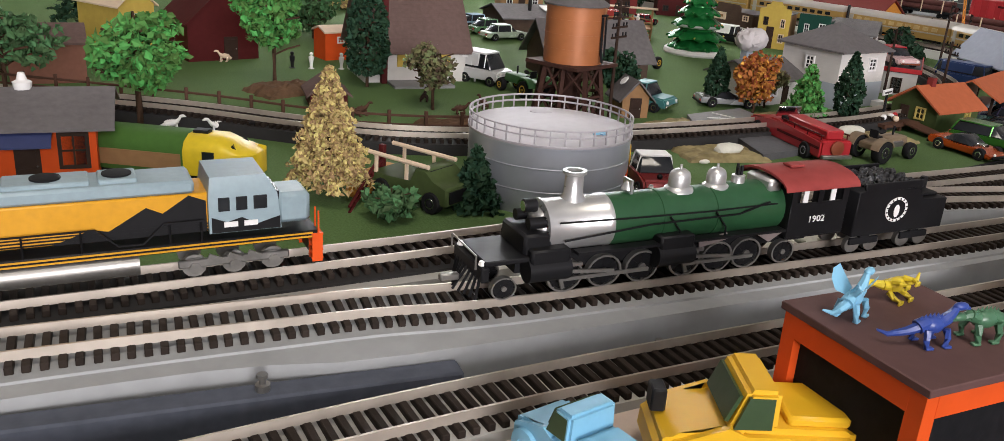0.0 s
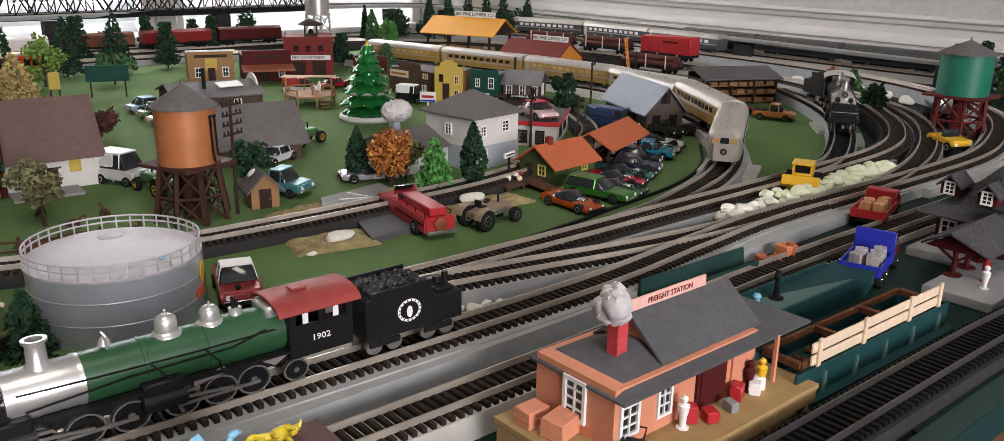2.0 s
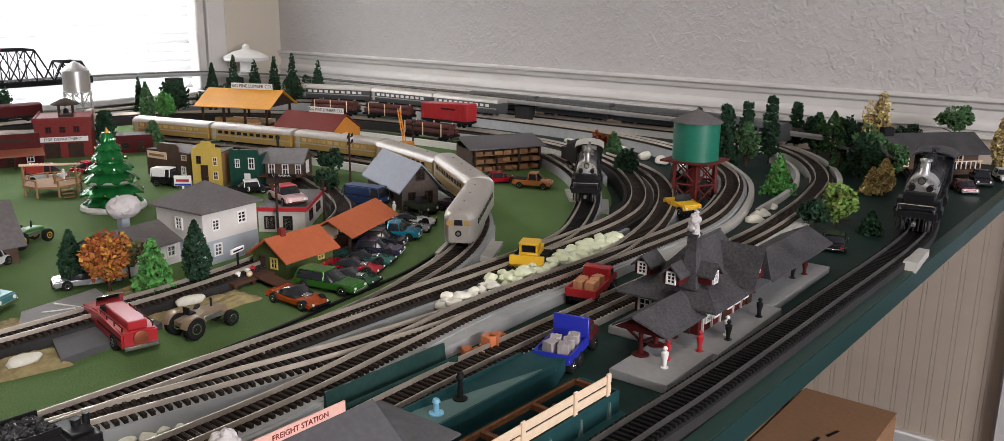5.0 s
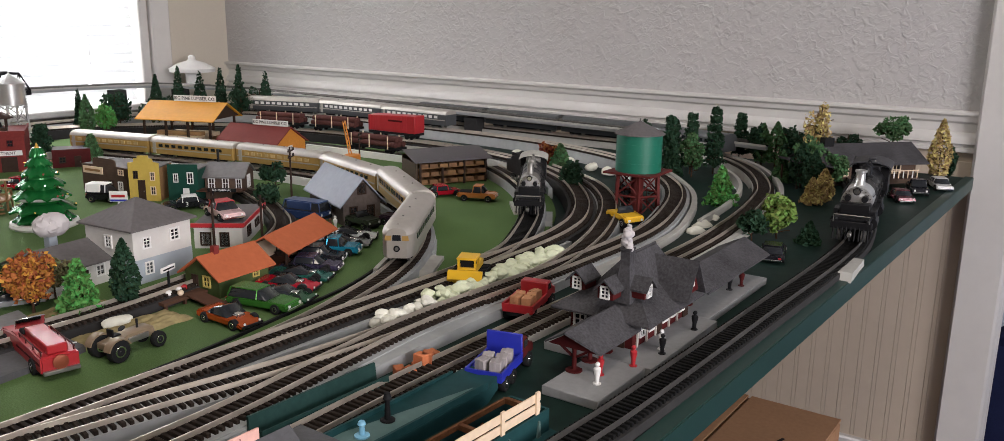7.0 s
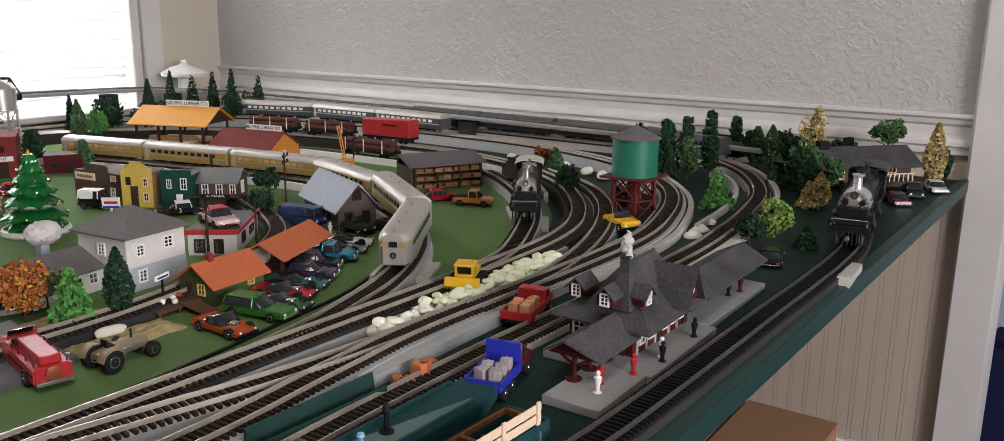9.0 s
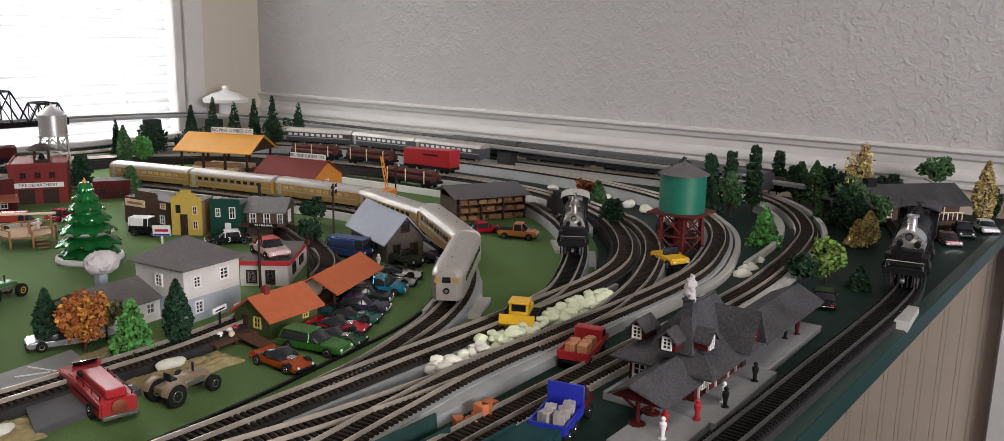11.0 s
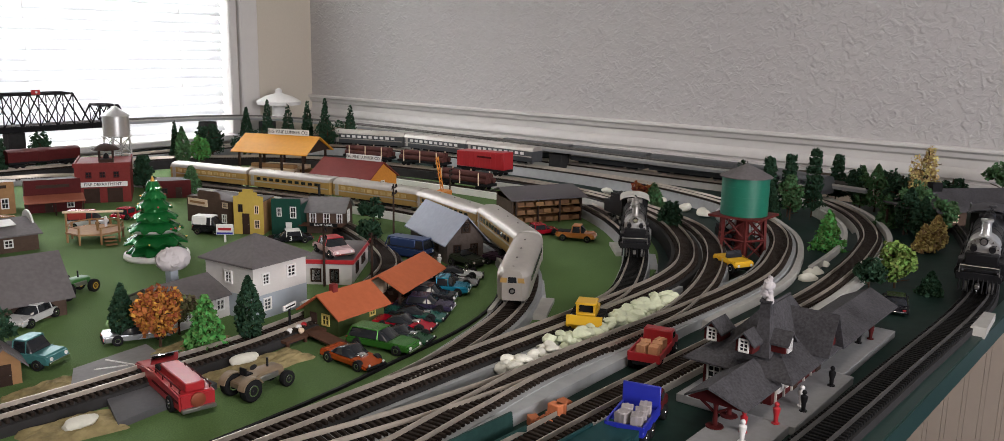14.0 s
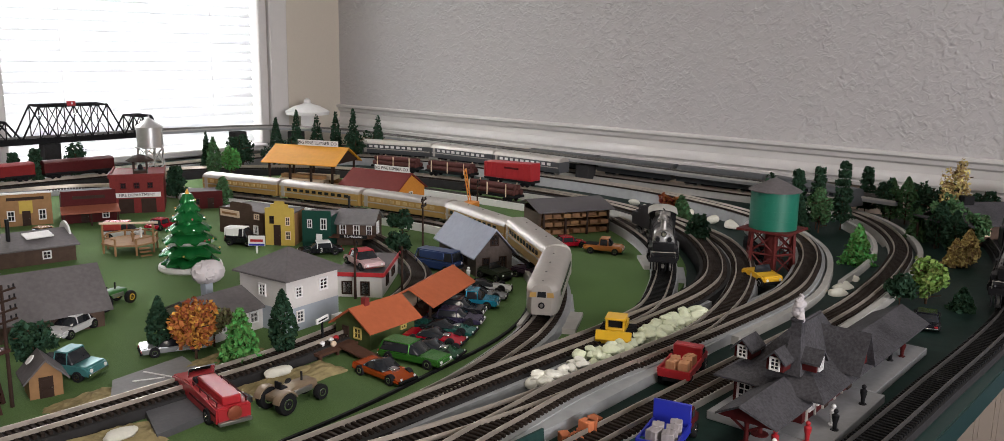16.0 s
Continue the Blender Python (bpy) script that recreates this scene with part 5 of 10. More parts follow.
def add_window(parent, m, w, h, frame=None, bars=(2, 2), pane=None):
    fr = frame or WHITE
    t = w * 0.12 + 0.0003
    b = bmesh.new()
    for x in (-w / 2, w / 2):
        box(b, (x, -0.0004, 0), (t, 0.0014, h + t))
    for z in (-h / 2, h / 2):
        box(b, (0, -0.0004, z), (w - t, 0.0014, t))
    for i in range(1, bars[0]):
        box(b, (-w / 2 + w * i / bars[0], -0.0003, 0), (t * 0.5, 0.001, h - t))
    for i in range(1, bars[1]):
        box(b, (0, -0.0002, -h / 2 + h * i / bars[1]), (w - t, 0.0009, t * 0.5))
    win = part("window", b, fr, parent, at=m)
    b = bmesh.new()
    box(b, (0, 0.0002, 0), (w - t, 0.0004, h - t))
    part("pane", b, pane or WINDARK, win)
    return win


def add_door(parent, m, w, h, colour=None):
    b = bmesh.new()
    box(b, (0, -0.0003, h / 2), (w, 0.001, h))
    for k in (0.28, 0.72):
        box(b, (0, -0.0009, h * k), (w * 0.65, 0.0004, h * 0.32))
    d = part("door", b, colour or DKBROWN, parent, at=m)
    b = bmesh.new()
    bmesh.ops.create_icosphere(b, subdivisions=1, radius=0.0005, matrix=pose(w * 0.36, -0.0013, h * 0.48))
    part("door_knob", b, STEEL, d)
    return d


def gable_roof(parent, w, d, eave, ridge, over, material, axis='x', thick=0.0014, label=""):
    """Two roof slabs over a w by d block; the ridge runs along the axis."""
    a, c = (w, d) if axis == 'x' else (d, w)
    L, half = a / 2 + over, c / 2
    slope = (ridge - eave) / half
    e = half + over
    ze = ridge - slope * e
    for s in (-1, 1):
        b = bmesh.new()
        pts = [(0, ridge), (s * e, ze), (s * e, ze - thick), (0, ridge - thick * 1.15)]
        rings(b, [[(x, y, z) for y, z in pts] for x in (-L, L)])
        if axis == 'y':
            bmesh.ops.rotate(b, verts=b.verts, cent=(0, 0, 0), matrix=Matrix.Rotation(radians(90), 3, 'Z'))
        part("roof_slope", b, material, parent, label)
    return slope


def block(parent, w, d, h, material, name="wall_shell", gable=0.0, axis='x', bev=0.0003):
    b = bmesh.new()
    if gable and axis == 'x':
        rings(b, [[(x, -d / 2, 0), (x, d / 2, 0), (x, d / 2, h), (x, 0, gable - 0.0016), (x, -d / 2, h)] for x in (-w / 2, w / 2)])
    elif gable:
        rings(b, [[(-w / 2, y, 0), (w / 2, y, 0), (w / 2, y, h), (0, y, gable - 0.0016), (-w / 2, y, h)] for y in (-d / 2, d / 2)])
    else:
        box(b, (0, 0, h / 2), (w, d, h))
    return part(name, b, material, parent, smooth=False)


def house(name, label, x, y, rz, w, d, eave, ridge, wall, roof, axis='x', over=0.003, wins=(), doors=(), z=0.0, category="house", frame=None, roof_label=""):
    t = thing(name, label, category, x, y, z, rz)
    block(t, w, d, eave, wall, gable=ridge, axis=axis)
    gable_roof(t, w, d, eave, ridge, over, roof, axis, label=roof_label)
    for side, u, zz, ww, hh in wins:
        add_window(t, face(side, w, d, u, zz), ww, hh, frame)
    for side, u, ww, hh in doors:
        add_door(t, face(side, w, d, u, 0), ww, hh)
    return t


def sign(parent, m, w, h, text, board=None, ink=None, size=None, depth=0.0012):
    b = bmesh.new()
    box(b, (0, 0, 0), (w, depth, h), bev=0.0002)
    s = part("sign_board", b, board or WHITE, parent, at=m)
    words(text, size or h * 0.72, ink or BLACK, s, pose(0, -depth / 2 - 0.0001, 0, 90))
    return s


# station with long slate roofs beside the edge track
st = thing("railway_station", "dark slate roofed wooden station with dormers and long platform canopies", "station", 0.79, 0.121, YARD, 0)
for x0, x1, y0, y1 in ((-0.105, -0.043, -0.031, 0.008), (-0.043, 0.068, -0.0345, 0.046), (0.068, 0.196, -0.0275, 0.014)):
    b = bmesh.new()
    box(b, ((x0 + x1) / 2, (y0 + y1) / 2, 0.003), (x1 - x0 - 0.0006, y1 - y0, 0.006), bev=0.0005)
    part("platform", b, PAVE, st, "pale grey platform slab")
HALF = mat("station_cream", (0.5, 0.47, 0.42), 0.65, vary=0.1, grain=200, bump=0.15)
b = bmesh.new()
box(b, (0.022, 0.014, 0.0165), (0.086, 0.048, 0.021))
shell = part("wall_shell", b, DARKRED, st)
for u in (-0.03, -0.016, 0.006, 0.02, 0.034):
    add_window(st, pose(0.022 + u, -0.0104, 0.0185), 0.0075, 0.0125, WHITE, (2, 3))
for u in (-0.004, 0.041):
    add_door(st, pose(0.022 + u, -0.0104, 0.006), 0.0085, 0.019)
for u in (-0.037, -0.023, -0.009, 0.013, 0.027):
    b = bmesh.new()
    box(b, (0.022 + u, -0.0106, 0.0165), (0.0016, 0.0012, 0.0208))
    part("wall_timber", b, HALF, shell)
add_window(st, pose(-0.0214, 0.03, 0.017, 0, 0, -90), 0.009, 0.013, WHITE, (2, 3))
add_window(st, pose(-0.0214, 0.014, 0.017, 0, 0, -90), 0.009, 0.013, WHITE, (2, 3))
add_door(st, pose(-0.0214, 0.0, 0.006, 0, 0, -90), 0.009, 0.019)
# low skirt roof, then the steep upper roof
b = bmesh.new()
xa, xb, ya, yb, ze = -0.03, 0.082, -0.026, 0.049, 0.0262
rings(b, [[(xa, ya, ze), (xb, ya, ze), (xb, yb, ze), (xa, yb, ze)], [(xa, ya, ze + 0.0013), (xb, ya, ze + 0.0013), (xb, yb, ze + 0.0013), (xa, yb, ze + 0.0013)], [(xa + 0.024, ya + 0.02, 0.041), (xb - 0.024, ya + 0.02, 0.041), (xb - 0.024, yb - 0.02, 0.041), (xa + 0.024, yb - 0.02, 0.041)], [(0.004, 0.0055, 0.0635), (0.042, 0.0055, 0.0635), (0.042, 0.0095, 0.0635), (0.004, 0.0095, 0.0635)]])
part("main_roof", b, SLATE, st, "steep dark slate roof", smooth=False)
b = bmesh.new()
cyl(b, (0.002, 0.0075, 0.0638), (0.044, 0.0075, 0.0638), 0.0009, seg=6)
part("ridge_cap", b, SLATE, st)
for x, y, rz in ((-0.022, 0.007, -90), (-0.01, -0.0065, 0), (-0.014, 0.033, -90)):
    dm = new("dormer")
    dm.parent = st
    dm.matrix_basis = scaled(pose(x, y, 0.0405, 0, 0, rz))
    block(dm, 0.0115, 0.016, 0.0085, DARKRED, gable=0.0142, axis='y')
    gable_roof(dm, 0.0115, 0.017, 0.0085, 0.0142, 0.0022, SLATE, 'y')
    add_window(dm, pose(0, -0.0081, 0.0046), 0.006, 0.0078, WHITE, (2, 3))
gb = new("front_gable")
gb.parent = st
gb.matrix_basis = scaled(pose(0.0345, -0.013, 0.034))
block(gb, 0.024, 0.026, 0.004, DARKRED, gable=0.0245, axis='y')
gable_roof(gb, 0.024, 0.03, 0.004, 0.0245, 0.003, SLATE, 'y')
add_window(gb, pose(0, -0.0131, 0.0095), 0.0055, 0.008, WHITE, (2, 2))
b = bmesh.new()
rings(b, [[(-0.013 + s * f, 0.0005 + t * f, z) for s, t in ((-1, -1), (1, -1), (1, 1), (-1, 1))] for f, z in ((0.0062, 0.036), (0.005, 0.05), (0.0034, 0.062), (0.0034, 0.0715), (0.004, 0.072), (0.004, 0.0735))])
part("chimney", b, SLATE, st, "tall tapering dark chimney", smooth=False)
for x0, x1, yc, wd, zr in ((-0.087, -0.022, 0.0035, 0.04, 0.0352), (0.076, 0.212, 0.0, 0.046, 0.0345)):
    for s in (-1, 1):
        b = bmesh.new()
        lean = 0.01 if x0 < 0 else 0.0
        rings(b, [[(x, yc, zr), (x + k, yc + s * wd / 2, 0.0225), (x + k, yc + s * wd / 2, 0.0212), (x, yc, zr - 0.0015)] for x, k in ((x0, lean), (x1, 0.0))])
        part("canopy_slope", b, SLATE, st, "long slate canopy roof")
    b = bmesh.new()
    rings(b, [[(x, yc - wd * 0.45, 0.0216), (x, yc + wd * 0.45, 0.0216), (x, yc, zr - 0.0024)] for x in (x0 + 0.0105, x0 + 0.0122)])
    part("gable_end", b, DARKRED, st)
    for x in np.linspace(x0 + 0.013, x1 - 0.012, 3):
        b = bmesh.new()
        lathe(b, [(0.0055, 0.006), (0.0055, 0.0068), (0.0016, 0.0072), (0.0014, 0.019), (0.0022, 0.0215)], 10, (x, yc, 0))
        box(b, (x, yc, 0.0218), (0.003, wd * 0.8, 0.0016))
        box(b, (x, yc - 0.006, 0.0185), (0.0012, 0.014, 0.0014), rx=-32)
        box(b, (x, yc + 0.006, 0.0185), (0.0012, 0.014, 0.0014), rx=32)
        part("post", b, DARKRED, st, "dark red post")


def cotton(label, x, y, z, r, tall):
    """Teased cotton wool for smoke: an uneven heap of soft puffs."""
    t = thing("cotton_smoke", label, "smoke", x, y, z, group="cotton smoke")
    b = bmesh.new()
    rr = random.Random(int(x * 9999))
    for k in range(26):
        f = k / 25
        s = r * (0.35 + 0.65 * math.sin(math.pi * min(1, 0.25 + f * 0.7)))
        bmesh.ops.create_icosphere(b, subdivisions=3, radius=s * rr.uniform(0.6, 0.95), matrix=pose(rr.uniform(-0.5, 0.5) * s, rr.uniform(-0.5, 0.5) * s, f * tall))
    for v in b.verts:
        n = noise.noise_vector(v.co * 420) * r * 0.14 + noise.noise_vector(v.co * 1800) * r * 0.09
        v.co += n
    part("puff", b, SMOKE, t)


cotton("white cotton wool smoke over the station chimney", 0.777, 0.1215, 0.075, 0.0036, 0.016)
cotton("white cotton wool smoke over a red chimney", 0.4235, 0.1365, 0.0575, 0.0062, 0.012)
cotton("white cotton wool smoke over a house chimney", 0.64, 0.6, 0.043, 0.011, 0.005)

# freight station with salmon walls
fs = thing("freight_station", "salmon boarded freight station with grey shingle roof on a wooden deck", "freight station", 0.452, 0.135, -0.0035, -1)
b = bmesh.new()
box(b, (0, -0.003, 0.0165), (0.128, 0.066, 0.0022))
deck = part("deck", b, DECK, fs, "pale wooden deck")
for x in (-0.058, -0.03, 0.0, 0.03, 0.058):
    b = bmesh.new()
    box(b, (x, -0.034, 0.0078), (0.003, 0.002, 0.0154))
    part("deck_post", b, DECK, deck)
b = bmesh.new()
box(b, (0, -0.0345, 0.012), (0.128, 0.0016, 0.006))
box(b, (-0.063, -0.003, 0.008), (0.0016, 0.062, 0.014))
box(b, (0, -0.0325, 0.0055), (0.124, 0.0012, 0.005))
part("deck_skirt", b, DECK, deck)
W, D, Z = 0.088, 0.042, 0.0176
b = bmesh.new()
box(b, (-0.002, 0.004, Z + 0.0125), (W, D, 0.025))
part("wall_shell", b, SALMON, fs, "salmon boarded walls")
for u in (-0.0,):
    add_window(fs, pose(-0.0461, 0.003, Z + 0.0135, 0, 0, -90), 0.0105, 0.016, WHITE, (2, 4))
add_window(fs, pose(-0.038, -0.0171, Z + 0.0125), 0.0095, 0.016, WHITE, (2, 4))
add_window(fs, pose(-0.018, -0.0171, Z + 0.0125), 0.0075, 0.013, WHITE, (2, 3))
b = bmesh.new()
box(b, (0.011, -0.0176, Z + 0.011), (0.019, 0.0012, 0.021))
box(b, (0.011, -0.0184, Z + 0.012), (0.015, 0.0005, 0.016))
part("freight_door", b, DARKRED, fs, "dark red freight door")
b = bmesh.new()
box(b, (0.031, -0.0174, Z + 0.011), (0.012, 0.0012, 0.02))
part("doorway_panel", b, SALMON, fs)
e0, r0 = Z + 0.021, Z + 0.0305
b = bmesh.new()
xa, xb, ya, yb = -0.047, 0.075, -0.0225, 0.03
rings(b, [[(xa, ya, e0), (xb, ya, e0), (xb, yb, e0), (xa, yb, e0)], [(xa, ya, e0 + 0.001), (xb, ya, e0 + 0.001), (xb, yb, e0 + 0.001), (xa, yb, e0 + 0.001)], [(xa + 0.022, 0.0, r0), (xb - 0.022, 0.0, r0), (xb - 0.022, 0.008, r0), (xa + 0.022, 0.008, r0)]])
part("lower_roof", b, SHINGLE, fs, "grey shingle hipped roof")
up = new("upper_gable")
up.parent = fs
up.matrix_basis = scaled(pose(0.015, 0.004, Z + 0.0245))
block(up, 0.058, 0.031, 0.004, SALMON, gable=0.0165)
gable_roof(up, 0.058, 0.031, 0.004, 0.0165, 0.003, SHINGLE, 'x')
b = bmesh.new()
box(b, (-0.0275, 0.0, Z + 0.0335), (0.0058, 0.0058, 0.021), bev=0.0003)
part("chimney", b, mat("chimney_red", (0.5, 0.06, 0.07), 0.6, vary=0.25, grain=300, patch=200), fs, "red brick chimney")
sign(fs, pose(0.0075, 0.004, Z + 0.0437), 0.047, 0.005, "FREIGHT STATION", mat("sign_pink", (0.72, 0.42, 0.36), 0.6), BRICKRED, 0.0034)
for s in (0.052,):
    for z in (0.006, 0.014):
        b = bmesh.new()
        box(b, (0.053, 0.022, Z + z), (0.022, 0.0014, 0.0014))
        part("rail_bar", b, CREAM, fs)
    b = bmesh.new()
    box(b, (0.05, -0.022, Z + 0.011), (0.0016, 0.0016, 0.022))
    part("corner_post", b, SALMON, fs)
for k, (x, y, w, d, h, mt) in enumerate(((-0.055, 0.018, 0.011, 0.009, 0.0075, SALMON), (-0.052, 0.005, 0.013, 0.0105, 0.008, SALMON), (0.024, -0.022, 0.0065, 0.005, 0.007, RED), (0.034, -0.024, 0.0055, 0.005, 0.0055, WHITE), (0.039, -0.0225, 0.005, 0.005, 0.006, WHITE), (-0.006, -0.021, 0.005, 0.005, 0.0075, RED), (0.001, -0.0255, 0.006, 0.0055, 0.005, RED), (0.014, -0.026, 0.006, 0.004, 0.0045, PAVE))):
    c = thing("crate", "small painted freight crate on the station deck", "crate", 0.452 + x, 0.135 + y, Z - 0.0035, 11 * k, group="freight crates")
    b = bmesh.new()
    box(b, (0, 0, h / 2), (w, d, h), bev=0.0004)
    part("crate_body", b, mt, c)
    b = bmesh.new()
    box(b, (0, 0, h * 0.5), (w * 1.03, d * 1.03, 0.0006))
    part("band", b, mt, c)
hc = thing("hand_cart", "dark two-wheeled hand cart on the deck", "cart", 0.409, 0.112, Z - 0.0035, 30)
b = bmesh.new()
box(b, (0, 0, 0.004), (0.012, 0.007, 0.0015), bev=0.0003)
tube(b, [(0.006, 0.003, 0.004), (0.012, 0.003, 0.006), (0.012, -0.003, 0.006), (0.006, -0.003, 0.004)], 0.0004, 5)
part("bed", b, DKBROWN, hc)
for x in (-0.003, 0.003):
    for y in (-0.0042, 0.0042):
        b = bmesh.new()
        lathe(b, [(0.002, -0.0004), (0.0028, -0.0004), (0.0028, 0.0004), (0.002, 0.0004), (0.002, -0.0004)], 12, m=pose(x, y, 0.0028, 90))
        box(b, (x, y, 0.0028), (0.0046, 0.0004, 0.0005))
        box(b, (x, y, 0.0028), (0.0005, 0.0004, 0.0046))
        part("wheel", b, BLACK, hc)

# white house with its annex
wh = thing("white_house", "two-storey white house with grey hipped roof and pale blue lower wall", "house", 0.692, 0.551, 0, 6)
b = bmesh.new()
box(b, (0, 0, 0.0345), (0.06, 0.06, 0.027))
part("upper_wall", b, WALLWHITE, wh)
b = bmesh.new()
box(b, (0, 0, 0.0105), (0.0606, 0.0606, 0.021))
part("lower_wall", b, WALLGREY, wh, "pale blue-grey lower wall")
b = bmesh.new()
rings(b, [[(x * s, y * s, z) for x, y in ((-1, -1), (1, -1), (1, 1), (-1, 1))] for s, z in ((0.0345, 0.0465), (0.0345, 0.048), (0.001, 0.067))])
part("roof", b, ROOFGREY, wh, "grey hipped roof", smooth=False)
for side, u, z, w, h in ((0, -0.017, 0.0345, 0.007, 0.009), (0, 0.012, 0.036, 0.009, 0.01), (0, -0.016, 0.0125, 0.0075, 0.01), (1, 0.0, 0.0345, 0.008, 0.01), (3, 0.0, 0.0345, 0.008, 0.01)):
    add_window(wh, face(side, 0.0606, 0.0606, u, z), w, h, WHITE, (2, 3))
b = bmesh.new()
box(b, (0.027, -0.034, 0.0025), (0.012, 0.008, 0.005), bev=0.0004)
part("porch_step", b, WHITE, wh)
house("annex_house", "low white house with a dark gable roof beside the two-storey house", 0.63, 0.572, 8, 0.062, 0.055, 0.022, 0.034, WALLWHITE, ROOFGREY, 'x', 0.004, ((0, 0.018, 0.012, 0.008, 0.009), (0, -0.012, 0.012, 0.008, 0.009)), ((0, 0.003, 0.007, 0.015),))
ch = thing("white_chimney", "white square chimney post behind the annex", "chimney", 0.642, 0.604, 0, 6)
b = bmesh.new()
box(b, (0, 0, 0.021), (0.008, 0.008, 0.042), bev=0.0005)
box(b, (0, 0, 0.0425), (0.0095, 0.0095, 0.0016))
part("flue", b, WALLGREY, ch)

# green line-side house with orange roof
gh = house("green_house", "small olive green house with a rust orange gable roof", 0.711, 0.457, 4, 0.053, 0.04, 0.0195, 0.033, OLIVE, ROOFORANGE, 'x', 0.0045, ((1, 0.004, 0.012, 0.006, 0.008), (0, 0.012, 0.0125, 0.006, 0.006), (3, 0.006, 0.012, 0.0075, 0.0085)), ((3, -0.008, 0.0075, 0.016),), frame=mat("dull_yellow_frame", (0.5, 0.4, 0.12), 0.6))
b = bmesh.new()
box(b, (-0.012, 0, 0.034), (0.005, 0.005, 0.008))
part("chimney", b, BRICKRED, gh)
pl = thing("loading_platform", "brown wooden loading platform with a sloping ramp", "platform", 0.662, 0.447, 0, 4)
b = bmesh.new()
box(b, (0, 0.008, 0.005), (0.042, 0.02, 0.0022))
for x in (-0.018, 0, 0.018):
    box(b, (x, 0.0, 0.0022), (0.002, 0.002, 0.0044))
part("platform_top", b, BROWN, pl)
b = bmesh.new()
prism(b, [(-0.007, 0.0), (0.007, 0.0), (0.007, 0.0012), (-0.007, 0.0012)], -0.038, 0.0)
bmesh.ops.rotate(b, verts=b.verts, cent=(0, 0, 0), matrix=Matrix.Rotation(radians(8.5), 3, 'X'))
part("ramp", b, BROWN, pl, at=pose(0.008, -0.001, 0.006))
sp = thing("signal_post", "station signal post with a white name board", "signal post", 0.659, 0.462, 0.006, 20)
b = bmesh.new()
cyl(b, (0, 0, 0), (0, 0, 0.021), 0.0012, 0.0009, 8)
part("post", b, BLACK_DULL, sp)
b = bmesh.new()
box(b, (0, 0, 0.021), (0.017, 0.0016, 0.004), bev=0.0002)
part("name_board", b, WHITE, sp)
b = bmesh.new()
box(b, (0, -0.0009, 0.021), (0.013, 0.0003, 0.0012))
part("lettering_bar", b, BLACK, sp)
for x, y, mt in ((0.003, 0.004, WHITE), (-0.005, 0.002, WHITE), (0.008, 0.006, RED), (-0.011, 0.005, BROWN), (0.0, -0.004, CREAM)):
    c = thing("sack", "small pale sack on the loading platform", "sack", 0.662 + x * 1.3, 0.456 + y, 0.0062, 40, group="sacks")
    b = bmesh.new()
    bmesh.ops.create_icosphere(b, subdivisions=2, radius=0.0032, matrix=pose(0, 0, 0.002) @ Matrix.Diagonal((1.1, 0.8, 0.75, 1)))
    part("sack_body", b, mt, c)

# platform shelter
sh = thing("platform_shelter", "open platform shelter with a rust orange roof on posts", "shelter", 0.797, 0.476, 0, 20)
gable_roof(sh, 0.088, 0.04, 0.023, 0.0345, 0.004, ROOFORANGE, 'x')
b = bmesh.new()
box(b, (0.015, 0, 0.0022), (0.12, 0.04, 0.0044), bev=0.0003)
part("platform", b, BROWN, sh)
for x in (-0.038, 0.0, 0.038):
    for y in (-0.016, 0.016):
        b = bmesh.new()
        box(b, (x, y, 0.0135), (0.002, 0.002, 0.0185))
        part("post", b, DKBROWN, sh)
b = bmesh.new()
box(b, (0, 0.016, 0.014), (0.07, 0.0012, 0.017))
part("back_wall", b, CREAM, sh)
b = bmesh.new()
box(b, (0.005, 0.009, 0.0085), (0.03, 0.006, 0.0012))
box(b, (-0.006, 0.009, 0.0062), (0.0012, 0.005, 0.004))
box(b, (0.016, 0.009, 0.0062), (0.0012, 0.005, 0.004))
part("bench", b, DKBROWN, sh)

# stone depot with blue-grey roof
house("stone_depot", "grey-brown two-storey depot with a steep blue-grey roof", 0.958, 0.57, -23, 0.043, 0.104, 0.028, 0.052, mat("depot_wall", (0.105, 0.085, 0.075), 0.75, vary=0.25, grain=250, bump=0.5), ROOFBLUE, 'y', 0.0055,
      ((0, -0.01, 0.013, 0.008, 0.014), (0, 0.01, 0.013, 0.008, 0.014), (0, 0.0, 0.039, 0.009, 0.011), (3, 0.025, 0.015, 0.008, 0.012), (3, -0.02, 0.015, 0.008, 0.012), (1, 0.0, 0.015, 0.008, 0.012)), (), frame=DKBROWN)

# gas station under the racing car
gs = thing("gas_station", "white flat-roofed gas station with a red edged roof", "gas station", 0.8175, 0.59, 0, 38)
b = bmesh.new()
box(b, (0, 0, 0.0105), (0.092, 0.046, 0.021))
part("wall_shell", b, WALLWHITE, gs)
b = bmesh.new()
box(b, (0, 0, 0.022), (0.096, 0.05, 0.0022))
part("roof_slab", b, ROOFGREY, gs)
for c, s in (((0, -0.0252, 0.0235), (0.097, 0.0012, 0.004)), ((-0.0486, 0, 0.0235), (0.0012, 0.05, 0.004))):
    b = bmesh.new()
    box(b, c, s)
    part("red_fascia", b, RED, gs, "red roof edge")
for side, u, z, w, h in ((3, 0.006, 0.009, 0.008, 0.013), (3, -0.012, 0.0095, 0.009, 0.012), (0, -0.02, 0.012, 0.012, 0.009), (0, 0.015, 0.012, 0.016, 0.006)):
    add_window(gs, face(side, 0.092, 0.046, u, z), w, h, DKBROWN, (2, 1))

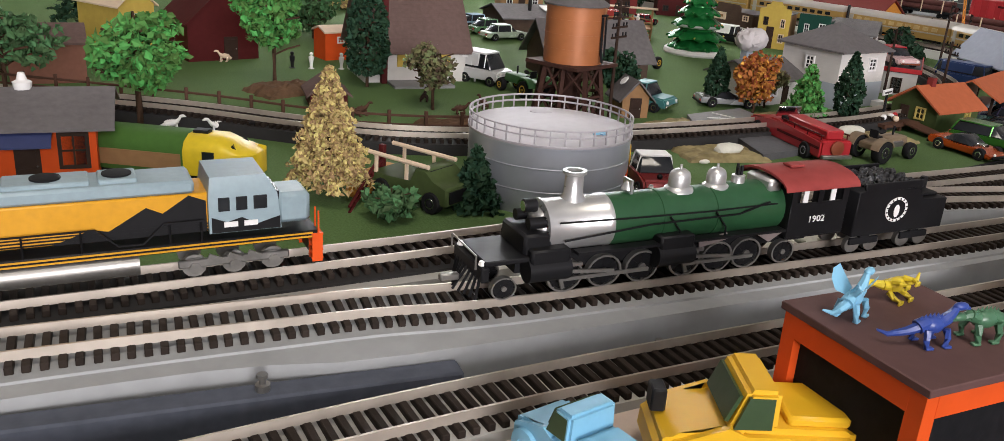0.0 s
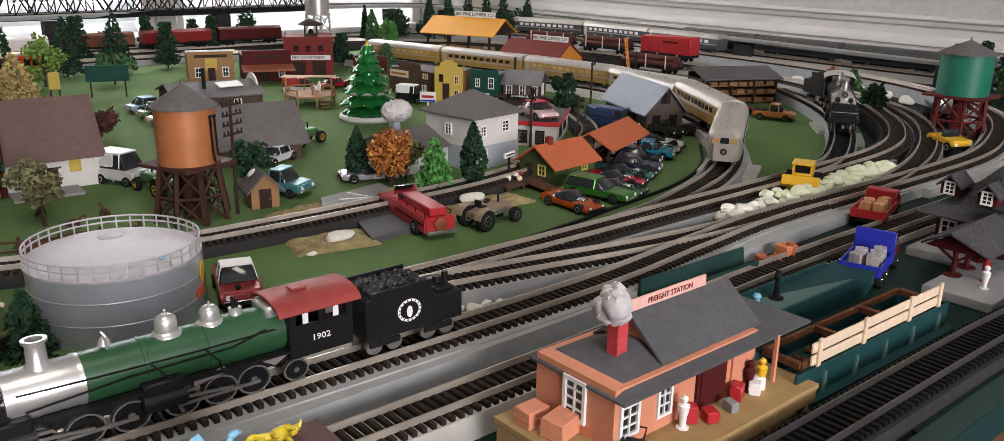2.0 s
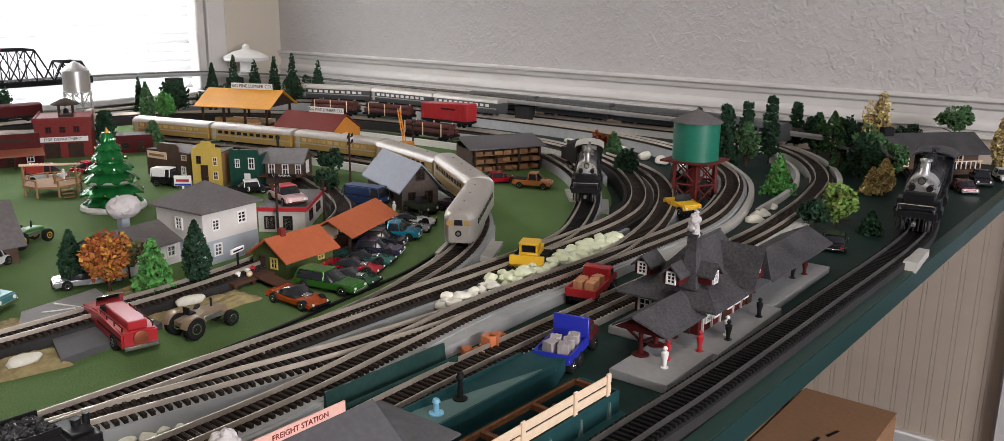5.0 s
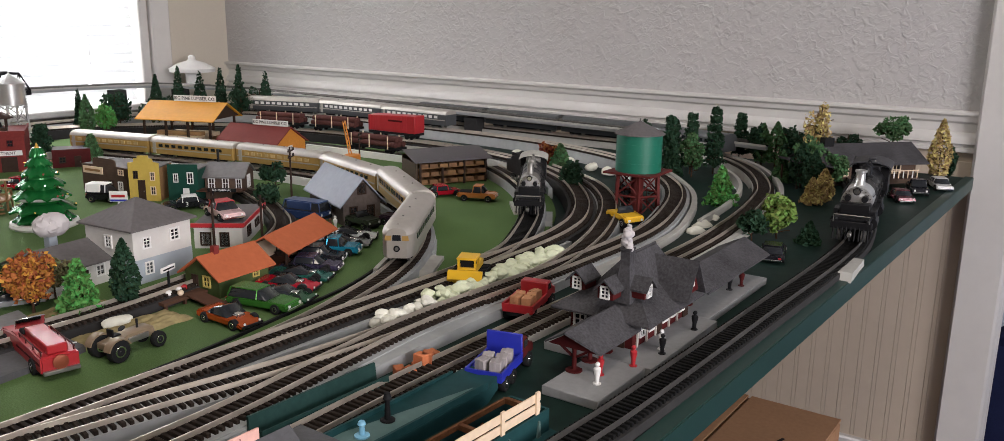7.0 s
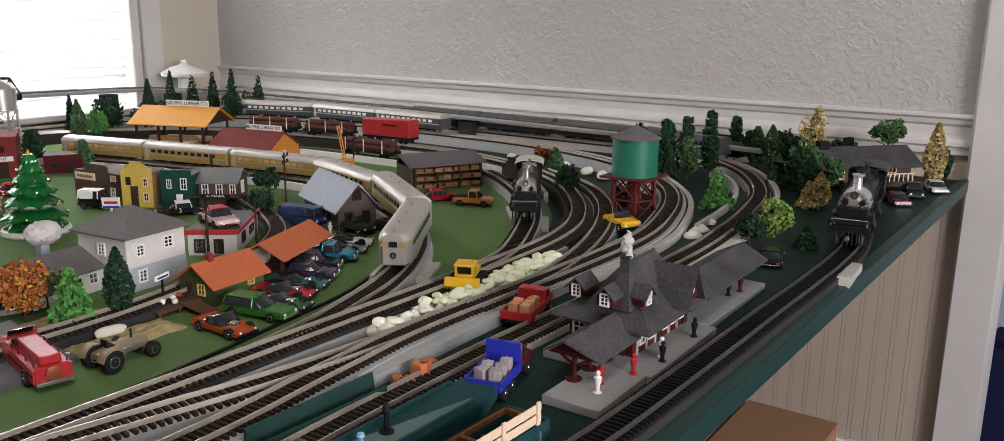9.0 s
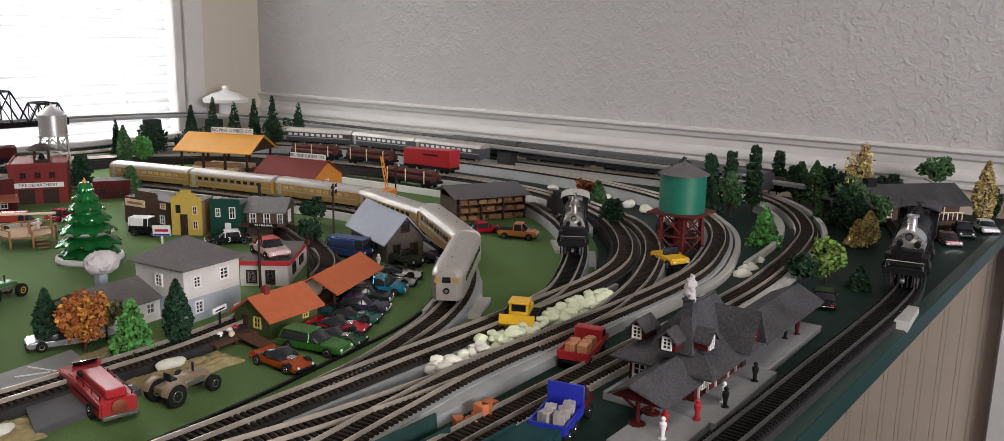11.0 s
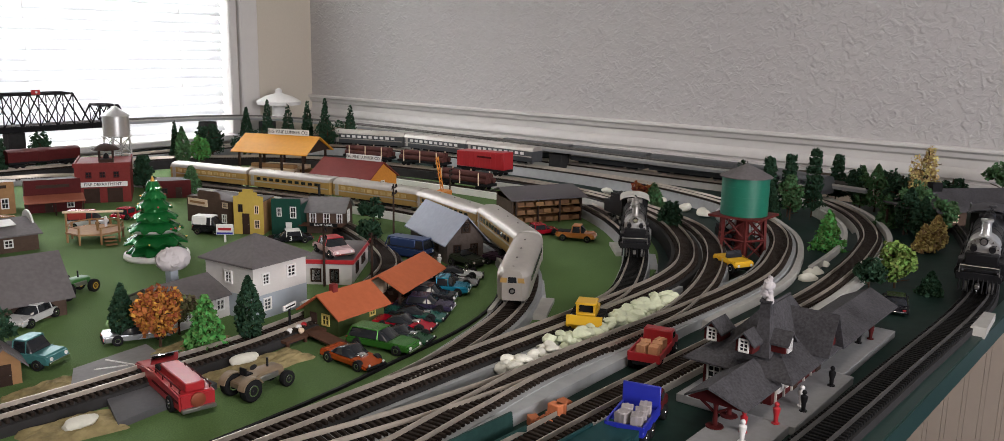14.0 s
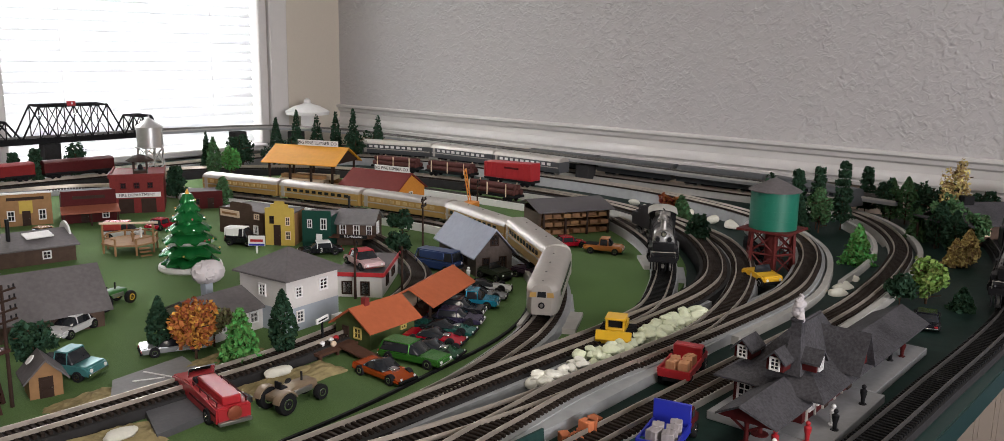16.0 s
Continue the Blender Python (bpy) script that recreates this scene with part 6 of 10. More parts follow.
# false-front row
def false_front(label, x, y, w, d, h, hb, wall, trim_steps, side_wall, wins, doors, roof=None, rz=-55, name="storefront", size=1.0):
    t = thing(name, label, "storefront", x, y, 0, rz, group="town storefronts")
    b = bmesh.new()
    box(b, (0, d / 2, hb / 2), (w * 0.98, d, hb))
    part("wall_shell", b, side_wall, t, smooth=False)
    b = bmesh.new()
    pts = [(-w / 2, 0), (w / 2, 0)] + [(w / 2 * f, h * g) for f, g in trim_steps] + [(-w / 2 * f, h * g) for f, g in trim_steps[::-1]]
    prism(b, pts, -0.0016, 0.0)
    part("facade", b, wall, t, smooth=False)
    b = bmesh.new()
    box(b, (0, d / 2 + 0.001, hb + 0.0008), (w, d, 0.0016))
    part("roof", b, roof or ROOFGREY, t)
    for u, z, ww, hh, fr in wins:
        add_window(t, pose(u, -0.0017, z), ww, hh, fr)
    for u, ww, hh, c in doors:
        add_door(t, pose(u, -0.0017, 0), ww, hh, c)
    t.scale = t.scale * size
    return t


false_front("mustard yellow storefront with a stepped top and arched dark door", 0.8625, 0.806, 0.046, 0.05, 0.069, 0.05, YELLOWF, ((1, 0.84), (0.62, 0.86), (0.6, 0.93), (0.36, 0.94), (0.34, 1.0)), TAN, ((0.013, 0.016, 0.007, 0.012, CREAM), (0.013, 0.038, 0.006, 0.012, CREAM), (-0.012, 0.04, 0.006, 0.011, DKBROWN)), ((-0.004, 0.011, 0.032, DKBROWN),), size=0.8)
false_front("dark green storefront with white windows", 0.889, 0.768, 0.044, 0.05, 0.055, 0.046, GREENF, ((1, 0.98), (0.96, 1.0)), GREENF, ((0.011, 0.035, 0.008, 0.016, WHITE), (-0.01, 0.035, 0.006, 0.012, WHITE)), ((0.004, 0.009, 0.02, WHITE),), size=0.82)
ms = house("marshal_office", "dark brown marshal's office with a grey tin roof and white windows", 0.9455, 0.755, -55, 0.046, 0.045, 0.029, 0.042, WALLBROWN, lined(mat("tin_roof", (0.2, 0.19, 0.19), 0.45, 0.4, vary=0.2, grain=160), 120, 'X', 0.0005), 'x', 0.003, ((0, -0.015, 0.019, 0.007, 0.013), (0, 0.002, 0.019, 0.007, 0.013), (1, 0.0, 0.019, 0.01, 0.014), (0, 0.018, 0.019, 0.006, 0.012)), (), category="office")
b = bmesh.new()
prism(b, [(-0.027, 0.013), (0.027, 0.013), (0.027, 0.0142), (-0.027, 0.0142)], -0.044, -0.026)
part("porch_roof", b, BROWN, ms)
sign(ms, pose(0.004, -0.0445, 0.0155), 0.034, 0.0042, "U.S. MARSHAL", BLACK, WHITE, 0.0036)
b = bmesh.new()
cyl(b, (-0.014, 0.004, 0.04), (-0.014, 0.004, 0.057), 0.0017, seg=8)
part("stove_pipe", b, BLACK, ms)
bs = false_front("dark brown storefront with a pale painted sign and round arch", 0.862, 0.888, 0.082, 0.05, 0.043, 0.032, WALLBROWN, ((1, 0.78), (0.5, 0.8), (0.48, 0.95), (0.4, 1.0)), WALLBROWN, ((0.03, 0.028, 0.008, 0.006, CREAM), (0.028, 0.011, 0.007, 0.01, WHITE)), ((0.012, 0.008, 0.017, DKBROWN),), rz=-82)
b = bmesh.new()
box(b, (-0.02, -0.0022, 0.027), (0.036, 0.001, 0.009), bev=0.0002)
part("sign_board", b, CREAM, bs)
b = bmesh.new()
box(b, (-0.02, -0.0029, 0.027), (0.028, 0.0003, 0.003))
part("lettering_bar", b, TAN, bs)
ex = thing("roadside_sign", "white sign on a post with red and blue bars", "sign", 0.818, 0.79, 0, -50)
b = bmesh.new()
box(b, (0, 0, 0.015), (0.02, 0.0014, 0.0125), bev=0.0002)
box(b, (0, 0, 0.0045), (0.002, 0.002, 0.009))
part("board", b, WHITE, ex)
for z, h, mt in ((0.0155, 0.003, RED), (0.0105, 0.0022, BLUE)):
    b = bmesh.new()
    box(b, (0, -0.0009, z), (0.015 if mt is RED else 0.0185, 0.0003, h))
    part("coloured_bar", b, mt, ex)

# back row: hotel, red store, fire house
ht = false_front("tan hotel front with a white parapet cap", 0.697, 1.14, 0.062, 0.06, 0.043, 0.036, TAN, ((1, 1.0),), TAN, ((-0.018, 0.014, 0.008, 0.013, WHITE), (0.019, 0.014, 0.008, 0.013, WHITE)), ((0, 0.01, 0.02, DKBROWN),), rz=-18)
b = bmesh.new()
box(b, (0, -0.0005, 0.0438), (0.066, 0.004, 0.002))
part("parapet_cap", b, WHITE, ht)
b = bmesh.new()
box(b, (0, -0.0019, 0.0365), (0.044, 0.0003, 0.004))
part("lettering_bar", b, DKBROWN, ht)
b = bmesh.new()
box(b, (0, -0.0019, 0.025), (0.016, 0.0004, 0.017))
part("painted_panel", b, YELLOWF, ht)
rs = false_front("maroon store with a sloping porch roof", 0.765, 1.105, 0.068, 0.06, 0.044, 0.036, DARKRED, ((1, 1.0),), DARKRED, ((0.02, 0.011, 0.008, 0.011, WHITE),), ((-0.006, 0.01, 0.017, DKBROWN),), rz=-20)
b = bmesh.new()
rings(b, [[(x, -0.0018, 0.024), (x, -0.03, 0.0185), (x, -0.03, 0.0172), (x, -0.0018, 0.0226)] for x in (-0.036, 0.036)])
part("porch_roof", b, mat("porch_red", (0.3, 0.1, 0.06), 0.6), rs)
for x in (-0.033, 0.0, 0.033):
    b = bmesh.new()
    box(b, (x, -0.028, 0.009), (0.0018, 0.0018, 0.018))
    part("post", b, DKBROWN, rs)
b = bmesh.new()
box(b, (0, -0.0019, 0.035), (0.04, 0.0004, 0.0042))
part("lettering_bar", b, DKBROWN, rs)
fd = thing("fire_house", "dark red fire department building with a bell cupola", "fire house", 0.858, 1.15, 0, -30)
b = bmesh.new()
rings(b, [[(x * 0.036, -0.03 + y * 0.1, z) for x, y in ((-1, 0), (1, 0), (1, 1), (-1, 1))] for z in (0, 0.053)])
part("wall_shell", b, BRICKRED, fd)
b = bmesh.new()
box(b, (0, 0.02, 0.0505), (0.068, 0.096, 0.002))
part("roof", b, ROOFGREY, fd)
for c, s in (((0, -0.0302, 0.054), (0.075, 0.003, 0.006)), ((-0.0362, 0.02, 0.0535), (0.002, 0.1, 0.005)), ((0.0362, 0.02, 0.0535), (0.002, 0.1, 0.005))):
    b = bmesh.new()
    box(b, c, s)
    part("parapet", b, BRICKRED, fd)
sign(fd, pose(0, -0.0314, 0.0265), 0.064, 0.0068, "FIRE DEPARTMENT", WHITE, BLACK, 0.0058)
for u in (-0.018, 0.0, 0.018):
    add_window(fd, pose(u, -0.0301, 0.04), 0.007, 0.008, DARKRED, (2, 2))
for u in (-0.015, 0.015):
    b = bmesh.new()
    box(b, (u, -0.0306, 0.0105), (0.02, 0.001, 0.021))
    part("engine_door", b, DKBROWN, fd)
cu = new("cupola")
cu.parent = fd
cu.matrix_basis = scaled(pose(0.004, 0.01, 0.0515))
b = bmesh.new()
box(b, (0, 0, 0.003), (0.02, 0.02, 0.006))
lathe(b, [(0.02, 0.0195), (0.018, 0.0215), (0.007, 0.0275), (0.0008, 0.029)], 8)
part("cupola_roof", b, DKBROWN, cu)
for x in (-0.009, 0.009):
    for y in (-0.009, 0.009):
        b = bmesh.new()
        box(b, (x, y, 0.012), (0.0022, 0.0022, 0.016))
        part("cupola_post", b, DKBROWN, cu)
b = bmesh.new()
lathe(b, [(0.0052, 0.007), (0.004, 0.0085), (0.003, 0.013), (0.0008, 0.0145)], 10)
part("bell", b, BLACK, cu)
false_front("low dark red shop beside the fire house", 0.93, 1.09, 0.05, 0.05, 0.026, 0.022, DARKRED, ((1, 1.0),), DARKRED, ((-0.012, 0.011, 0.008, 0.008, DKBROWN),), ((0.008, 0.009, 0.016, DKBROWN),), rz=-30)

# bandstand
bd = thing("bandstand", "weathered wooden bandstand platform with railings and a beam", "bandstand", 0.722, 0.905, 0, -15)
b = bmesh.new()
lathe(b, [(0.032, 0.011), (0.032, 0.013)], 8)
part("floor", b, TAN, bd)
for k in range(8):
    a = k * math.pi / 4
    b = bmesh.new()
    cyl(b, (0.03 * math.cos(a), 0.03 * math.sin(a), 0), (0.03 * math.cos(a), 0.03 * math.sin(a), 0.02 if k not in (4, 7) else 0.036), 0.0013, seg=6)
    part("post", b, TAN, bd)
    a2 = a + math.pi / 4
    if k != 5:
        b = bmesh.new()
        tube(b, [(0.03 * math.cos(a), 0.03 * math.sin(a), 0.0195), (0.03 * math.cos(a2), 0.03 * math.sin(a2), 0.0195)], 0.0009, 5)
        part("railing", b, TAN, bd)
b = bmesh.new()
tube(b, [(-0.033, 0, 0.036), (0.026, -0.026, 0.036)], 0.0014, 6)
part("beam", b, CREAM, bd)
b = bmesh.new()
for k in range(3):
    box(b, (0.008, -0.034 - 0.004 * k, 0.009 - 0.0035 * k), (0.012, 0.004, 0.0012))
part("steps", b, TAN, bd)

# barns, sheds and houses of the town's edge
house("barn", "long weathered barn with a plain grey roof", 0.528, 0.688, -8, 0.095, 0.062, 0.022, 0.05, WALLBROWN, ROOFGREY, 'x', 0.006, (), ((0, 0.012, 0.014, 0.016),), category="barn")
gr = house("store_shed", "low grey-roofed shed with an arched parapet and stove pipe", 0.615, 0.955, -8, 0.1, 0.085, 0.02, 0.031, WALLBROWN, ROOFGREY, 'x', 0.004, ((0, 0.02, 0.01, 0.008, 0.008),), (), category="shed")
b = bmesh.new()
cyl(b, (-0.012, -0.02, 0.022), (-0.012, -0.02, 0.05), 0.0022, seg=10)
part("stove_pipe", b, BLACK, gr)
b = bmesh.new()
prism(b, [(0.022 * math.cos(a), 0.02 + 0.018 * math.sin(a)) for a in np.linspace(0, math.pi, 12)], -0.001, 0.001)
part("arched_parapet", b, WHITE, gr, "white arched parapet", at=pose(0.0515, 0, 0, 0, 0, 90))
# thin white slab on the front roof slope
b = bmesh.new()
box(b, (0.018, -0.018, 0.0285), (0.03, 0.016, 0.0016), rx=14, rz=8, bev=0.0005)
part("snow_patch", b, WHITE, gr, "white patch on the roof")
wl = house("cottage", "white cottage with a brown shingle roof and yellow shutters", 0.357, 0.705, -4, 0.086, 0.062, 0.031, 0.069, WALLWHITE, ROOFBROWN, 'x', 0.005, (), ((0, 0.008, 0.008, 0.018),))
for u in (-0.012, 0.025):
    add_window(wl, pose(u, -0.0311, 0.0185), 0.0075, 0.01, YELLOWF, (1, 1), pane=YELLOWF)
b = bmesh.new()
box(b, (-0.028, -0.034, 0.04), (0.005, 0.005, 0.08), bev=0.0004)
part("chimney", b, DARKRED, wl)
b = bmesh.new()
box(b, (0.0, -0.045, 0.001), (0.05, 0.026, 0.002))
part("doorstep_slab", b, PAVE, wl)
b = bmesh.new()
box(b, (0.046, -0.022, 0.021), (0.014, 0.022, 0.0014), ry=10)
for y in (-0.032, -0.012):
    box(b, (0.052, y, 0.01), (0.0014, 0.0014, 0.02))
part("side_porch", b, WHITE, wl)
house("red_barn", "dark red barn with a pale edged roof", 0.215, 0.815, 12, 0.062, 0.06, 0.034, 0.062, DARKRED, DARKRED, 'y', 0.003, (), ((0, 0.006, 0.012, 0.02),), category="barn")
house("orange_shed", "small bright orange shed with a cream roof", 0.32, 0.79, 10, 0.03, 0.024, 0.026, 0.03, ORANGE, CREAM, 'x', 0.0015, ((0, 0.0, 0.018, 0.006, 0.005),), (), category="shed")
house("yellow_house", "narrow yellow house with a cream roof", 0.142, 0.86, 30, 0.035, 0.06, 0.042, 0.056, YELLOWF, CREAM, 'y', 0.003, ((0, 0.0, 0.028, 0.009, 0.009),), ())
house("dog_kennel", "low dark red hutch with a brown roof", 0.262, 0.612, -8, 0.026, 0.03, 0.011, 0.02, DARKRED, ROOFBROWN, 'y', 0.003, (), (), category="hutch")
tw = house("tool_shed", "small brown wooden shed with a white roof patch", 0.473, 0.536, -12, 0.021, 0.022, 0.0175, 0.0285, TAN, ROOFGREY, 'y', 0.004, (), ((0, 0.0, 0.009, 0.015),), category="shed")
b = bmesh.new()
lathe(b, [(0.0042, 0), (0.0036, 0.0006)], 7, m=pose(-0.0075, -0.003, 0.0265, 0, -45))
part("roof_patch", b, WHITE, tw)
house("brown_shed", "plain brown shed among the trees", 0.085, 0.73, 0, 0.05, 0.05, 0.03, 0.04, mat("plain_brick", (0.22, 0.1, 0.07), 0.7), ROOFBROWN, 'x', 0.002, (), (), category="shed")
dp = house("orange_depot", "orange depot with grey roof, green door and dark window frames", 0.071, 0.478, -6, 0.072, 0.05, 0.036, 0.0455, ORANGE, ROOFGREY, 'x', 0.009, ((1, 0.002, 0.021, 0.01, 0.018), (0, 0.026, 0.02, 0.012, 0.016)), ((0, 0.006, 0.011, 0.027),), category="depot", frame=DKBROWN)
b = bmesh.new()
rings(b, [[(x, -0.026, 0.034), (x, -0.04, 0.026), (x, -0.04, 0.0252), (x, -0.026, 0.0328)] for x in (-0.006, 0.018)])
part("door_awning", b, NAVY, dp)
b = bmesh.new()
lathe(b, [(0.004, 0.0), (0.0045, 0.0035), (0.0025, 0.0045), (0.0015, 0.008)], 10, (0.004, 0, 0.0445))
part("roof_vent", b, WHITE, dp)

# lumber company
WOODTAN = mat("rough_sawn_wood", (0.24, 0.13, 0.07), 0.7, vary=0.3, grain=300, bump=0.4, per_object=0.3)
lu = thing("lumber_shed", "open lumber shed with a golden yellow roof on posts", "lumber shed", 1.162, 1.135, 0, -68)
gable_roof(lu, 0.135, 0.085, 0.05, 0.074, 0.004, ROOFYELLOW, 'x', label="golden yellow roof")
for x in (-0.06, -0.02, 0.02, 0.06):
    for y in (-0.038, 0.038):
        b = bmesh.new()
        box(b, (x, y, 0.025), (0.0032, 0.0032, 0.05))
        part("post", b, DKBROWN, lu)
for x in (-0.066, 0.066):
    b = bmesh.new()
    rings(b, [[(xx, -0.042, 0.049), (xx, 0.042, 0.049), (xx, 0, 0.071)] for xx in (x - 0.0008, x + 0.0008)])
    part("gable_end", b, DKBROWN, lu)
rr = random.Random(8)
for k in range(16):
    b = bmesh.new()
    box(b, (rr.uniform(-0.02, 0.02), -0.028 + 0.014 * (k % 5), 0.004 + 0.007 * (k // 5)), (0.08, 0.012, 0.006), rz=rr.uniform(-3, 3))
    part("plank", b, CREAM if k % 3 else TAN, lu)
sign(lu, pose(0.012, -0.0, 0.0785), 0.078, 0.0098, "BIG PINE LUMBER CO.", WHITE, BLACK, 0.0078)
lb = house("lumber_office", "orange lumber office with a maroon roof", 1.157, 0.95, -78, 0.108, 0.078, 0.027, 0.051, mat("lumber_orange", (0.55, 0.22, 0.04), 0.6), ROOFRED, 'x', 0.004, ((1, 0.0, 0.017, 0.008, 0.009),), ((1, -0.018, 0.008, 0.015),), category="office")
sign(lb, pose(0.022, -0.004, 0.0555), 0.066, 0.0085, "BIG PINE LUMBER CO.", WHITE, BLACK, 0.0066)
ly = thing("lumber_rack", "brown lean-to lumber rack stacked with planks under a grey tin roof", "lumber rack", 1.19, 0.612, 0, -28)
ly.scale = ly.scale * 0.88
b = bmesh.new()
box(b, (0, 0.03, 0.02), (0.115, 0.004, 0.04))
box(b, (0.057, 0.0, 0.017), (0.003, 0.06, 0.034))
box(b, (-0.057, 0.0, 0.017), (0.003, 0.06, 0.034))
part("wall_shell", b, WALLBROWN, ly)
b = bmesh.new()
rings(b, [[(x, -0.04, 0.0375), (x, 0.012, 0.05), (x, 0.042, 0.041), (x, 0.042, 0.0395), (x, 0.012, 0.0485), (x, -0.04, 0.036)] for x in (-0.064, 0.064)])
part("roof", b, lined(mat("rack_roof", (0.1, 0.09, 0.095), 0.5, 0.3, vary=0.2), 90, 'X', 0.0005), ly)
for lev in range(3):
    b = bmesh.new()
    box(b, (0, -0.005, 0.002 + 0.012 * lev), (0.112, 0.055, 0.0015))
    part("shelf", b, TAN, ly)
    for k in range(7):
        b = bmesh.new()
        box(b, (-0.047 + 0.0155 * k, -0.012 + rr.uniform(-0.004, 0.004), 0.006 + 0.012 * lev), (0.0125, 0.045, 0.0055), rz=rr.uniform(-4, 4))
        part("plank", b, WOODTAN if (k + lev) % 4 else TAN, ly)
for x in (-0.054, -0.018, 0.018, 0.054):
    b = bmesh.new()
    box(b, (x, -0.036, 0.0185), (0.0028, 0.0028, 0.037))
    part("post", b, DKBROWN, ly)

# dark house by the corner of the table
rb = thing("ranch_house", "low dark house with a black roof, porch railing and carport", "house", 1.535, 0.155, YARD, -42)
block(rb, 0.14, 0.06, 0.036, WALLBROWN)
gable_roof(rb, 0.14, 0.06, 0.036, 0.053, 0.012, SLATE, 'x')
for u in (-0.04, 0.0, 0.04):
    add_window(rb, face(0, 0.14, 0.06, u, 0.02), 0.012, 0.013, CREAM, (2, 2))
b = bmesh.new()
box(b, (0.02, -0.048, 0.014), (0.06, 0.03, 0.0016))
part("porch_floor", b, DKBROWN, rb)
for k in range(9):
    b = bmesh.new()
    box(b, (-0.008 + 0.007 * k, -0.0625, 0.019), (0.0011, 0.0011, 0.01))
    part("baluster", b, WHITE if k % 2 else CREAM, rb)
b = bmesh.new()
box(b, (0.02, -0.0625, 0.0243), (0.06, 0.0016, 0.0012))
part("porch_rail", b, CREAM, rb)
b = bmesh.new()
box(b, (-0.05, 0.0, 0.055), (0.014, 0.012, 0.012))
part("chimney", b, BLACK_DULL, rb)
b = bmesh.new()
box(b, (-0.085, -0.02, 0.031), (0.07, 0.05, 0.0018), ry=8)
part("carport_roof", b, SLATE, rb)
for x, y in ((-0.115, -0.04), (-0.115, 0.0)):
    b = bmesh.new()
    box(b, (x, y, 0.013), (0.0022, 0.0022, 0.026))
    part("carport_post", b, DKBROWN, rb)


# ---- tanks and towers ----
tk = thing("oil_tank", "round silver oil storage tank with a white railing round its top", "storage tank", 0.319, 0.389, 0, 0)
R, Hh = 0.0425, 0.0355
b = bmesh.new()
lathe(b, [(R, 0), (R, 0.0118), (R + 0.00025, 0.012), (R + 0.00025, 0.0124), (R, 0.0126), (R, 0.0236), (R + 0.00025, 0.0238), (R + 0.00025, 0.0242), (R, 0.0244), (R, Hh)], 72)
part("shell", b, TANKSILVER, tk)
b = bmesh.new()
lathe(b, [(R + 0.0008, Hh - 0.0006), (R + 0.0008, Hh + 0.0006), (R * 0.9, Hh + 0.0014), (R * 0.45, Hh + 0.0036), (0.001, Hh + 0.0048)], 56)
part("lid", b, TANKTOP, tk, "pale slightly domed lid")
b = bmesh.new()
lathe(b, [(0.0062, 0), (0.0062, 0.002), (0.005, 0.0024)], 18, (0.004, 0.018, Hh + 0.002))
part("hatch", b, TANKTOP, tk)
for k in range(36):
    a = k * math.pi / 18
    b = bmesh.new()
    box(b, (R * math.cos(a), R * math.sin(a), Hh + 0.0042), (0.0007, 0.0007, 0.0075), rz=math.degrees(a))
    part("railing_post", b, TANKTOP, tk)
for z in (Hh + 0.0048, Hh + 0.008):
    b = bmesh.new()
    tube(b, [(R * math.cos(a), R * math.sin(a), z) for a in np.linspace(0, 2 * math.pi, 73)], 0.00055, 5)
    part("railing", b, TANKTOP, tk)
b = bmesh.new()
lathe(b, [(0.0004, 0), (0.0058, 0), (0.0058, 0.0004)], 14, m=pose((R + 0.0001) * math.cos(-0.55), (R + 0.0001) * math.sin(-0.55), 0.024, 0, 90, math.degrees(-0.55)))
part("yellow_mark", b, YELLOW, tk, "yellow round mark")
for k in range(4):
    a = -0.78 + k * 0.1
    b = bmesh.new()
    box(b, ((R + 0.0001) * math.cos(a), (R + 0.0001) * math.sin(a), 0.0145), (0.0004, 0.0026, 0.0045), rz=math.degrees(a))
    part("lettering_bar", b, ORANGE, tk)
b = bmesh.new()
for s in (-1, 1):
    tube(b, [((R + 0.002) * math.cos(-0.1), (R + 0.002) * math.sin(-0.1) + s * 0.002, 0), ((R + 0.001) * math.cos(-0.1), (R + 0.001) * math.sin(-0.1) + s * 0.002, Hh)], 0.0005, 5)
for k in range(9):
    box(b, (R + 0.0016, -0.0042, 0.003 + 0.0038 * k), (0.0006, 0.004, 0.0005))
part("ladder", b, STEEL, tk)
mo = thing("blue_bird_toy", "tiny blue and white figure lying on the tank lid", "toy", 0.332, 0.362, Hh + 0.001, 15)
b = bmesh.new()
bmesh.ops.create_icosphere(b, subdivisions=2, radius=0.002, matrix=pose(0, 0, 0.0014) @ Matrix.Diagonal((2.4, 0.8, 0.6, 1)))
box(b, (0, 0, 0.0016), (0.002, 0.007, 0.0006))
part("toy_body", b, LTBLUE, mo)


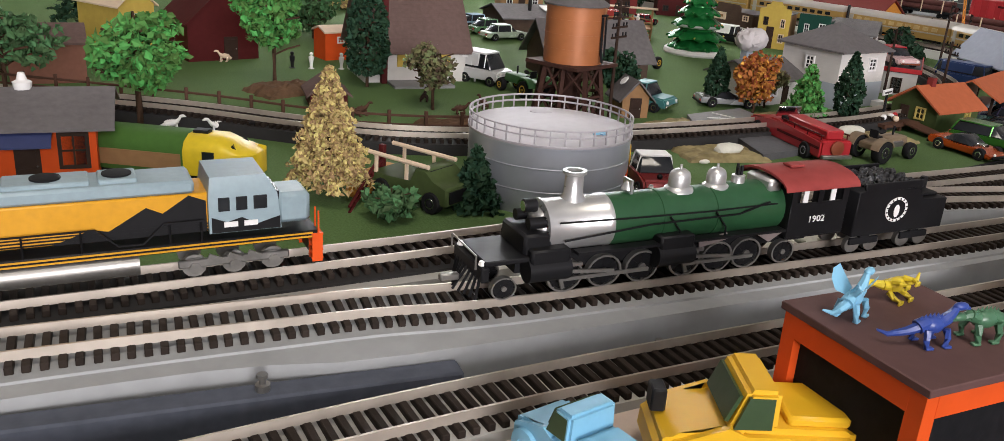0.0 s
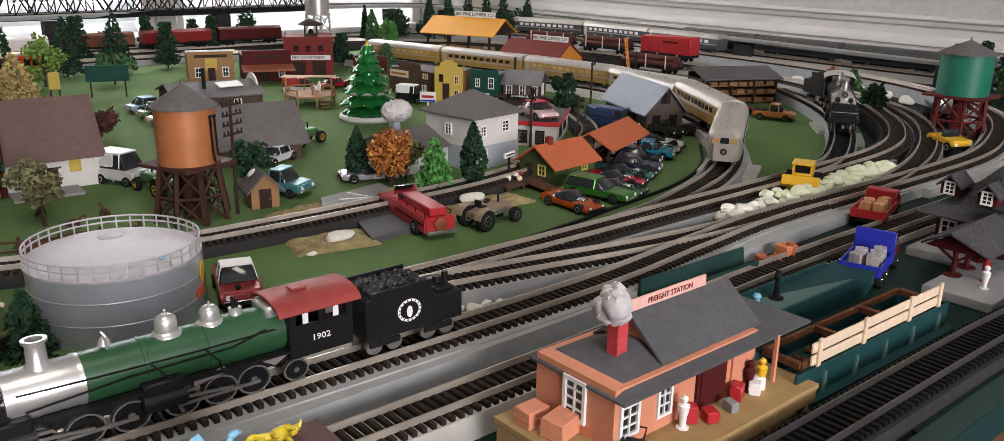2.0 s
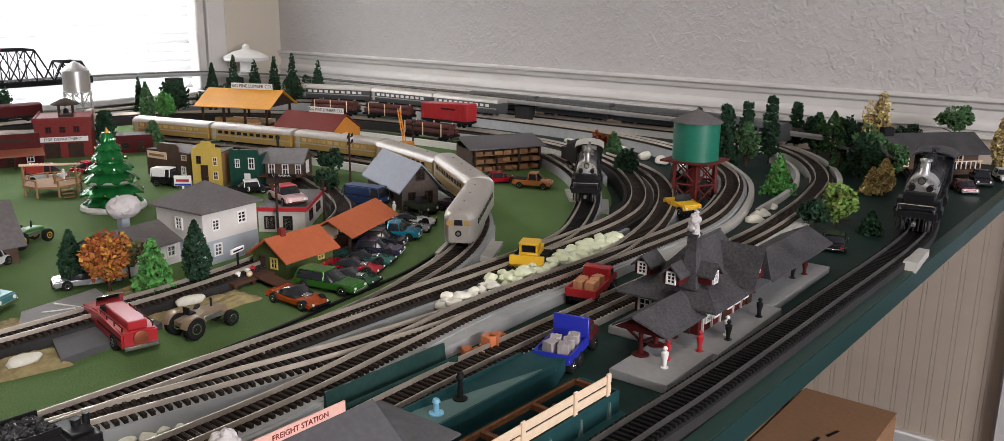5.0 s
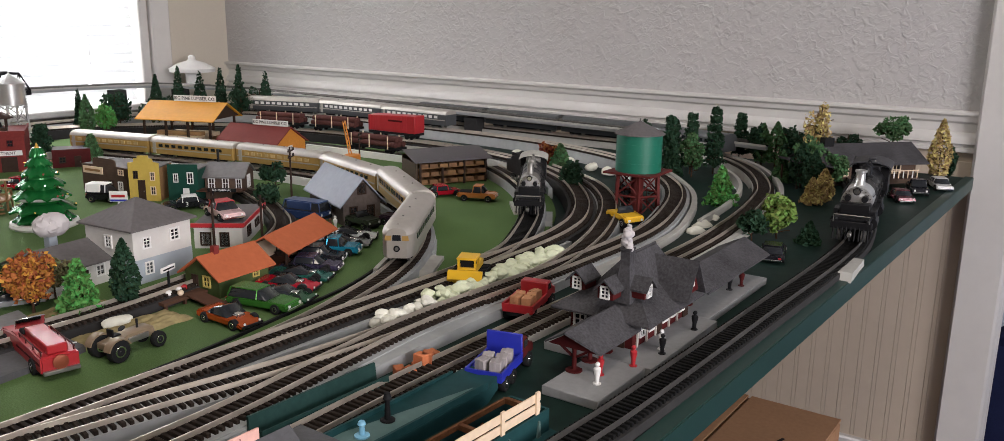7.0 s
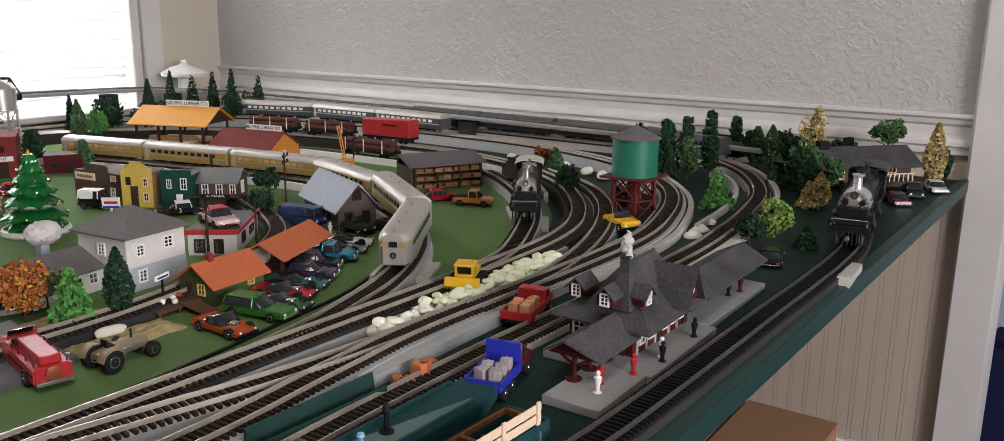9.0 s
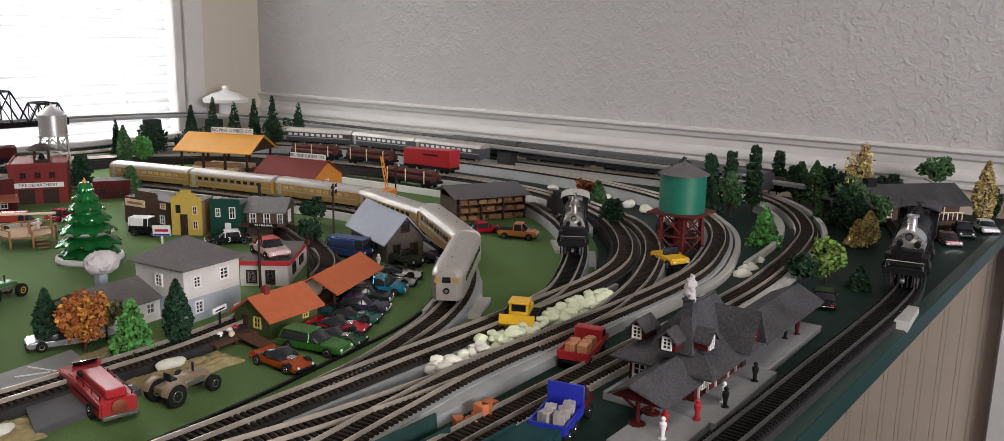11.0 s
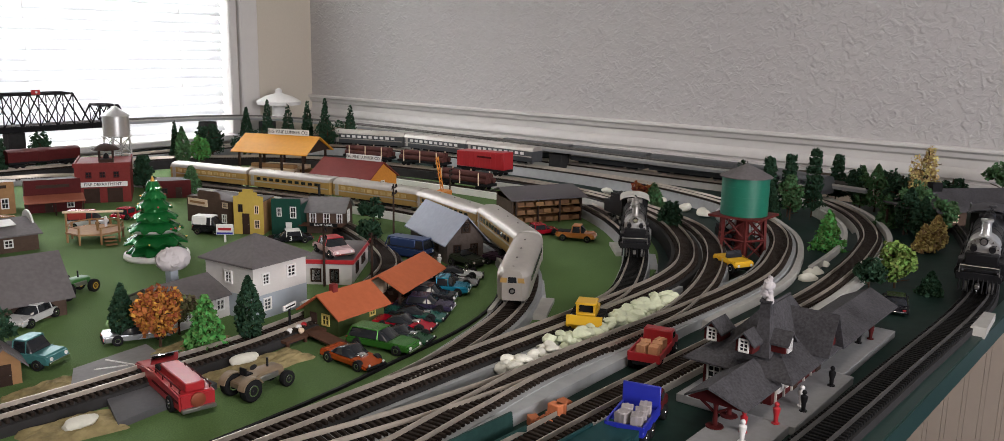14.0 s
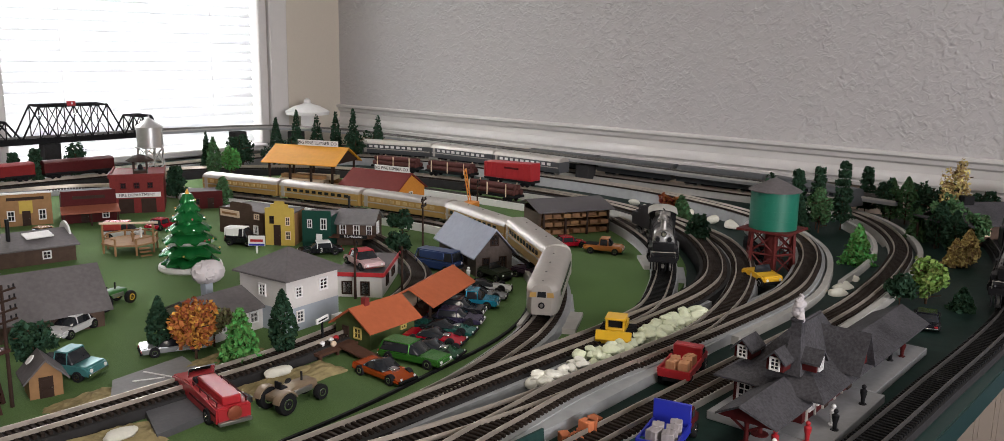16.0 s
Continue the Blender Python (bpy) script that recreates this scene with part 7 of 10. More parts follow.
def water_tower(label, x, y, legs, tank_r, z0, z1, z2, tank_mat, roof_mat, leg_mat, spread, steel=False, rz=0.0):
    t = thing("water_tower", label, "water tower", x, y, -0.0005, rz)
    b = bmesh.new()
    lathe(b, [(tank_r, z0), (tank_r, z1)], 40)
    part("tank", b, tank_mat, t)
    for k in range(1, 4):
        b = bmesh.new()
        zz = z0 + (z1 - z0) * k / 4
        lathe(b, [(tank_r, zz - 0.0003), (tank_r + 0.0003, zz - 0.0003), (tank_r + 0.0003, zz + 0.0003), (tank_r, zz + 0.0003)], 40)
        part("hoop", b, tank_mat, t)
    b = bmesh.new()
    lathe(b, [(tank_r * 1.12, z1 - 0.0006), (tank_r * 1.12, z1 + 0.0004), (tank_r * 0.6, z1 + (z2 - z1) * 0.52), (0.001, z2), (0.0008, z2 + 0.003)], 16)
    part("roof", b, roof_mat, t, "conical roof", smooth=False)
    b = bmesh.new()
    box(b, (0, 0, z0 - 0.0012), (tank_r * 2.25, tank_r * 2.25, 0.0024)) if not steel else lathe(b, [(tank_r * 1.15, z0 - 0.001), (tank_r * 1.15, z0)], 24)
    part("deck", b, leg_mat, t)
    n = legs
    pts = []
    for i in range(n):
        a = 2 * math.pi * (i + 0.5) / n
        pts.append((math.cos(a), math.sin(a)))
    top, bot = tank_r * 0.98, spread
    for i, (cx, cy) in enumerate(pts):
        b = bmesh.new()
        tube(b, [(cx * bot, cy * bot, 0), (cx * top, cy * top, z0 - 0.002)], 0.0019 if steel else 0.0021, 4)
        part("leg", b, leg_mat, t)
        dx, dy = pts[(i + 1) % n]
        lv = 3 if steel else 2
        for k in range(lv):
            f0, f1 = k / lv, (k + 1) / lv
            r0, r1 = bot + (top - bot) * f0, bot + (top - bot) * f1
            for A, B in (((cx, cy), (dx, dy)), ((dx, dy), (cx, cy))):
                b = bmesh.new()
                tube(b, [(A[0] * r0, A[1] * r0, z0 * f0), (B[0] * r1, B[1] * r1, z0 * f1 - 0.002)], 0.0009 if steel else 0.001, 4)
                part("brace", b, leg_mat, t)
            b = bmesh.new()
            tube(b, [(cx * r1, cy * r1, z0 * f1 - 0.002), (dx * r1, dy * r1, z0 * f1 - 0.002)], 0.0006 if steel else 0.0013, 4)
            part("girt", b, leg_mat, t)
    if not steel:
        b = bmesh.new()
        cyl(b, (0, 0, 0), (0, 0, z0), tank_r * 0.28, seg=10)
        part("standpipe", b, leg_mat, t)
    b = bmesh.new()
    ax = tank_r + 0.0018
    for s in (-0.0022, 0.0022):
        tube(b, [(ax + 0.004, s, 0.0), (ax, s, z0), (ax, s, z1)], 0.0004, 4)
    for k in range(int(z1 / 0.004)):
        box(b, (ax + 0.002, 0, 0.002 + 0.004 * k), (0.0006, 0.0044, 0.0005))
    part("ladder", b, leg_mat, t)
    return t


water_tower("green water tower with a grey conical roof on maroon legs", 1.176, 0.313, 6, 0.0262, 0.05, 0.093, 0.107, GREENTANK, ROOFGREY, MAROON, 0.028)
ot = water_tower("copper-coloured water tower on a dark timber trestle", 0.4195, 0.537, 8, 0.0208, 0.042, 0.082, 0.097, COPPER, ROOFGREY, TIMBER, 0.0265, rz=20)
b = bmesh.new()
tube(b, [(0.003, -0.0215, 0.075), (0.003, -0.0225, 0.05), (0.003, -0.024, 0.044)], 0.0009, 6)
tube(b, [(0.007, -0.0215, 0.075), (0.007, -0.0225, 0.048)], 0.0007, 6)
tube(b, [(0.002, -0.0215, 0.076), (0.008, -0.0215, 0.076)], 0.0009, 6)
part("spout_pipe", b, BLACK, ot)
water_tower("tall silver water tower on a lattice of legs", 0.932, 1.25, 4, 0.0195, 0.08, 0.111, 0.126, SILVER, SILVER, SILVER, 0.024, steel=True)


# ---- vehicles ----
_tyres = {}


def tyre(parent, x, y, r, w, hub=None):
    key = (round(r, 5), round(w, 5))
    if key not in _tyres:
        b = bmesh.new()
        lathe(b, [(r * 0.55, -w / 2), (r * 0.92, -w / 2), (r, -w * 0.35), (r, w * 0.35), (r * 0.92, w / 2), (r * 0.55, w / 2)], 14, m=pose(0, 0, 0, 90))
        h = bmesh.new()
        lathe(h, [(r * 0.56, -w * 0.42), (r * 0.5, -w * 0.52), (r * 0.15, -w * 0.46), (r * 0.12, -w * 0.58), (r * 0.12, w * 0.58), (r * 0.15, w * 0.46), (r * 0.5, w * 0.52), (r * 0.56, w * 0.42)], 12, m=pose(0, 0, 0, 90))
        _tyres[key] = (to_mesh("tyre", b, RUBBER), h)
        _tyres[key] = (_tyres[key][0], to_mesh("rim", h, CHROME))
    t = shared("wheel", _tyres[key][0], parent, pose(x, y, r))
    rim = new("rim", _tyres[key][1])
    rim.parent = t
    if hub is not None:
        me = _tyres[key][1].copy()
        me.materials[0] = hub
        rim.data = me
    return t


PROFILES = {  # side outlines of lower body and cabin, in fractions of length and height
    "sedan": ([(-0.5, 0.2), (-0.49, 0.5), (-0.3, 0.58), (0.2, 0.58), (0.48, 0.5), (0.5, 0.2)], [(-0.36, 0.56), (-0.22, 0.96), (0.08, 1.0), (0.22, 0.57)]),
    "sport": ([(-0.5, 0.25), (-0.5, 0.62), (-0.34, 0.66), (-0.05, 0.52), (0.25, 0.56), (0.5, 0.3), (0.49, 0.16)], [(-0.3, 0.56), (-0.16, 0.92), (-0.02, 0.98), (0.17, 0.55)]),
    "wagon": ([(-0.5, 0.2), (-0.5, 0.52), (0.2, 0.56), (0.47, 0.53), (0.5, 0.36), (0.5, 0.2)], [(-0.48, 0.5), (-0.42, 0.95), (0.0, 1.0), (0.17, 0.55)]),
    "pickup": ([(-0.5, 0.25), (-0.5, 0.56), (0.2, 0.57), (0.46, 0.55), (0.5, 0.4), (0.5, 0.2)], [(-0.12, 0.55), (-0.08, 0.97), (0.12, 1.0), (0.23, 0.56)]),
    "van": ([(-0.5, 0.16), (-0.5, 0.5), (0.3, 0.5), (0.48, 0.46), (0.5, 0.16)], [(-0.5, 0.48), (-0.49, 0.98), (0.14, 1.0), (0.3, 0.5)]),
    "jeep": ([(-0.5, 0.3), (-0.5, 0.62), (-0.02, 0.62), (0.02, 0.6), (0.48, 0.58), (0.5, 0.28)], [(0.0, 0.58), (-0.02, 0.95), (0.01, 0.95), (0.05, 0.58)]),
    "bus": ([(-0.5, 0.14), (-0.5, 0.55), (0.5, 0.55), (0.5, 0.14)], [(-0.495, 0.54), (-0.47, 1.0), (0.44, 1.0), (0.49, 0.54)]),
}


def car(label, style, x, y, rz, colour, L=0.05, W=0.021, H=0.0165, z=0.0, wheel=0.0042, cabin=None, extra=None, hub=None, group="parked toy cars", category="toy car"):
    t = thing("toy_car", label, category, x, y, z, rz, group=group)
    low, top = PROFILES[style]
    b = bmesh.new()
    prism(b, [(px * L, pz * H) for px, pz in low], -W / 2, W / 2)
    bmesh.ops.bevel(b, geom=b.edges[:], offset=min(0.0013, H * 0.08), segments=2, affect='EDGES')
    body = part("body", b, colour, t)
    b = bmesh.new()
    ins = 0.9
    zt = max(p[1] for p in top)
    secs = []
    for s in (-1, 1):
        secs.append([(px * L, s * W / 2 * (0.93 if pz < 0.7 else 0.74), pz * H) for px, pz in top])
    rings(b, secs)
    bmesh.ops.bevel(b, geom=b.edges[:], offset=min(0.0008, H * 0.05), segments=1, affect='EDGES')
    cab = part("cabin_glass", b, WINDARK, t, "dark tinted windows")
    # roof skin and pillars over the glass
    b = bmesh.new()
    hi = [p for p in top if p[1] > 0.8]
    if style not in ("jeep", "sport"):
        x0, x1 = min(p[0] for p in hi) * L, max(p[0] for p in hi) * L
        box(b, ((x0 + x1) / 2, 0, H * 0.985), (x1 - x0 + 0.001, W * 0.78, H * 0.06), bev=0.0003)
        for px in ((x0, x1) if style != "van" else (x0, (x0 + x1) / 2, x1)):
            for s in (-1, 1):
                tube(b, [(px * 1.12 if style != "van" else px, s * W * 0.455, H * 0.56), (px, s * W * 0.378, H * 0.97)], 0.0006, 4)
        if style in ("van", "bus"):
            box(b, ((x0 + x1) / 2 - L * 0.06, 0, H * 0.76), ((x1 - x0) * 0.72, W * 0.9, H * 0.42), bev=0.0004)
        part("roof", b, cabin or colour, t)
    else:
        b.free()
    for s in (-1, 1):
        for xw in (-0.31, 0.31):
            tyre(t, xw * L, s * (W / 2 - 0.0012), wheel, 0.0042, hub)
    for nm, xx in (("front_bumper", 0.5), ("rear_bumper", -0.5)):
        b = bmesh.new()
        box(b, (xx * L * 1.005, 0, H * 0.27), (0.0016, W * 0.9, H * 0.12), bev=0.0003)
        part(nm, b, CHROME if style in ("sedan", "wagon", "pickup") else BLACK_DULL, t)
    for s in (-1, 1):
        b = bmesh.new()
        cyl(b, (0.488 * L, s * W * 0.33, H * 0.41), (0.503 * L, s * W * 0.33, H * 0.41), H * 0.07, seg=8)
        part("headlight", b, WHITE, t)
        b = bmesh.new()
        box(b, (-0.499 * L, s * W * 0.36, H * 0.42), (0.0008, W * 0.14, H * 0.09))
        part("tail_light", b, RED, t)
    if style == "pickup":
        b = bmesh.new()
        box(b, (-0.31 * L, 0, H * 0.58), (L * 0.33, W * 0.8, H * 0.03))
        part("cargo_bed", b, BLACK_DULL, t)
    if style in ("sport",):
        b = bmesh.new()
        box(b, (0.2 * L, 0, H * 0.6), (0.006, 0.005, 0.0026), bev=0.0004)
        for k in (-1, 1):
            box(b, (0.2 * L, k * 0.0034, H * 0.58), (0.005, 0.0012, 0.0018))
        part("engine", b, CHROME, t, "bare chrome engine")
    if extra:
        extra(t)
    return t


C = paint
car("metallic orange toy car with a clear bubble and chrome engine", "sport", 0.656, 0.3845, -88, C("orange", (0.5, 0.09, 0.015), 0.22, 0.5), L=0.05, H=0.014)
car("metallic green toy station wagon", "wagon", 0.6935, 0.391, -77, C("green", (0.05, 0.2, 0.03), 0.22, 0.5), L=0.058, H=0.0165)
car("dark green low toy sports car", "sport", 0.7155, 0.393, -70, C("dkgreen", (0.02, 0.09, 0.04), 0.25, 0.4), L=0.05, H=0.012)
car("bright red low toy sports car", "sport", 0.737, 0.412, -66, C("red", (0.5, 0.01, 0.03), 0.2, 0.4), L=0.052, H=0.0125)
car("teal low toy racing car", "sport", 0.762, 0.425, -63, C("teal", (0.03, 0.16, 0.13), 0.25, 0.5), L=0.055, H=0.0115)
car("dark purple toy coupe", "sedan", 0.786, 0.437, -62, C("purple", (0.06, 0.05, 0.1), 0.25, 0.5), L=0.054, H=0.014)
car("black toy hot rod", "sedan", 0.808, 0.452, -60, C("black", (0.015, 0.015, 0.02), 0.2, 0.3), L=0.05, H=0.016)
car("metallic turquoise toy pickup", "pickup", 0.8355, 0.4605, -58, C("turquoise", (0.02, 0.28, 0.42), 0.2, 0.5), L=0.052, H=0.017)
car("silver low toy racing car", "sport", 0.862, 0.475, -56, C("silver", (0.42, 0.43, 0.44), 0.25, 0.6), L=0.055, H=0.012)
car("white low toy racing car with fins", "sport", 0.885, 0.489, -52, C("white", (0.6, 0.6, 0.6), 0.3, 0.1), L=0.056, H=0.012)
car("dark old-time toy roadster with bright headlamps", "jeep", 0.928, 0.513, -95, C("oldgreen", (0.03, 0.04, 0.025), 0.35, 0.2), L=0.04, W=0.02, H=0.019)
car("dark purple old-time toy roadster", "jeep", 0.9585, 0.488, -85, C("plum", (0.05, 0.025, 0.045), 0.3, 0.3), L=0.04, W=0.02, H=0.018)
car("dark blue toy van with a flat windscreen", "bus", 0.9135, 0.582, -80, C("blue", (0.03, 0.06, 0.16), 0.3, 0.4), L=0.05, W=0.022, H=0.023, category="toy van")
car("orange toy pickup on the grass", "pickup", 1.113, 0.497, -66, C("suv", (0.55, 0.2, 0.05), 0.3, 0.3), L=0.048, H=0.019)
car("red toy car beside the lumber rack", "sedan", 1.108, 0.548, -30, C("red", (0.5, 0.01, 0.03)), L=0.046, H=0.014)
car("white toy delivery van with dark windows", "van", 0.414, 0.664, -62, C("white", (0.6, 0.6, 0.6)), L=0.042, W=0.024, H=0.026, category="toy van")
car("white and red toy rescue pickup", "pickup", 0.3795, 0.3785, -108, C("rescue", (0.25, 0.03, 0.03), 0.3, 0.3), L=0.05, W=0.0225, H=0.0205, cabin=WHITE)
car("teal toy pickup carrying a dark tree", "pickup", 0.4995, 0.556, -62, C("tealp", (0.06, 0.2, 0.2), 0.35, 0.3), L=0.05, W=0.023, H=0.021)
car("white toy car beside the barn", "sedan", 0.543, 0.652, -150, C("white", (0.6, 0.6, 0.6)), L=0.05, H=0.016)
car("silver toy roadster under the trees", "sport", 0.578, 0.549, -20, C("silver", (0.42, 0.43, 0.44)), L=0.05, H=0.013)
car("black and white toy racing car with a number", "sedan", 0.868, 0.735, 150, C("black", (0.015, 0.015, 0.02)), L=0.052, H=0.015, cabin=WHITE, extra=lambda t: words("3", 0.008, WHITE, t, pose(0, -0.0108, 0.0065, 90)) and words("3", 0.008, WHITE, t, pose(0, 0.0108, 0.0065, 90, 0, 180)))
car("white and red toy racing car on the gas station roof", "sedan", 0.805, 0.582, -105, C("pinkwhite", (0.6, 0.42, 0.42), 0.3, 0.1), L=0.052, W=0.023, H=0.017, z=0.0235, cabin=RED)
car("black toy jeep with a white hardtop", "van", 0.832, 0.842, -60, C("black", (0.015, 0.015, 0.02)), L=0.038, W=0.02, H=0.022, cabin=WHITE)
car("white toy ambulance by the bandstand", "van", 0.748, 0.975, -40, C("white", (0.6, 0.6, 0.6)), L=0.046, W=0.022, H=0.022, cabin=C("ambred", (0.45, 0.06, 0.05)), category="toy van")
car("tan toy taxi by the store", "sedan", 0.682, 1.045, 15, C("tan", (0.32, 0.18, 0.07)), L=0.05, H=0.015)
car("red toy car behind the town", "sedan", 0.812, 1.0, 20, C("red", (0.5, 0.01, 0.03)), L=0.045, H=0.014)
for k, (x, y, lb, c) in enumerate(((0.541, 0.885, "white toy sedan with green stripes", C("palegreen", (0.45, 0.52, 0.42))), (0.545, 0.928, "green and white toy sedan", C("sage", (0.12, 0.25, 0.12))), (0.548, 0.97, "pale blue toy sedan", C("paleblue", (0.25, 0.4, 0.5))))):
    car(lb, "sedan", x, y, 6, c, L=0.055, H=0.017)
car("yellow toy jeep with an open top", "jeep", 1.097, 0.287, -118, YELLOW, L=0.04, W=0.024, H=0.022, z=0.004, wheel=0.0053)
car("black toy sedan beside the station", "sedan", 1.075, 0.118, 15, C("black", (0.015, 0.015, 0.02)), L=0.055, H=0.014, z=YARD)
car("black toy pickup by the dark house", "pickup", 1.492, 0.068, -160, C("black", (0.015, 0.015, 0.02)), L=0.05, H=0.019, z=YARD)
car("white toy car with black stripes by the table corner", "sedan", 1.545, 0.05, -155, C("white", (0.6, 0.6, 0.6)), L=0.052, H=0.015, z=YARD)
car("maroon toy car by the dark house", "sedan", 1.43, 0.075, -150, C("maroon", (0.12, 0.03, 0.04)), L=0.045, H=0.014, z=YARD)


def red_engine():
    t = thing("toy_fire_truck", "red toy fire truck with a long boxed bed", "toy truck", 0.5385, 0.43, 0, 79)
    L, W = 0.088, 0.023
    b = bmesh.new()
    prism(b, [(-0.044, 0.004), (-0.044, 0.0155), (0.004, 0.0155), (0.008, 0.017), (0.018, 0.0165), (0.022, 0.0135), (0.042, 0.0125), (0.044, 0.004)], -W / 2, W / 2)
    bmesh.ops.bevel(b, geom=b.edges[:], offset=0.0012, segments=2, affect='EDGES')
    part("body", b, RED, t)
    b = bmesh.new()
    box(b, (-0.018, 0, 0.0185), (0.046, W * 0.55, 0.006), bev=0.0008)
    part("bed_box", b, RED, t)
    for s in (-1, 1):
        b = bmesh.new()
        cyl(b, (-0.042, s * W * 0.42, 0.0185), (0.004, s * W * 0.42, 0.0185), 0.0005, seg=6)
        for xx in (-0.04, -0.025, -0.01, 0.003):
            cyl(b, (xx, s * W * 0.42, 0.015), (xx, s * W * 0.42, 0.0185), 0.0005, seg=6)
        part("hand_rail", b, DARKRED, t)
    b = bmesh.new()
    box(b, (0.006, 0, 0.0185), (0.007, W * 0.7, 0.003), bev=0.0006)
    part("seat", b, BLACK_DULL, t)
    b = bmesh.new()
    box(b, (-0.0455, 0, 0.0055), (0.003, W * 0.95, 0.0025), bev=0.0004)
    part("rear_step", b, STEEL, t)
    for s in (-1, 1):
        b = bmesh.new()
        box(b, (-0.018, s * W / 2, 0.0105), (0.048, 0.0006, 0.0016))
        part("side_stripe", b, DARKRED, t)
        for x in (-0.028, 0.03):
            tyre(t, x, s * (W / 2 - 0.001), 0.0056, 0.005)
        b = bmesh.new()
        cyl(b, (0.043, s * 0.0075, 0.009), (0.045, s * 0.0075, 0.009), 0.0017, seg=10)
        part("headlight", b, CHROME, t)
    b = bmesh.new()
    box(b, (0.0135, 0, 0.0215), (0.0012, W * 0.8, 0.0075), ry=-18, bev=0.0003)
    part("windscreen", b, CHROME, t)
    b = bmesh.new()
    lathe(b, [(0.0022, 0), (0.0024, 0.002), (0.001, 0.004)], 10, (0.018, 0, 0.0165))
    part("bell", b, GOLD, t)
    b = bmesh.new()
    lathe(b, [(0.0048, 0), (0.0048, 0.001), (0.003, 0.0014)], 14, m=pose(-0.0445, 0.0, 0.011, 0, -90))
    part("pump_panel", b, mat("pump_brown", (0.3, 0.08, 0.04), 0.4, 0.4), t)


red_engine()


def tractor(label, x, y, rz, body, hub, big=0.0075, z=0.0):
    t = thing("toy_tractor", label, "toy tractor", x, y, z, rz, group="toy tractors")
    b = bmesh.new()
    prism(b, [(-0.018, 0.008), (-0.018, 0.0125), (-0.004, 0.013), (0.0, 0.0155), (0.019, 0.015), (0.021, 0.008)], -0.0055, 0.0055)
    bmesh.ops.bevel(b, geom=b.edges[:], offset=0.0008, segments=1, affect='EDGES')
    part("bonnet", b, body, t)
    for s in (-1, 1):
        tyre(t, -0.013, s * 0.0095, big, 0.006, hub)
        tyre(t, 0.0195, s * 0.0085, big * 0.72, 0.0045, hub)
        b = bmesh.new()
        prism(b, [(-0.013 + 0.0092 * math.cos(a), 0.0075 + 0.0092 * math.sin(a)) for a in np.linspace(0.4, 2.9, 9)] + [(-0.013 + 0.0082 * math.cos(a), 0.0075 + 0.0082 * math.sin(a)) for a in np.linspace(2.9, 0.4, 9)], s * 0.0095 - 0.003, s * 0.0095 + 0.003)
        part("mudguard", b, body, t)
    b = bmesh.new()
    cyl(b, (0.01, 0, 0.0145), (0.01, 0, 0.0215), 0.0008, seg=6)
    part("exhaust", b, BLACK, t)
    b = bmesh.new()
    box(b, (-0.008, 0, 0.0155), (0.006, 0.006, 0.0012), bev=0.0003)
    box(b, (-0.0108, 0, 0.0178), (0.001, 0.006, 0.005))
    part("seat", b, BLACK_DULL, t)
    b = bmesh.new()
    lathe(b, [(0.0022, 0), (0.0026, 0.0004), (0.0022, 0.0008)], 10, m=pose(-0.002, 0, 0.018, 0, -30))
    part("steering_wheel", b, BLACK, t)
    b = bmesh.new()
    box(b, (0.006, -0.0058, 0.0105), (0.016, 0.002, 0.004), bev=0.0005)
    part("engine", b, STEEL, t)
    return t


# the first is a hot rod, built with the tractor's shape
tractor("cream and black toy hot rod with large rubber tyres and chrome hubs", 0.577, 0.3915, 6, mat("hot_rod_cream", (0.27, 0.2, 0.13), 0.45, 0.3), CHROME, 0.0078)
tractor("green toy tractor with yellow wheel hubs", 0.598, 0.703, 20, GREENP, YELLOW, 0.0085)
tractor("green toy tractor with yellow hubs by the cottage", 0.425, 0.615, 100, GREENP, YELLOW, 0.007)


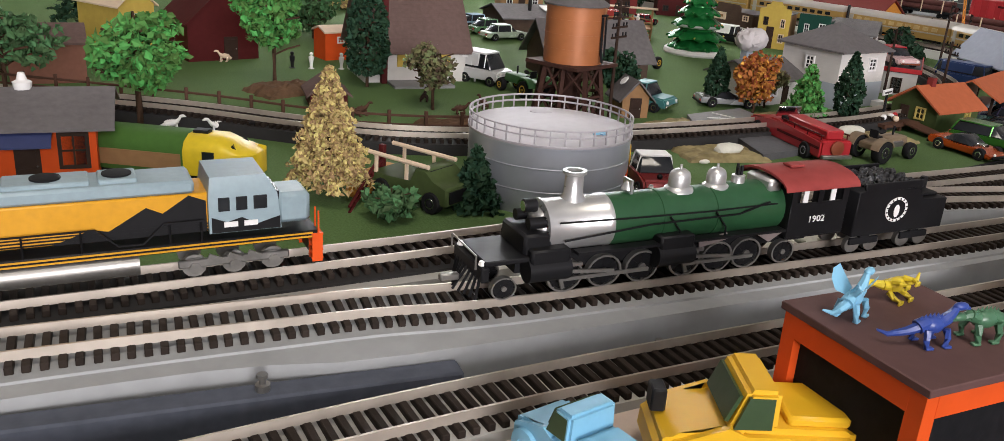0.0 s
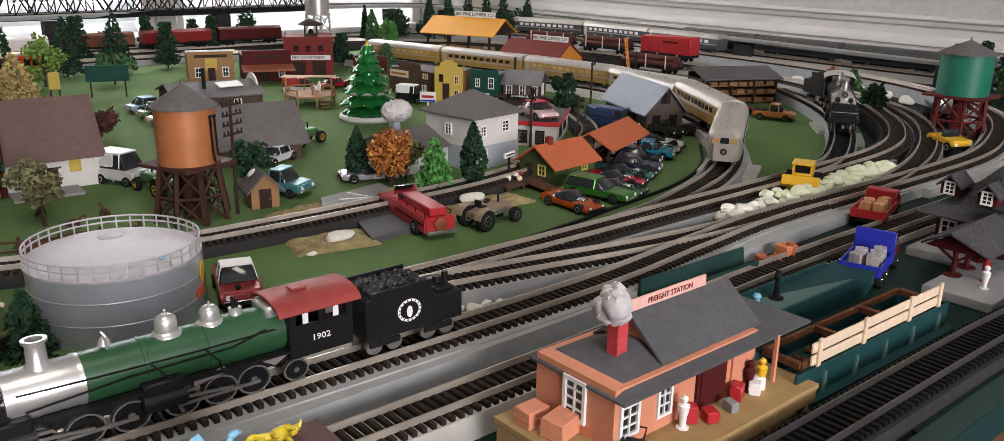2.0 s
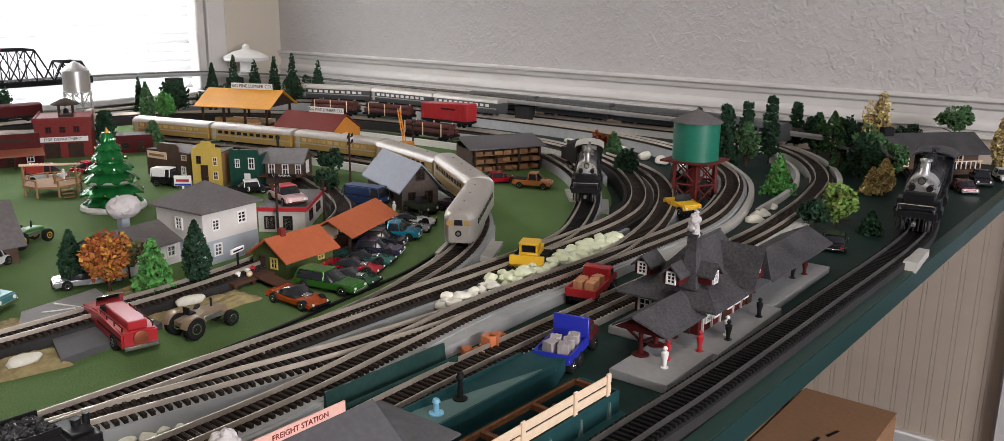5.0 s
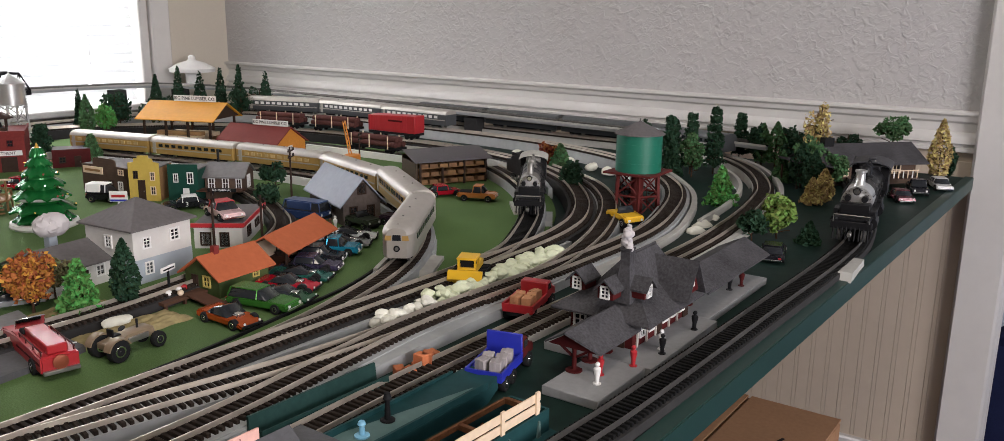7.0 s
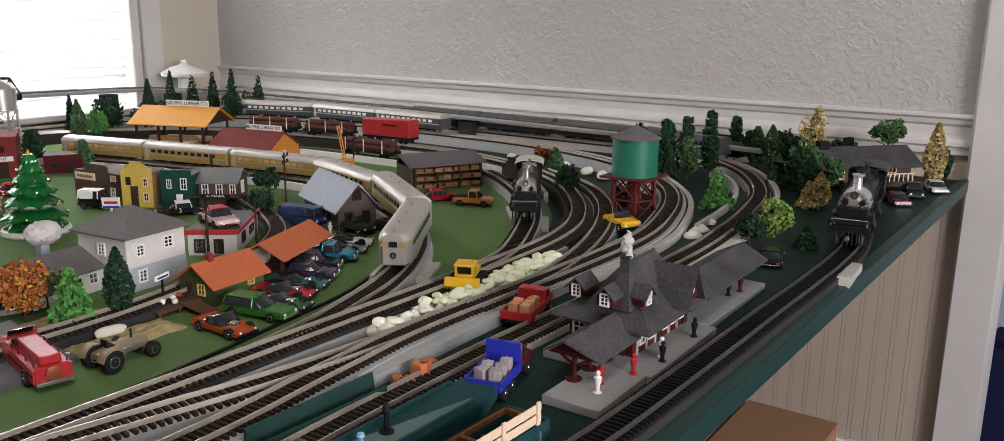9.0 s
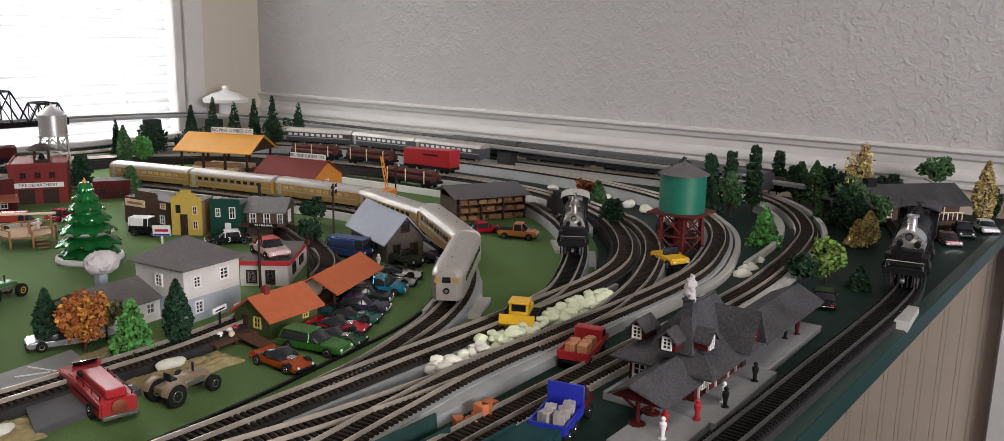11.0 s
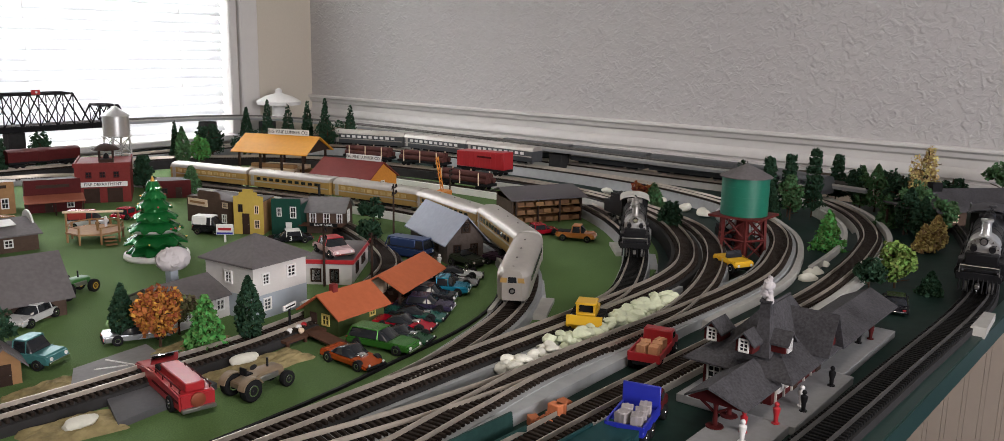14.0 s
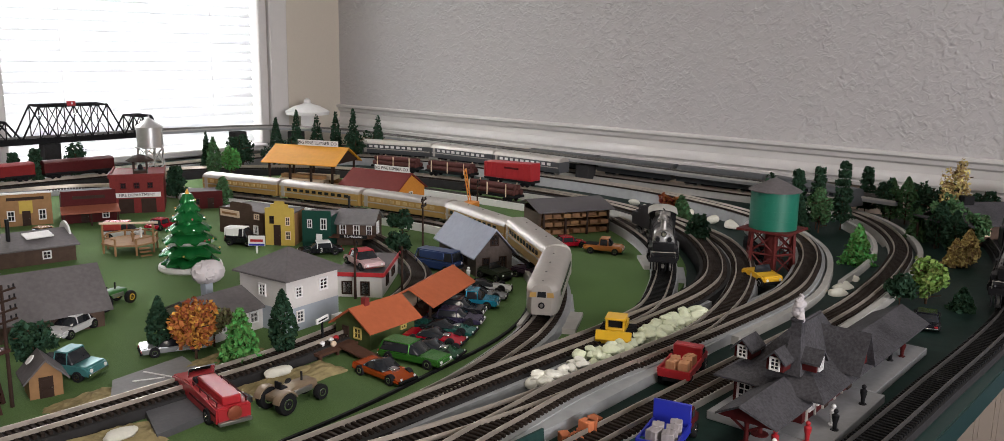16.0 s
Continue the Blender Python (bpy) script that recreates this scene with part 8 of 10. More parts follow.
def dozer():
    t = thing("toy_bulldozer", "small yellow toy bulldozer with black tracks", "toy bulldozer", 0.826, 0.29, 0.0095, 25)
    b = bmesh.new()
    prism(b, [(-0.012, 0.0045), (-0.012, 0.011), (0.0, 0.011), (0.002, 0.0125), (0.014, 0.0115), (0.014, 0.0045)], -0.0062, 0.0062)
    bmesh.ops.bevel(b, geom=b.edges[:], offset=0.0007, segments=1, affect='EDGES')
    part("body", b, YELLOW, t)
    b = bmesh.new()
    for x in (-0.0105, 0.0005):
        for y in (-0.0055, 0.0055):
            box(b, (x, y, 0.0135), (0.0014, 0.0014, 0.006))
    box(b, (-0.005, 0, 0.017), (0.0145, 0.0135, 0.0016), bev=0.0005)
    part("cab_frame", b, YELLOW, t)
    b = bmesh.new()
    box(b, (-0.005, 0, 0.0135), (0.009, 0.009, 0.0055))
    part("cab_interior", b, BLACK_DULL, t)
    for s in (-1, 1):
        b = bmesh.new()
        pts = [(0.013 * c + (0.0005 if c > 0 else 0), 0.0036 + 0.0036 * d) for c, d in ((-0.9, -1), (0.9, -1), (1.1, -0.4), (1.1, 0.4), (0.9, 1), (-0.9, 1), (-1.1, 0.4), (-1.1, -0.4))]
        prism(b, pts, s * 0.0085 - 0.0025, s * 0.0085 + 0.0025)
        part("crawler_track", b, BLACK_DULL, t)
        for k in range(8):
            b = bmesh.new()
            box(b, (-0.0115 + 0.0033 * k, s * 0.0085, 0.0074), (0.0014, 0.0052, 0.0006))
            part("track_shoe", b, RUBBER, t)
    b = bmesh.new()
    rings(b, [[(-0.0155, y, 0.001), (-0.0185, y, 0.005), (-0.0165, y, 0.0105), (-0.0152, y, 0.0105), (-0.0168, y, 0.005), (-0.014, y, 0.001)] for y in (-0.0115, 0.0115)])
    part("blade", b, YELLOW, t)
    t.scale = t.scale * 1.25


dozer()


def six_wheeler(label, x, y, rz, cabmat, bedmat, load, L=0.05, z=YARD, front=1):
    t = thing("toy_truck", label, "toy truck", x, y, z, rz, group="toy trucks")
    b = bmesh.new()
    box(b, (0, 0, 0.0068), (L, 0.016, 0.003), bev=0.0004)
    part("chassis", b, BLACK_DULL, t)
    b = bmesh.new()
    box(b, (-L * 0.19, 0, 0.0098), (L * 0.62, 0.0235, 0.004), bev=0.0006)
    for s in (-1, 1):
        box(b, (-L * 0.19, s * 0.0112, 0.0128), (L * 0.62, 0.0012, 0.003))
    box(b, (-L * 0.495, 0, 0.0128), (0.0012, 0.0225, 0.003))
    part("bed", b, bedmat, t)
    b = bmesh.new()
    prism(b, [(L * 0.14, 0.008), (L * 0.14, 0.0215), (L * 0.3, 0.0215), (L * 0.35, 0.015), (L * 0.5, 0.0138), (L * 0.5, 0.0075)], -0.0108, 0.0108)
    bmesh.ops.bevel(b, geom=b.edges[:], offset=0.0009, segments=1, affect='EDGES')
    cab = part("cab", b, cabmat, t)
    for s in (-1, 1):
        b = bmesh.new()
        box(b, (L * 0.235, s * 0.0109, 0.0178), (L * 0.1, 0.0006, 0.0045))
        part("side_window", b, WINDARK, cab)
        for xw in (-0.36, -0.16, 0.34):
            tyre(t, xw * L, s * 0.0098, 0.005, 0.0045)
    b = bmesh.new()
    box(b, (L * 0.328, 0, 0.0182), (0.0008, 0.0165, 0.005), ry=-24)
    part("windscreen", b, WINDARK, cab)
    b = bmesh.new()
    box(b, (L * 0.505, 0, 0.0095), (0.0012, 0.017, 0.004), bev=0.0003)
    part("grille", b, CHROME, cab)
    rr = random.Random(int(x * 1000))
    for k in range(load[1]):
        c = thing("cargo_crate", load[2], "crate", x + 0, y, z, 0, group="truck cargo")
        m = pose(x, y, z, 0, 0, rz) @ pose((-L * 0.38 + 0.0085 * (k % 3)) * 1.03, (-0.0055 + 0.0085 * ((k // 3) % 2)) * 1.03, 0.0119 * 1.03, 0, 0, rr.uniform(-20, 20))
        c.matrix_basis = scaled(m)
        b = bmesh.new()
        box(b, (0, 0, 0.0036), (0.0078, 0.0072, 0.0072), bev=0.0004)
        part("crate_body", b, load[0], c)
        b = bmesh.new()
        box(b, (0, 0, 0.0036), (0.0081, 0.0016, 0.0075))
        part("crate_band", b, load[0], c)
        c.scale = c.scale * 1.02
    t.scale = t.scale * 1.03
    return t


CRATE = mat("crate_tan", (0.5, 0.25, 0.13), 0.7, vary=0.12, grain=200, bump=0.2, per_object=0.15)
CRATEGREY = mat("crate_grey", (0.33, 0.3, 0.3), 0.7, vary=0.12, grain=200, bump=0.2, per_object=0.15)
six_wheeler("red six-wheeled toy truck carrying crates beside the rails", 0.805, 0.2165, 14, RED, RED, (CRATE, 5, "small tan wooden crate in the truck bed"), L=0.056)
bt = six_wheeler("blue toy flatbed truck with a dark red cab", 0.694, 0.165, 14, DARKRED, BLUE, (CRATEGREY, 5, "small grey crate on the blue truck bed"), L=0.058)
b = bmesh.new()
box(b, (0.0055, 0, 0.0185), (0.0016, 0.0235, 0.016), bev=0.0004)
part("headboard", b, BLUE, bt, "tall blue headboard")

# spilled bricks beside the rails
rr = random.Random(21)
for k in range(9):
    x, y = 0.667 + rr.uniform(-0.02, 0.02), 0.2125 + rr.uniform(-0.006, 0.006)
    c = thing("crate", "small terracotta coloured crate in a heap beside the rails", "crate", x, y, YARD + (0.0062 if k > 6 else 0), rr.uniform(0, 90), group="spilled crates")
    b = bmesh.new()
    box(b, (0, 0, 0.0033), (0.0088, 0.0066, 0.0066), bev=0.0004)
    part("crate_body", b, mat("terracotta", (0.5, 0.16, 0.07), 0.65, vary=0.15, per_object=0.2) if "terracotta" not in bpy.data.materials else bpy.data.materials["terracotta"], c)

# teal barge-like flat, and the gondola with cream boards
bg = thing("flat_deck_car", "teal flat deck model with upturned sides and a pale floor", "deck model", 0.601, 0.162, YARD, -1.5)
b = bmesh.new()
rings(b, [[(-0.075, y0, z0), (0.055, y0, z0), (0.068, y0 * 0.8, z0 + 0.004), (0.068, y1 * 0.8, z0 + 0.004), (0.055, y1, z0), (-0.075, y1, z0)] for y0, y1, z0 in ((-0.0135, 0.0135, 0.0), (-0.014, 0.014, 0.0095))])
part("hull", b, TEAL, bg)
b = bmesh.new()
box(b, (-0.01, 0, 0.0098), (0.118, 0.024, 0.0012))
part("deck", b, TEAL_LIGHT, bg)
for s in (-1, 1):
    b = bmesh.new()
    box(b, (-0.01, s * 0.0131, 0.0118), (0.128, 0.0016, 0.0045))
    part("side_coaming", b, TEAL, bg)
# two plain model figures and a barrel standing on the deck
for x, y, h, mt, nm in ((-0.012, 0.003, 0.016, BLACK_DULL, "mooring_post"), (-0.033, 0.001, 0.0085, LTBLUE, "blue_post"), (-0.057, 0.0, 0.0075, BLACK, "bollard")):
    b = bmesh.new()
    lathe(b, [(0.0042, 0.0104), (0.0042, 0.0112), (0.0018, 0.0116), (0.0014, 0.0104 + h * 0.7), (0.0024, 0.0104 + h * 0.8), (0.0016, 0.0104 + h)], 10, (x, y, 0))
    part(nm, b, mt, bg)
wl2 = thing("retaining_wall", "dark green trough wall beside the main line", "wall", 0.588, 0.212, YARD, -2)
b = bmesh.new()
rings(b, [[(-0.048, y, z) for y, z in ((-0.006, 0), (0.007, 0), (0.007, 0.016), (0.0055, 0.016), (0.004, 0.003), (-0.003, 0.003), (-0.005, 0.011), (-0.006, 0.011))], [(0.045, y, z) for y, z in ((-0.006, 0), (0.007, 0), (0.007, 0.016), (0.0055, 0.016), (0.004, 0.003), (-0.003, 0.003), (-0.005, 0.011), (-0.006, 0.011))]])
part("trough", b, mat("trough_green", (0.02, 0.05, 0.045), 0.5, vary=0.2), wl2)
gd = thing("gondola_model", "teal gondola model with cream board fence and brown rusty load", "gondola", 0, 0, m=pose(0.576, 0.1125, YARD, 0, 0, -2.2) @ Matrix.Diagonal((0.95, 0.68, 1, 1)))
b = bmesh.new()
box(b, (0, 0.003, 0.006), (0.14, 0.034, 0.0024))
box(b, (0, -0.0165, 0.0085), (0.146, 0.002, 0.014), bev=0.0003)
box(b, (0, 0.0205, 0.0085), (0.146, 0.002, 0.014), bev=0.0003)
box(b, (0.072, 0.002, 0.0085), (0.002, 0.036, 0.014))
box(b, (0.0, -0.0195, 0.0016), (0.15, 0.008, 0.0016), rx=8)
part("hull", b, TEAL, gd)
for k in range(5):
    b = bmesh.new()
    prism(b, [(-0.002, 0.001), (0.002, 0.001), (0.0004, 0.012), (-0.0004, 0.012)], -0.019, -0.0172)
    part("rib", b, TEAL_LIGHT, gd, at=pose(-0.05 + 0.028 * k, 0, 0))
for zz in (0.0185, 0.0245):
    b = bmesh.new()
    box(b, (0.003, -0.0148, zz), (0.126, 0.0016, 0.0048), bev=0.0003)
    part("fence_board", b, CREAM, gd, "cream wooden board")
for x in (-0.055, -0.015, 0.03, 0.062):
    b = bmesh.new()
    box(b, (x, -0.0162, 0.018), (0.003, 0.0016, 0.021))
    part("fence_post", b, CREAM, gd)
RUST = mat("rusty_brown", (0.13, 0.055, 0.025), 0.8, vary=0.4, grain=220, bump=0.5)
for yy in (-0.0118, 0.0172):
    b = bmesh.new()
    box(b, (0.0, yy, 0.0165), (0.128, 0.0024, 0.003))
    part("inner_beam", b, RUST, gd)
for x in (-0.064, -0.02, 0.022, 0.064):
    b = bmesh.new()
    box(b, (x, 0.0027, 0.0165), (0.003, 0.028, 0.003))
    part("cross_beam", b, RUST, gd)
b = bmesh.new()
for k in range(60):
    s = rr.uniform(0.001, 0.0026)
    bmesh.ops.create_icosphere(b, subdivisions=1, radius=s, matrix=pose(rr.uniform(-0.06, 0.06), rr.uniform(-0.009, 0.014), 0.008 + rr.uniform(0, 0.003)))
tagged(part("rubble", b, RUST, gd, smooth=False), kind="stuff")

# orange building with plastic animals on its roof
ob_ = thing("orange_shed_building", "orange box building with dark panels and a flat brown roof", "shed", 0, 0, m=pose(0.2795, 0.1305, -0.0035, 0, 0, -2) @ Matrix.Diagonal((0.82, 0.93, 1.02, 1)))
b = bmesh.new()
for x in (-0.0255, 0.0255):
    for y in (-0.022, 0.022):
        box(b, (x, y, 0.025), (0.005, 0.005, 0.05))
for z in (0.0035, 0.047):
    for s in (-1, 1):
        box(b, (0, s * 0.0225, z), (0.0465, 0.0042, 0.006))
        box(b, (s * 0.026, 0, z), (0.0042, 0.0395, 0.006))
part("frame", b, ORANGE, ob_)
b = bmesh.new()
box(b, (0, 0, 0.025), (0.0495, 0.0425, 0.044))
part("dark_panel", b, BLACK_DULL, ob_, "dark brown wall panels")
b = bmesh.new()
box(b, (0, 0, 0.0515), (0.0585, 0.0515, 0.0022), bev=0.0003)
part("roof", b, mat("brown_card_roof", (0.11, 0.06, 0.055), 0.7, vary=0.15, grain=120, bump=0.15), ob_, "flat brown roof")


def beast(label, x, y, z, rz, colour, s=1.0, neck=1.0, tail=1.0, wings=False, lying=False):
    """A small moulded plastic animal, one plain mesh: tapered body, neck, tail and legs, with wings on some."""
    b = bmesh.new()

    def limb(pts, r0, r1, seg=7):
        pts = [Vector(p) for p in pts]
        n, secs = len(pts) - 1, []
        for i, p in enumerate(pts):
            q = (pts[min(i + 1, n)] - pts[max(i - 1, 0)]).normalized().to_track_quat('Z', 'Y')
            r = r0 + (r1 - r0) * i / n
            secs.append([p + q @ Vector((r * math.cos(2 * math.pi * k / seg), r * math.sin(2 * math.pi * k / seg), 0)) for k in range(seg)])
        rings(b, secs)

    limb([(-0.0052, 0, 0.0058), (-0.003, 0, 0.0068), (0, 0, 0.0066), (0.003, 0, 0.0068), (0.005, 0, 0.0078)], 0.0022, 0.0017, 9)
    bmesh.ops.create_icosphere(b, subdivisions=2, radius=0.0031, matrix=pose(-0.0004, 0, 0.0062) @ Matrix.Diagonal((1.35, 0.85, 0.9, 1)))
    limb([(0.0035, 0, 0.0072), (0.0058, 0, 0.0085 + 0.0012 * neck), (0.0072, 0, 0.0096 + 0.003 * neck)], 0.0018, 0.001)
    bmesh.ops.create_icosphere(b, subdivisions=2, radius=0.0017, matrix=pose(0.0085, 0, 0.0098 + 0.003 * neck) @ Matrix.Diagonal((1.5, 0.85, 0.75, 1)))
    box(b, (0.0105, 0, 0.0092 + 0.003 * neck), (0.002, 0.0016, 0.0009), bev=0.0002)
    limb([(-0.0042, 0, 0.006), (-0.008, 0.0008, 0.0044), (-0.0115 * tail, 0.0024, 0.003), (-0.0135 * tail, 0.0046, 0.0036)], 0.0017, 0.0003)
    for lx, k in ((-0.0032, -1), (0.003, 1)):
        for ly in (-0.0022, 0.0022):
            limb([(lx, ly, 0.0056), (lx + 0.0006 * k, ly * 1.35, 0.003), (lx - 0.0002, ly * 1.4, 0.0003)], 0.0012, 0.0007, 6)
            box(b, (lx + 0.0007, ly * 1.4, 0.0004), (0.0026, 0.0017, 0.0008), bev=0.0002)
    for k in range(7):
        bmesh.ops.create_cone(b, segments=4, radius1=0.0006, radius2=0, depth=0.0013, matrix=pose(-0.0045 + 0.0014 * k, 0, 0.0095 - 0.00022 * (k - 3) ** 2 * 0.4))
    if wings:
        for q in (-1, 1):
            tips = [(-0.0005, 0.0058, 0.0155), (-0.0035, 0.0062, 0.0148), (-0.006, 0.0052, 0.0125), (-0.0068, 0.0032, 0.0098)]
            rings(b, [[(0.0014 - d, q * 0.0016, 0.0085)] + [(px - d, q * py, pz) for px, py, pz in tips] + [(-0.003 - d, q * 0.0016, 0.0078)] for d in (0, 0.0006)])
    if lying:
        bmesh.ops.rotate(b, verts=b.verts, cent=(0, 0, 0), matrix=Matrix.Rotation(radians(80), 3, 'X'))
        lo = min(v.co.z for v in b.verts)
        bmesh.ops.translate(b, verts=b.verts, vec=(0, 0, -lo))
    bmesh.ops.scale(b, verts=b.verts, vec=(s, s, s))
    ob = new("toy_animal", to_mesh("toy_animal", b, colour))
    ob.matrix_basis = scaled(pose(x, y, z, 0, 0, rz))
    return tagged(ob, label, "toy animal", "plastic toy animals")


ZR = 0.0502
beast("pale blue plastic winged dragon standing on the brown roof", 0.2665, 0.1415, ZR, 20, LTBLUE, 0.86, 0.9, 0.75, wings=True)
beast("yellow plastic animal lying on its side on the brown roof", 0.2885, 0.1415, ZR, 190, mat("beast_yellow", (0.68, 0.52, 0.03), 0.4), 0.8, 0.2, 0.6, lying=True)
beast("dark blue plastic long-necked dinosaur on the brown roof", 0.2735, 0.1235, ZR, -10, mat("beast_blue", (0.03, 0.06, 0.26), 0.35), 0.85, 0.5, 1.1)
beast("green plastic dinosaur on the brown roof", 0.2885, 0.121, ZR, 170, mat("beast_green", (0.06, 0.15, 0.08), 0.35), 0.9, -0.8, 1.3)
for x, y, r, c, lb in ((0.37, 0.575, 100, BROWN, "small brown model cow"), (0.345, 0.56, -20, BROWN, "small brown model horse"), (0.275, 0.57, 10, BROWN, "small dark brown model horse by the fence"), (0.15, 0.555, 5, WHITE, "small black and white model cow"), (0.175, 0.545, 185, WHITE, "small white model cow"), (0.2, 0.53, 170, BLACK, "small black model cow"), (0.22, 0.78, 160, CREAM, "small cream model llama by the barn"), (0.335, 0.605, 60, DKBROWN, "small dark model horse")):
    beast(lb, x, y, 0, r, c, 0.75, 0.6, 0.5)

# loading dock slab with the yellow and blue toy vehicles
ls = thing("loading_dock", "beige card loading dock slab beside the rails", "dock", 0.208, 0.1535, -0.0035, 1)
b = bmesh.new()
box(b, (0.012, 0, 0.006), (0.062, 0.05, 0.012), bev=0.0004)
box(b, (-0.048, 0, 0.006), (0.055, 0.05, 0.012), bev=0.0004)
part("slab", b, mat("dock_beige", (0.55, 0.45, 0.38), 0.7, vary=0.1), ls)


def chunky(label, x, y, z, rz, colour, s):
    t = thing("toy_truck", label, "toy truck", 0, 0, m=pose(x, y, z, 0, 0, rz) @ Matrix.Scale(s, 4), group="chunky toy trucks")
    b = bmesh.new()
    prism(b, [(-0.026, 0.004), (-0.026, 0.0165), (-0.023, 0.0185), (0.004, 0.0185), (0.008, 0.017), (0.022, 0.0158), (0.0255, 0.013), (0.026, 0.004)], -0.012, 0.012)
    bmesh.ops.bevel(b, geom=b.edges[:], offset=0.0018, segments=2, affect='EDGES')
    part("body", b, colour, t)
    b = bmesh.new()
    rings(b, [[(-0.004, -0.0112, 0.0175), (0.0085, -0.0112, 0.0168), (0.0085, 0.0112, 0.0168), (-0.004, 0.0112, 0.0175)], [(-0.004, -0.0105, 0.0285), (0.0042, -0.0105, 0.0285), (0.0042, 0.0105, 0.0285), (-0.004, 0.0105, 0.0285)]])
    bmesh.ops.bevel(b, geom=b.edges[:], offset=0.0012, segments=2, affect='EDGES')
    cab = part("cab", b, colour, t)
    dk = mat("chunky_window", (0.03, 0.06, 0.02), 0.4) if "chunky_window" not in bpy.data.materials else bpy.data.materials["chunky_window"]
    for s2 in (-1, 1):
        b = bmesh.new()
        rings(b, [[(x0, s2 * (0.0114 - 0.0006 * k), z0) for x0, z0, k in ((-0.0022, 0.0185, 0), (0.0072, 0.0183, 0), (0.0042, 0.0268, 1), (-0.0022, 0.0268, 1))], [(x0, s2 * (0.0103 - 0.0006 * k), z0) for x0, z0, k in ((-0.0022, 0.0185, 0), (0.0072, 0.0183, 0), (0.0042, 0.0268, 1), (-0.0022, 0.0268, 1))]])
        part("side_window", b, dk, cab)
        for xw in (-0.016, 0.016):
            b = bmesh.new()
            lathe(b, [(0.0065, -0.002), (0.0068, -0.001), (0.0068, 0.002), (0.003, 0.0026), (0.0028, 0.0018)], 16, m=pose(xw, s2 * 0.0118, 0.0066, -90 * s2))
            part("wheel", b, colour, t)
    b = bmesh.new()
    box(b, (0.0072, 0, 0.0228), (0.001, 0.018, 0.0078), ry=-21)
    part("windscreen", b, dk, cab)
    b = bmesh.new()
    box(b, (-0.015, 0, 0.0195), (0.016, 0.018, 0.003), bev=0.0008)
    part("rear_deck", b, colour, t)
    return t


yt = chunky("chunky yellow plastic toy truck with a square cab", 0.2415, 0.1455, 0.0085, 155, YELLOW, 1.0)
b = bmesh.new()
box(b, (0.0235, -0.003, 0.0185), (0.004, 0.006, 0.0065), bev=0.0005)
part("front_lamp_box", b, BLACK, yt)
chunky("chunky pale blue plastic toy truck", 0.2, 0.158, 0.0085, 100, LTBLUE, 0.72)
pp = thing("white_pipe", "white plastic pipe lying on the table", "pipe", 0.372, 0.147, -0.0035, 10)
b = bmesh.new()
cyl(b, (-0.022, 0, 0.003), (0.022, 0, 0.003), 0.003, seg=12)
part("tube", b, WHITE, pp)

# log truck by the oil tank
lt = thing("toy_log_truck", "dark green toy truck with cream side rails beside the oil tank", "toy truck", 0.248, 0.392, 0, -62)
b = bmesh.new()
prism(b, [(-0.024, 0.005), (-0.024, 0.013), (0.004, 0.013), (0.006, 0.021), (0.013, 0.021), (0.017, 0.0155), (0.026, 0.0145), (0.026, 0.005)], -0.0115, 0.0115)
bmesh.ops.bevel(b, geom=b.edges[:], offset=0.0008, segments=1, affect='EDGES')
part("body", b, OLIVE, lt)
for s in (-1, 1):
    b = bmesh.new()
    cyl(b, (-0.028, s * 0.0105, 0.0225), (0.014, s * 0.0105, 0.0225), 0.0012, seg=8)
    for x in (-0.02, 0.0):
        box(b, (x, s * 0.0105, 0.0175), (0.0014, 0.0014, 0.0095))
    part("side_rail", b, CREAM, lt)
    for xw in (-0.015, 0.017):
        tyre(lt, xw, s * 0.0105, 0.0055, 0.005)
b = bmesh.new()
box(b, (0.0145, 0, 0.0182), (0.0008, 0.018, 0.0045), ry=-35)
part("windscreen", b, WINDARK, lt)
b = bmesh.new()
box(b, (0.0262, 0, 0.0095), (0.001, 0.018, 0.006))
part("grille", b, BLACK, lt)
for k in range(3):
    c = thing("cargo_crate", "yellow-orange model cargo block on the grass", "crate", 0.222 + 0.009 * k, 0.408 + 0.006 * k, 0, 30, group="cargo blocks")
    b = bmesh.new()
    box(b, (0, 0, 0.0055), (0.012, 0.009, 0.011), bev=0.0006)
    part("block", b, mat("cargo_orange", (0.5, 0.22, 0.04), 0.6) if "cargo_orange" not in bpy.data.materials else bpy.data.materials["cargo_orange"], c)
cg = thing("crossing_gate", "dark red crossing gate post with a lattice arm", "crossing gate", 0.236, 0.415, 0, 35)
b = bmesh.new()
box(b, (0, 0, 0.012), (0.003, 0.003, 0.024), bev=0.0003)
part("post", b, DARKRED, cg)
b = bmesh.new()
tube(b, [(0, 0, 0.02), (-0.04, -0.01, 0.003)], 0.0008, 5)
tube(b, [(0, 0, 0.016), (-0.04, -0.01, 0.0)], 0.0008, 5)
for k in range(6):
    f = k / 6
    box(b, (-0.04 * f, -0.01 * f, 0.018 - 0.017 * f), (0.0016, 0.0016, 0.0016))
part("arm", b, DARKRED, cg)


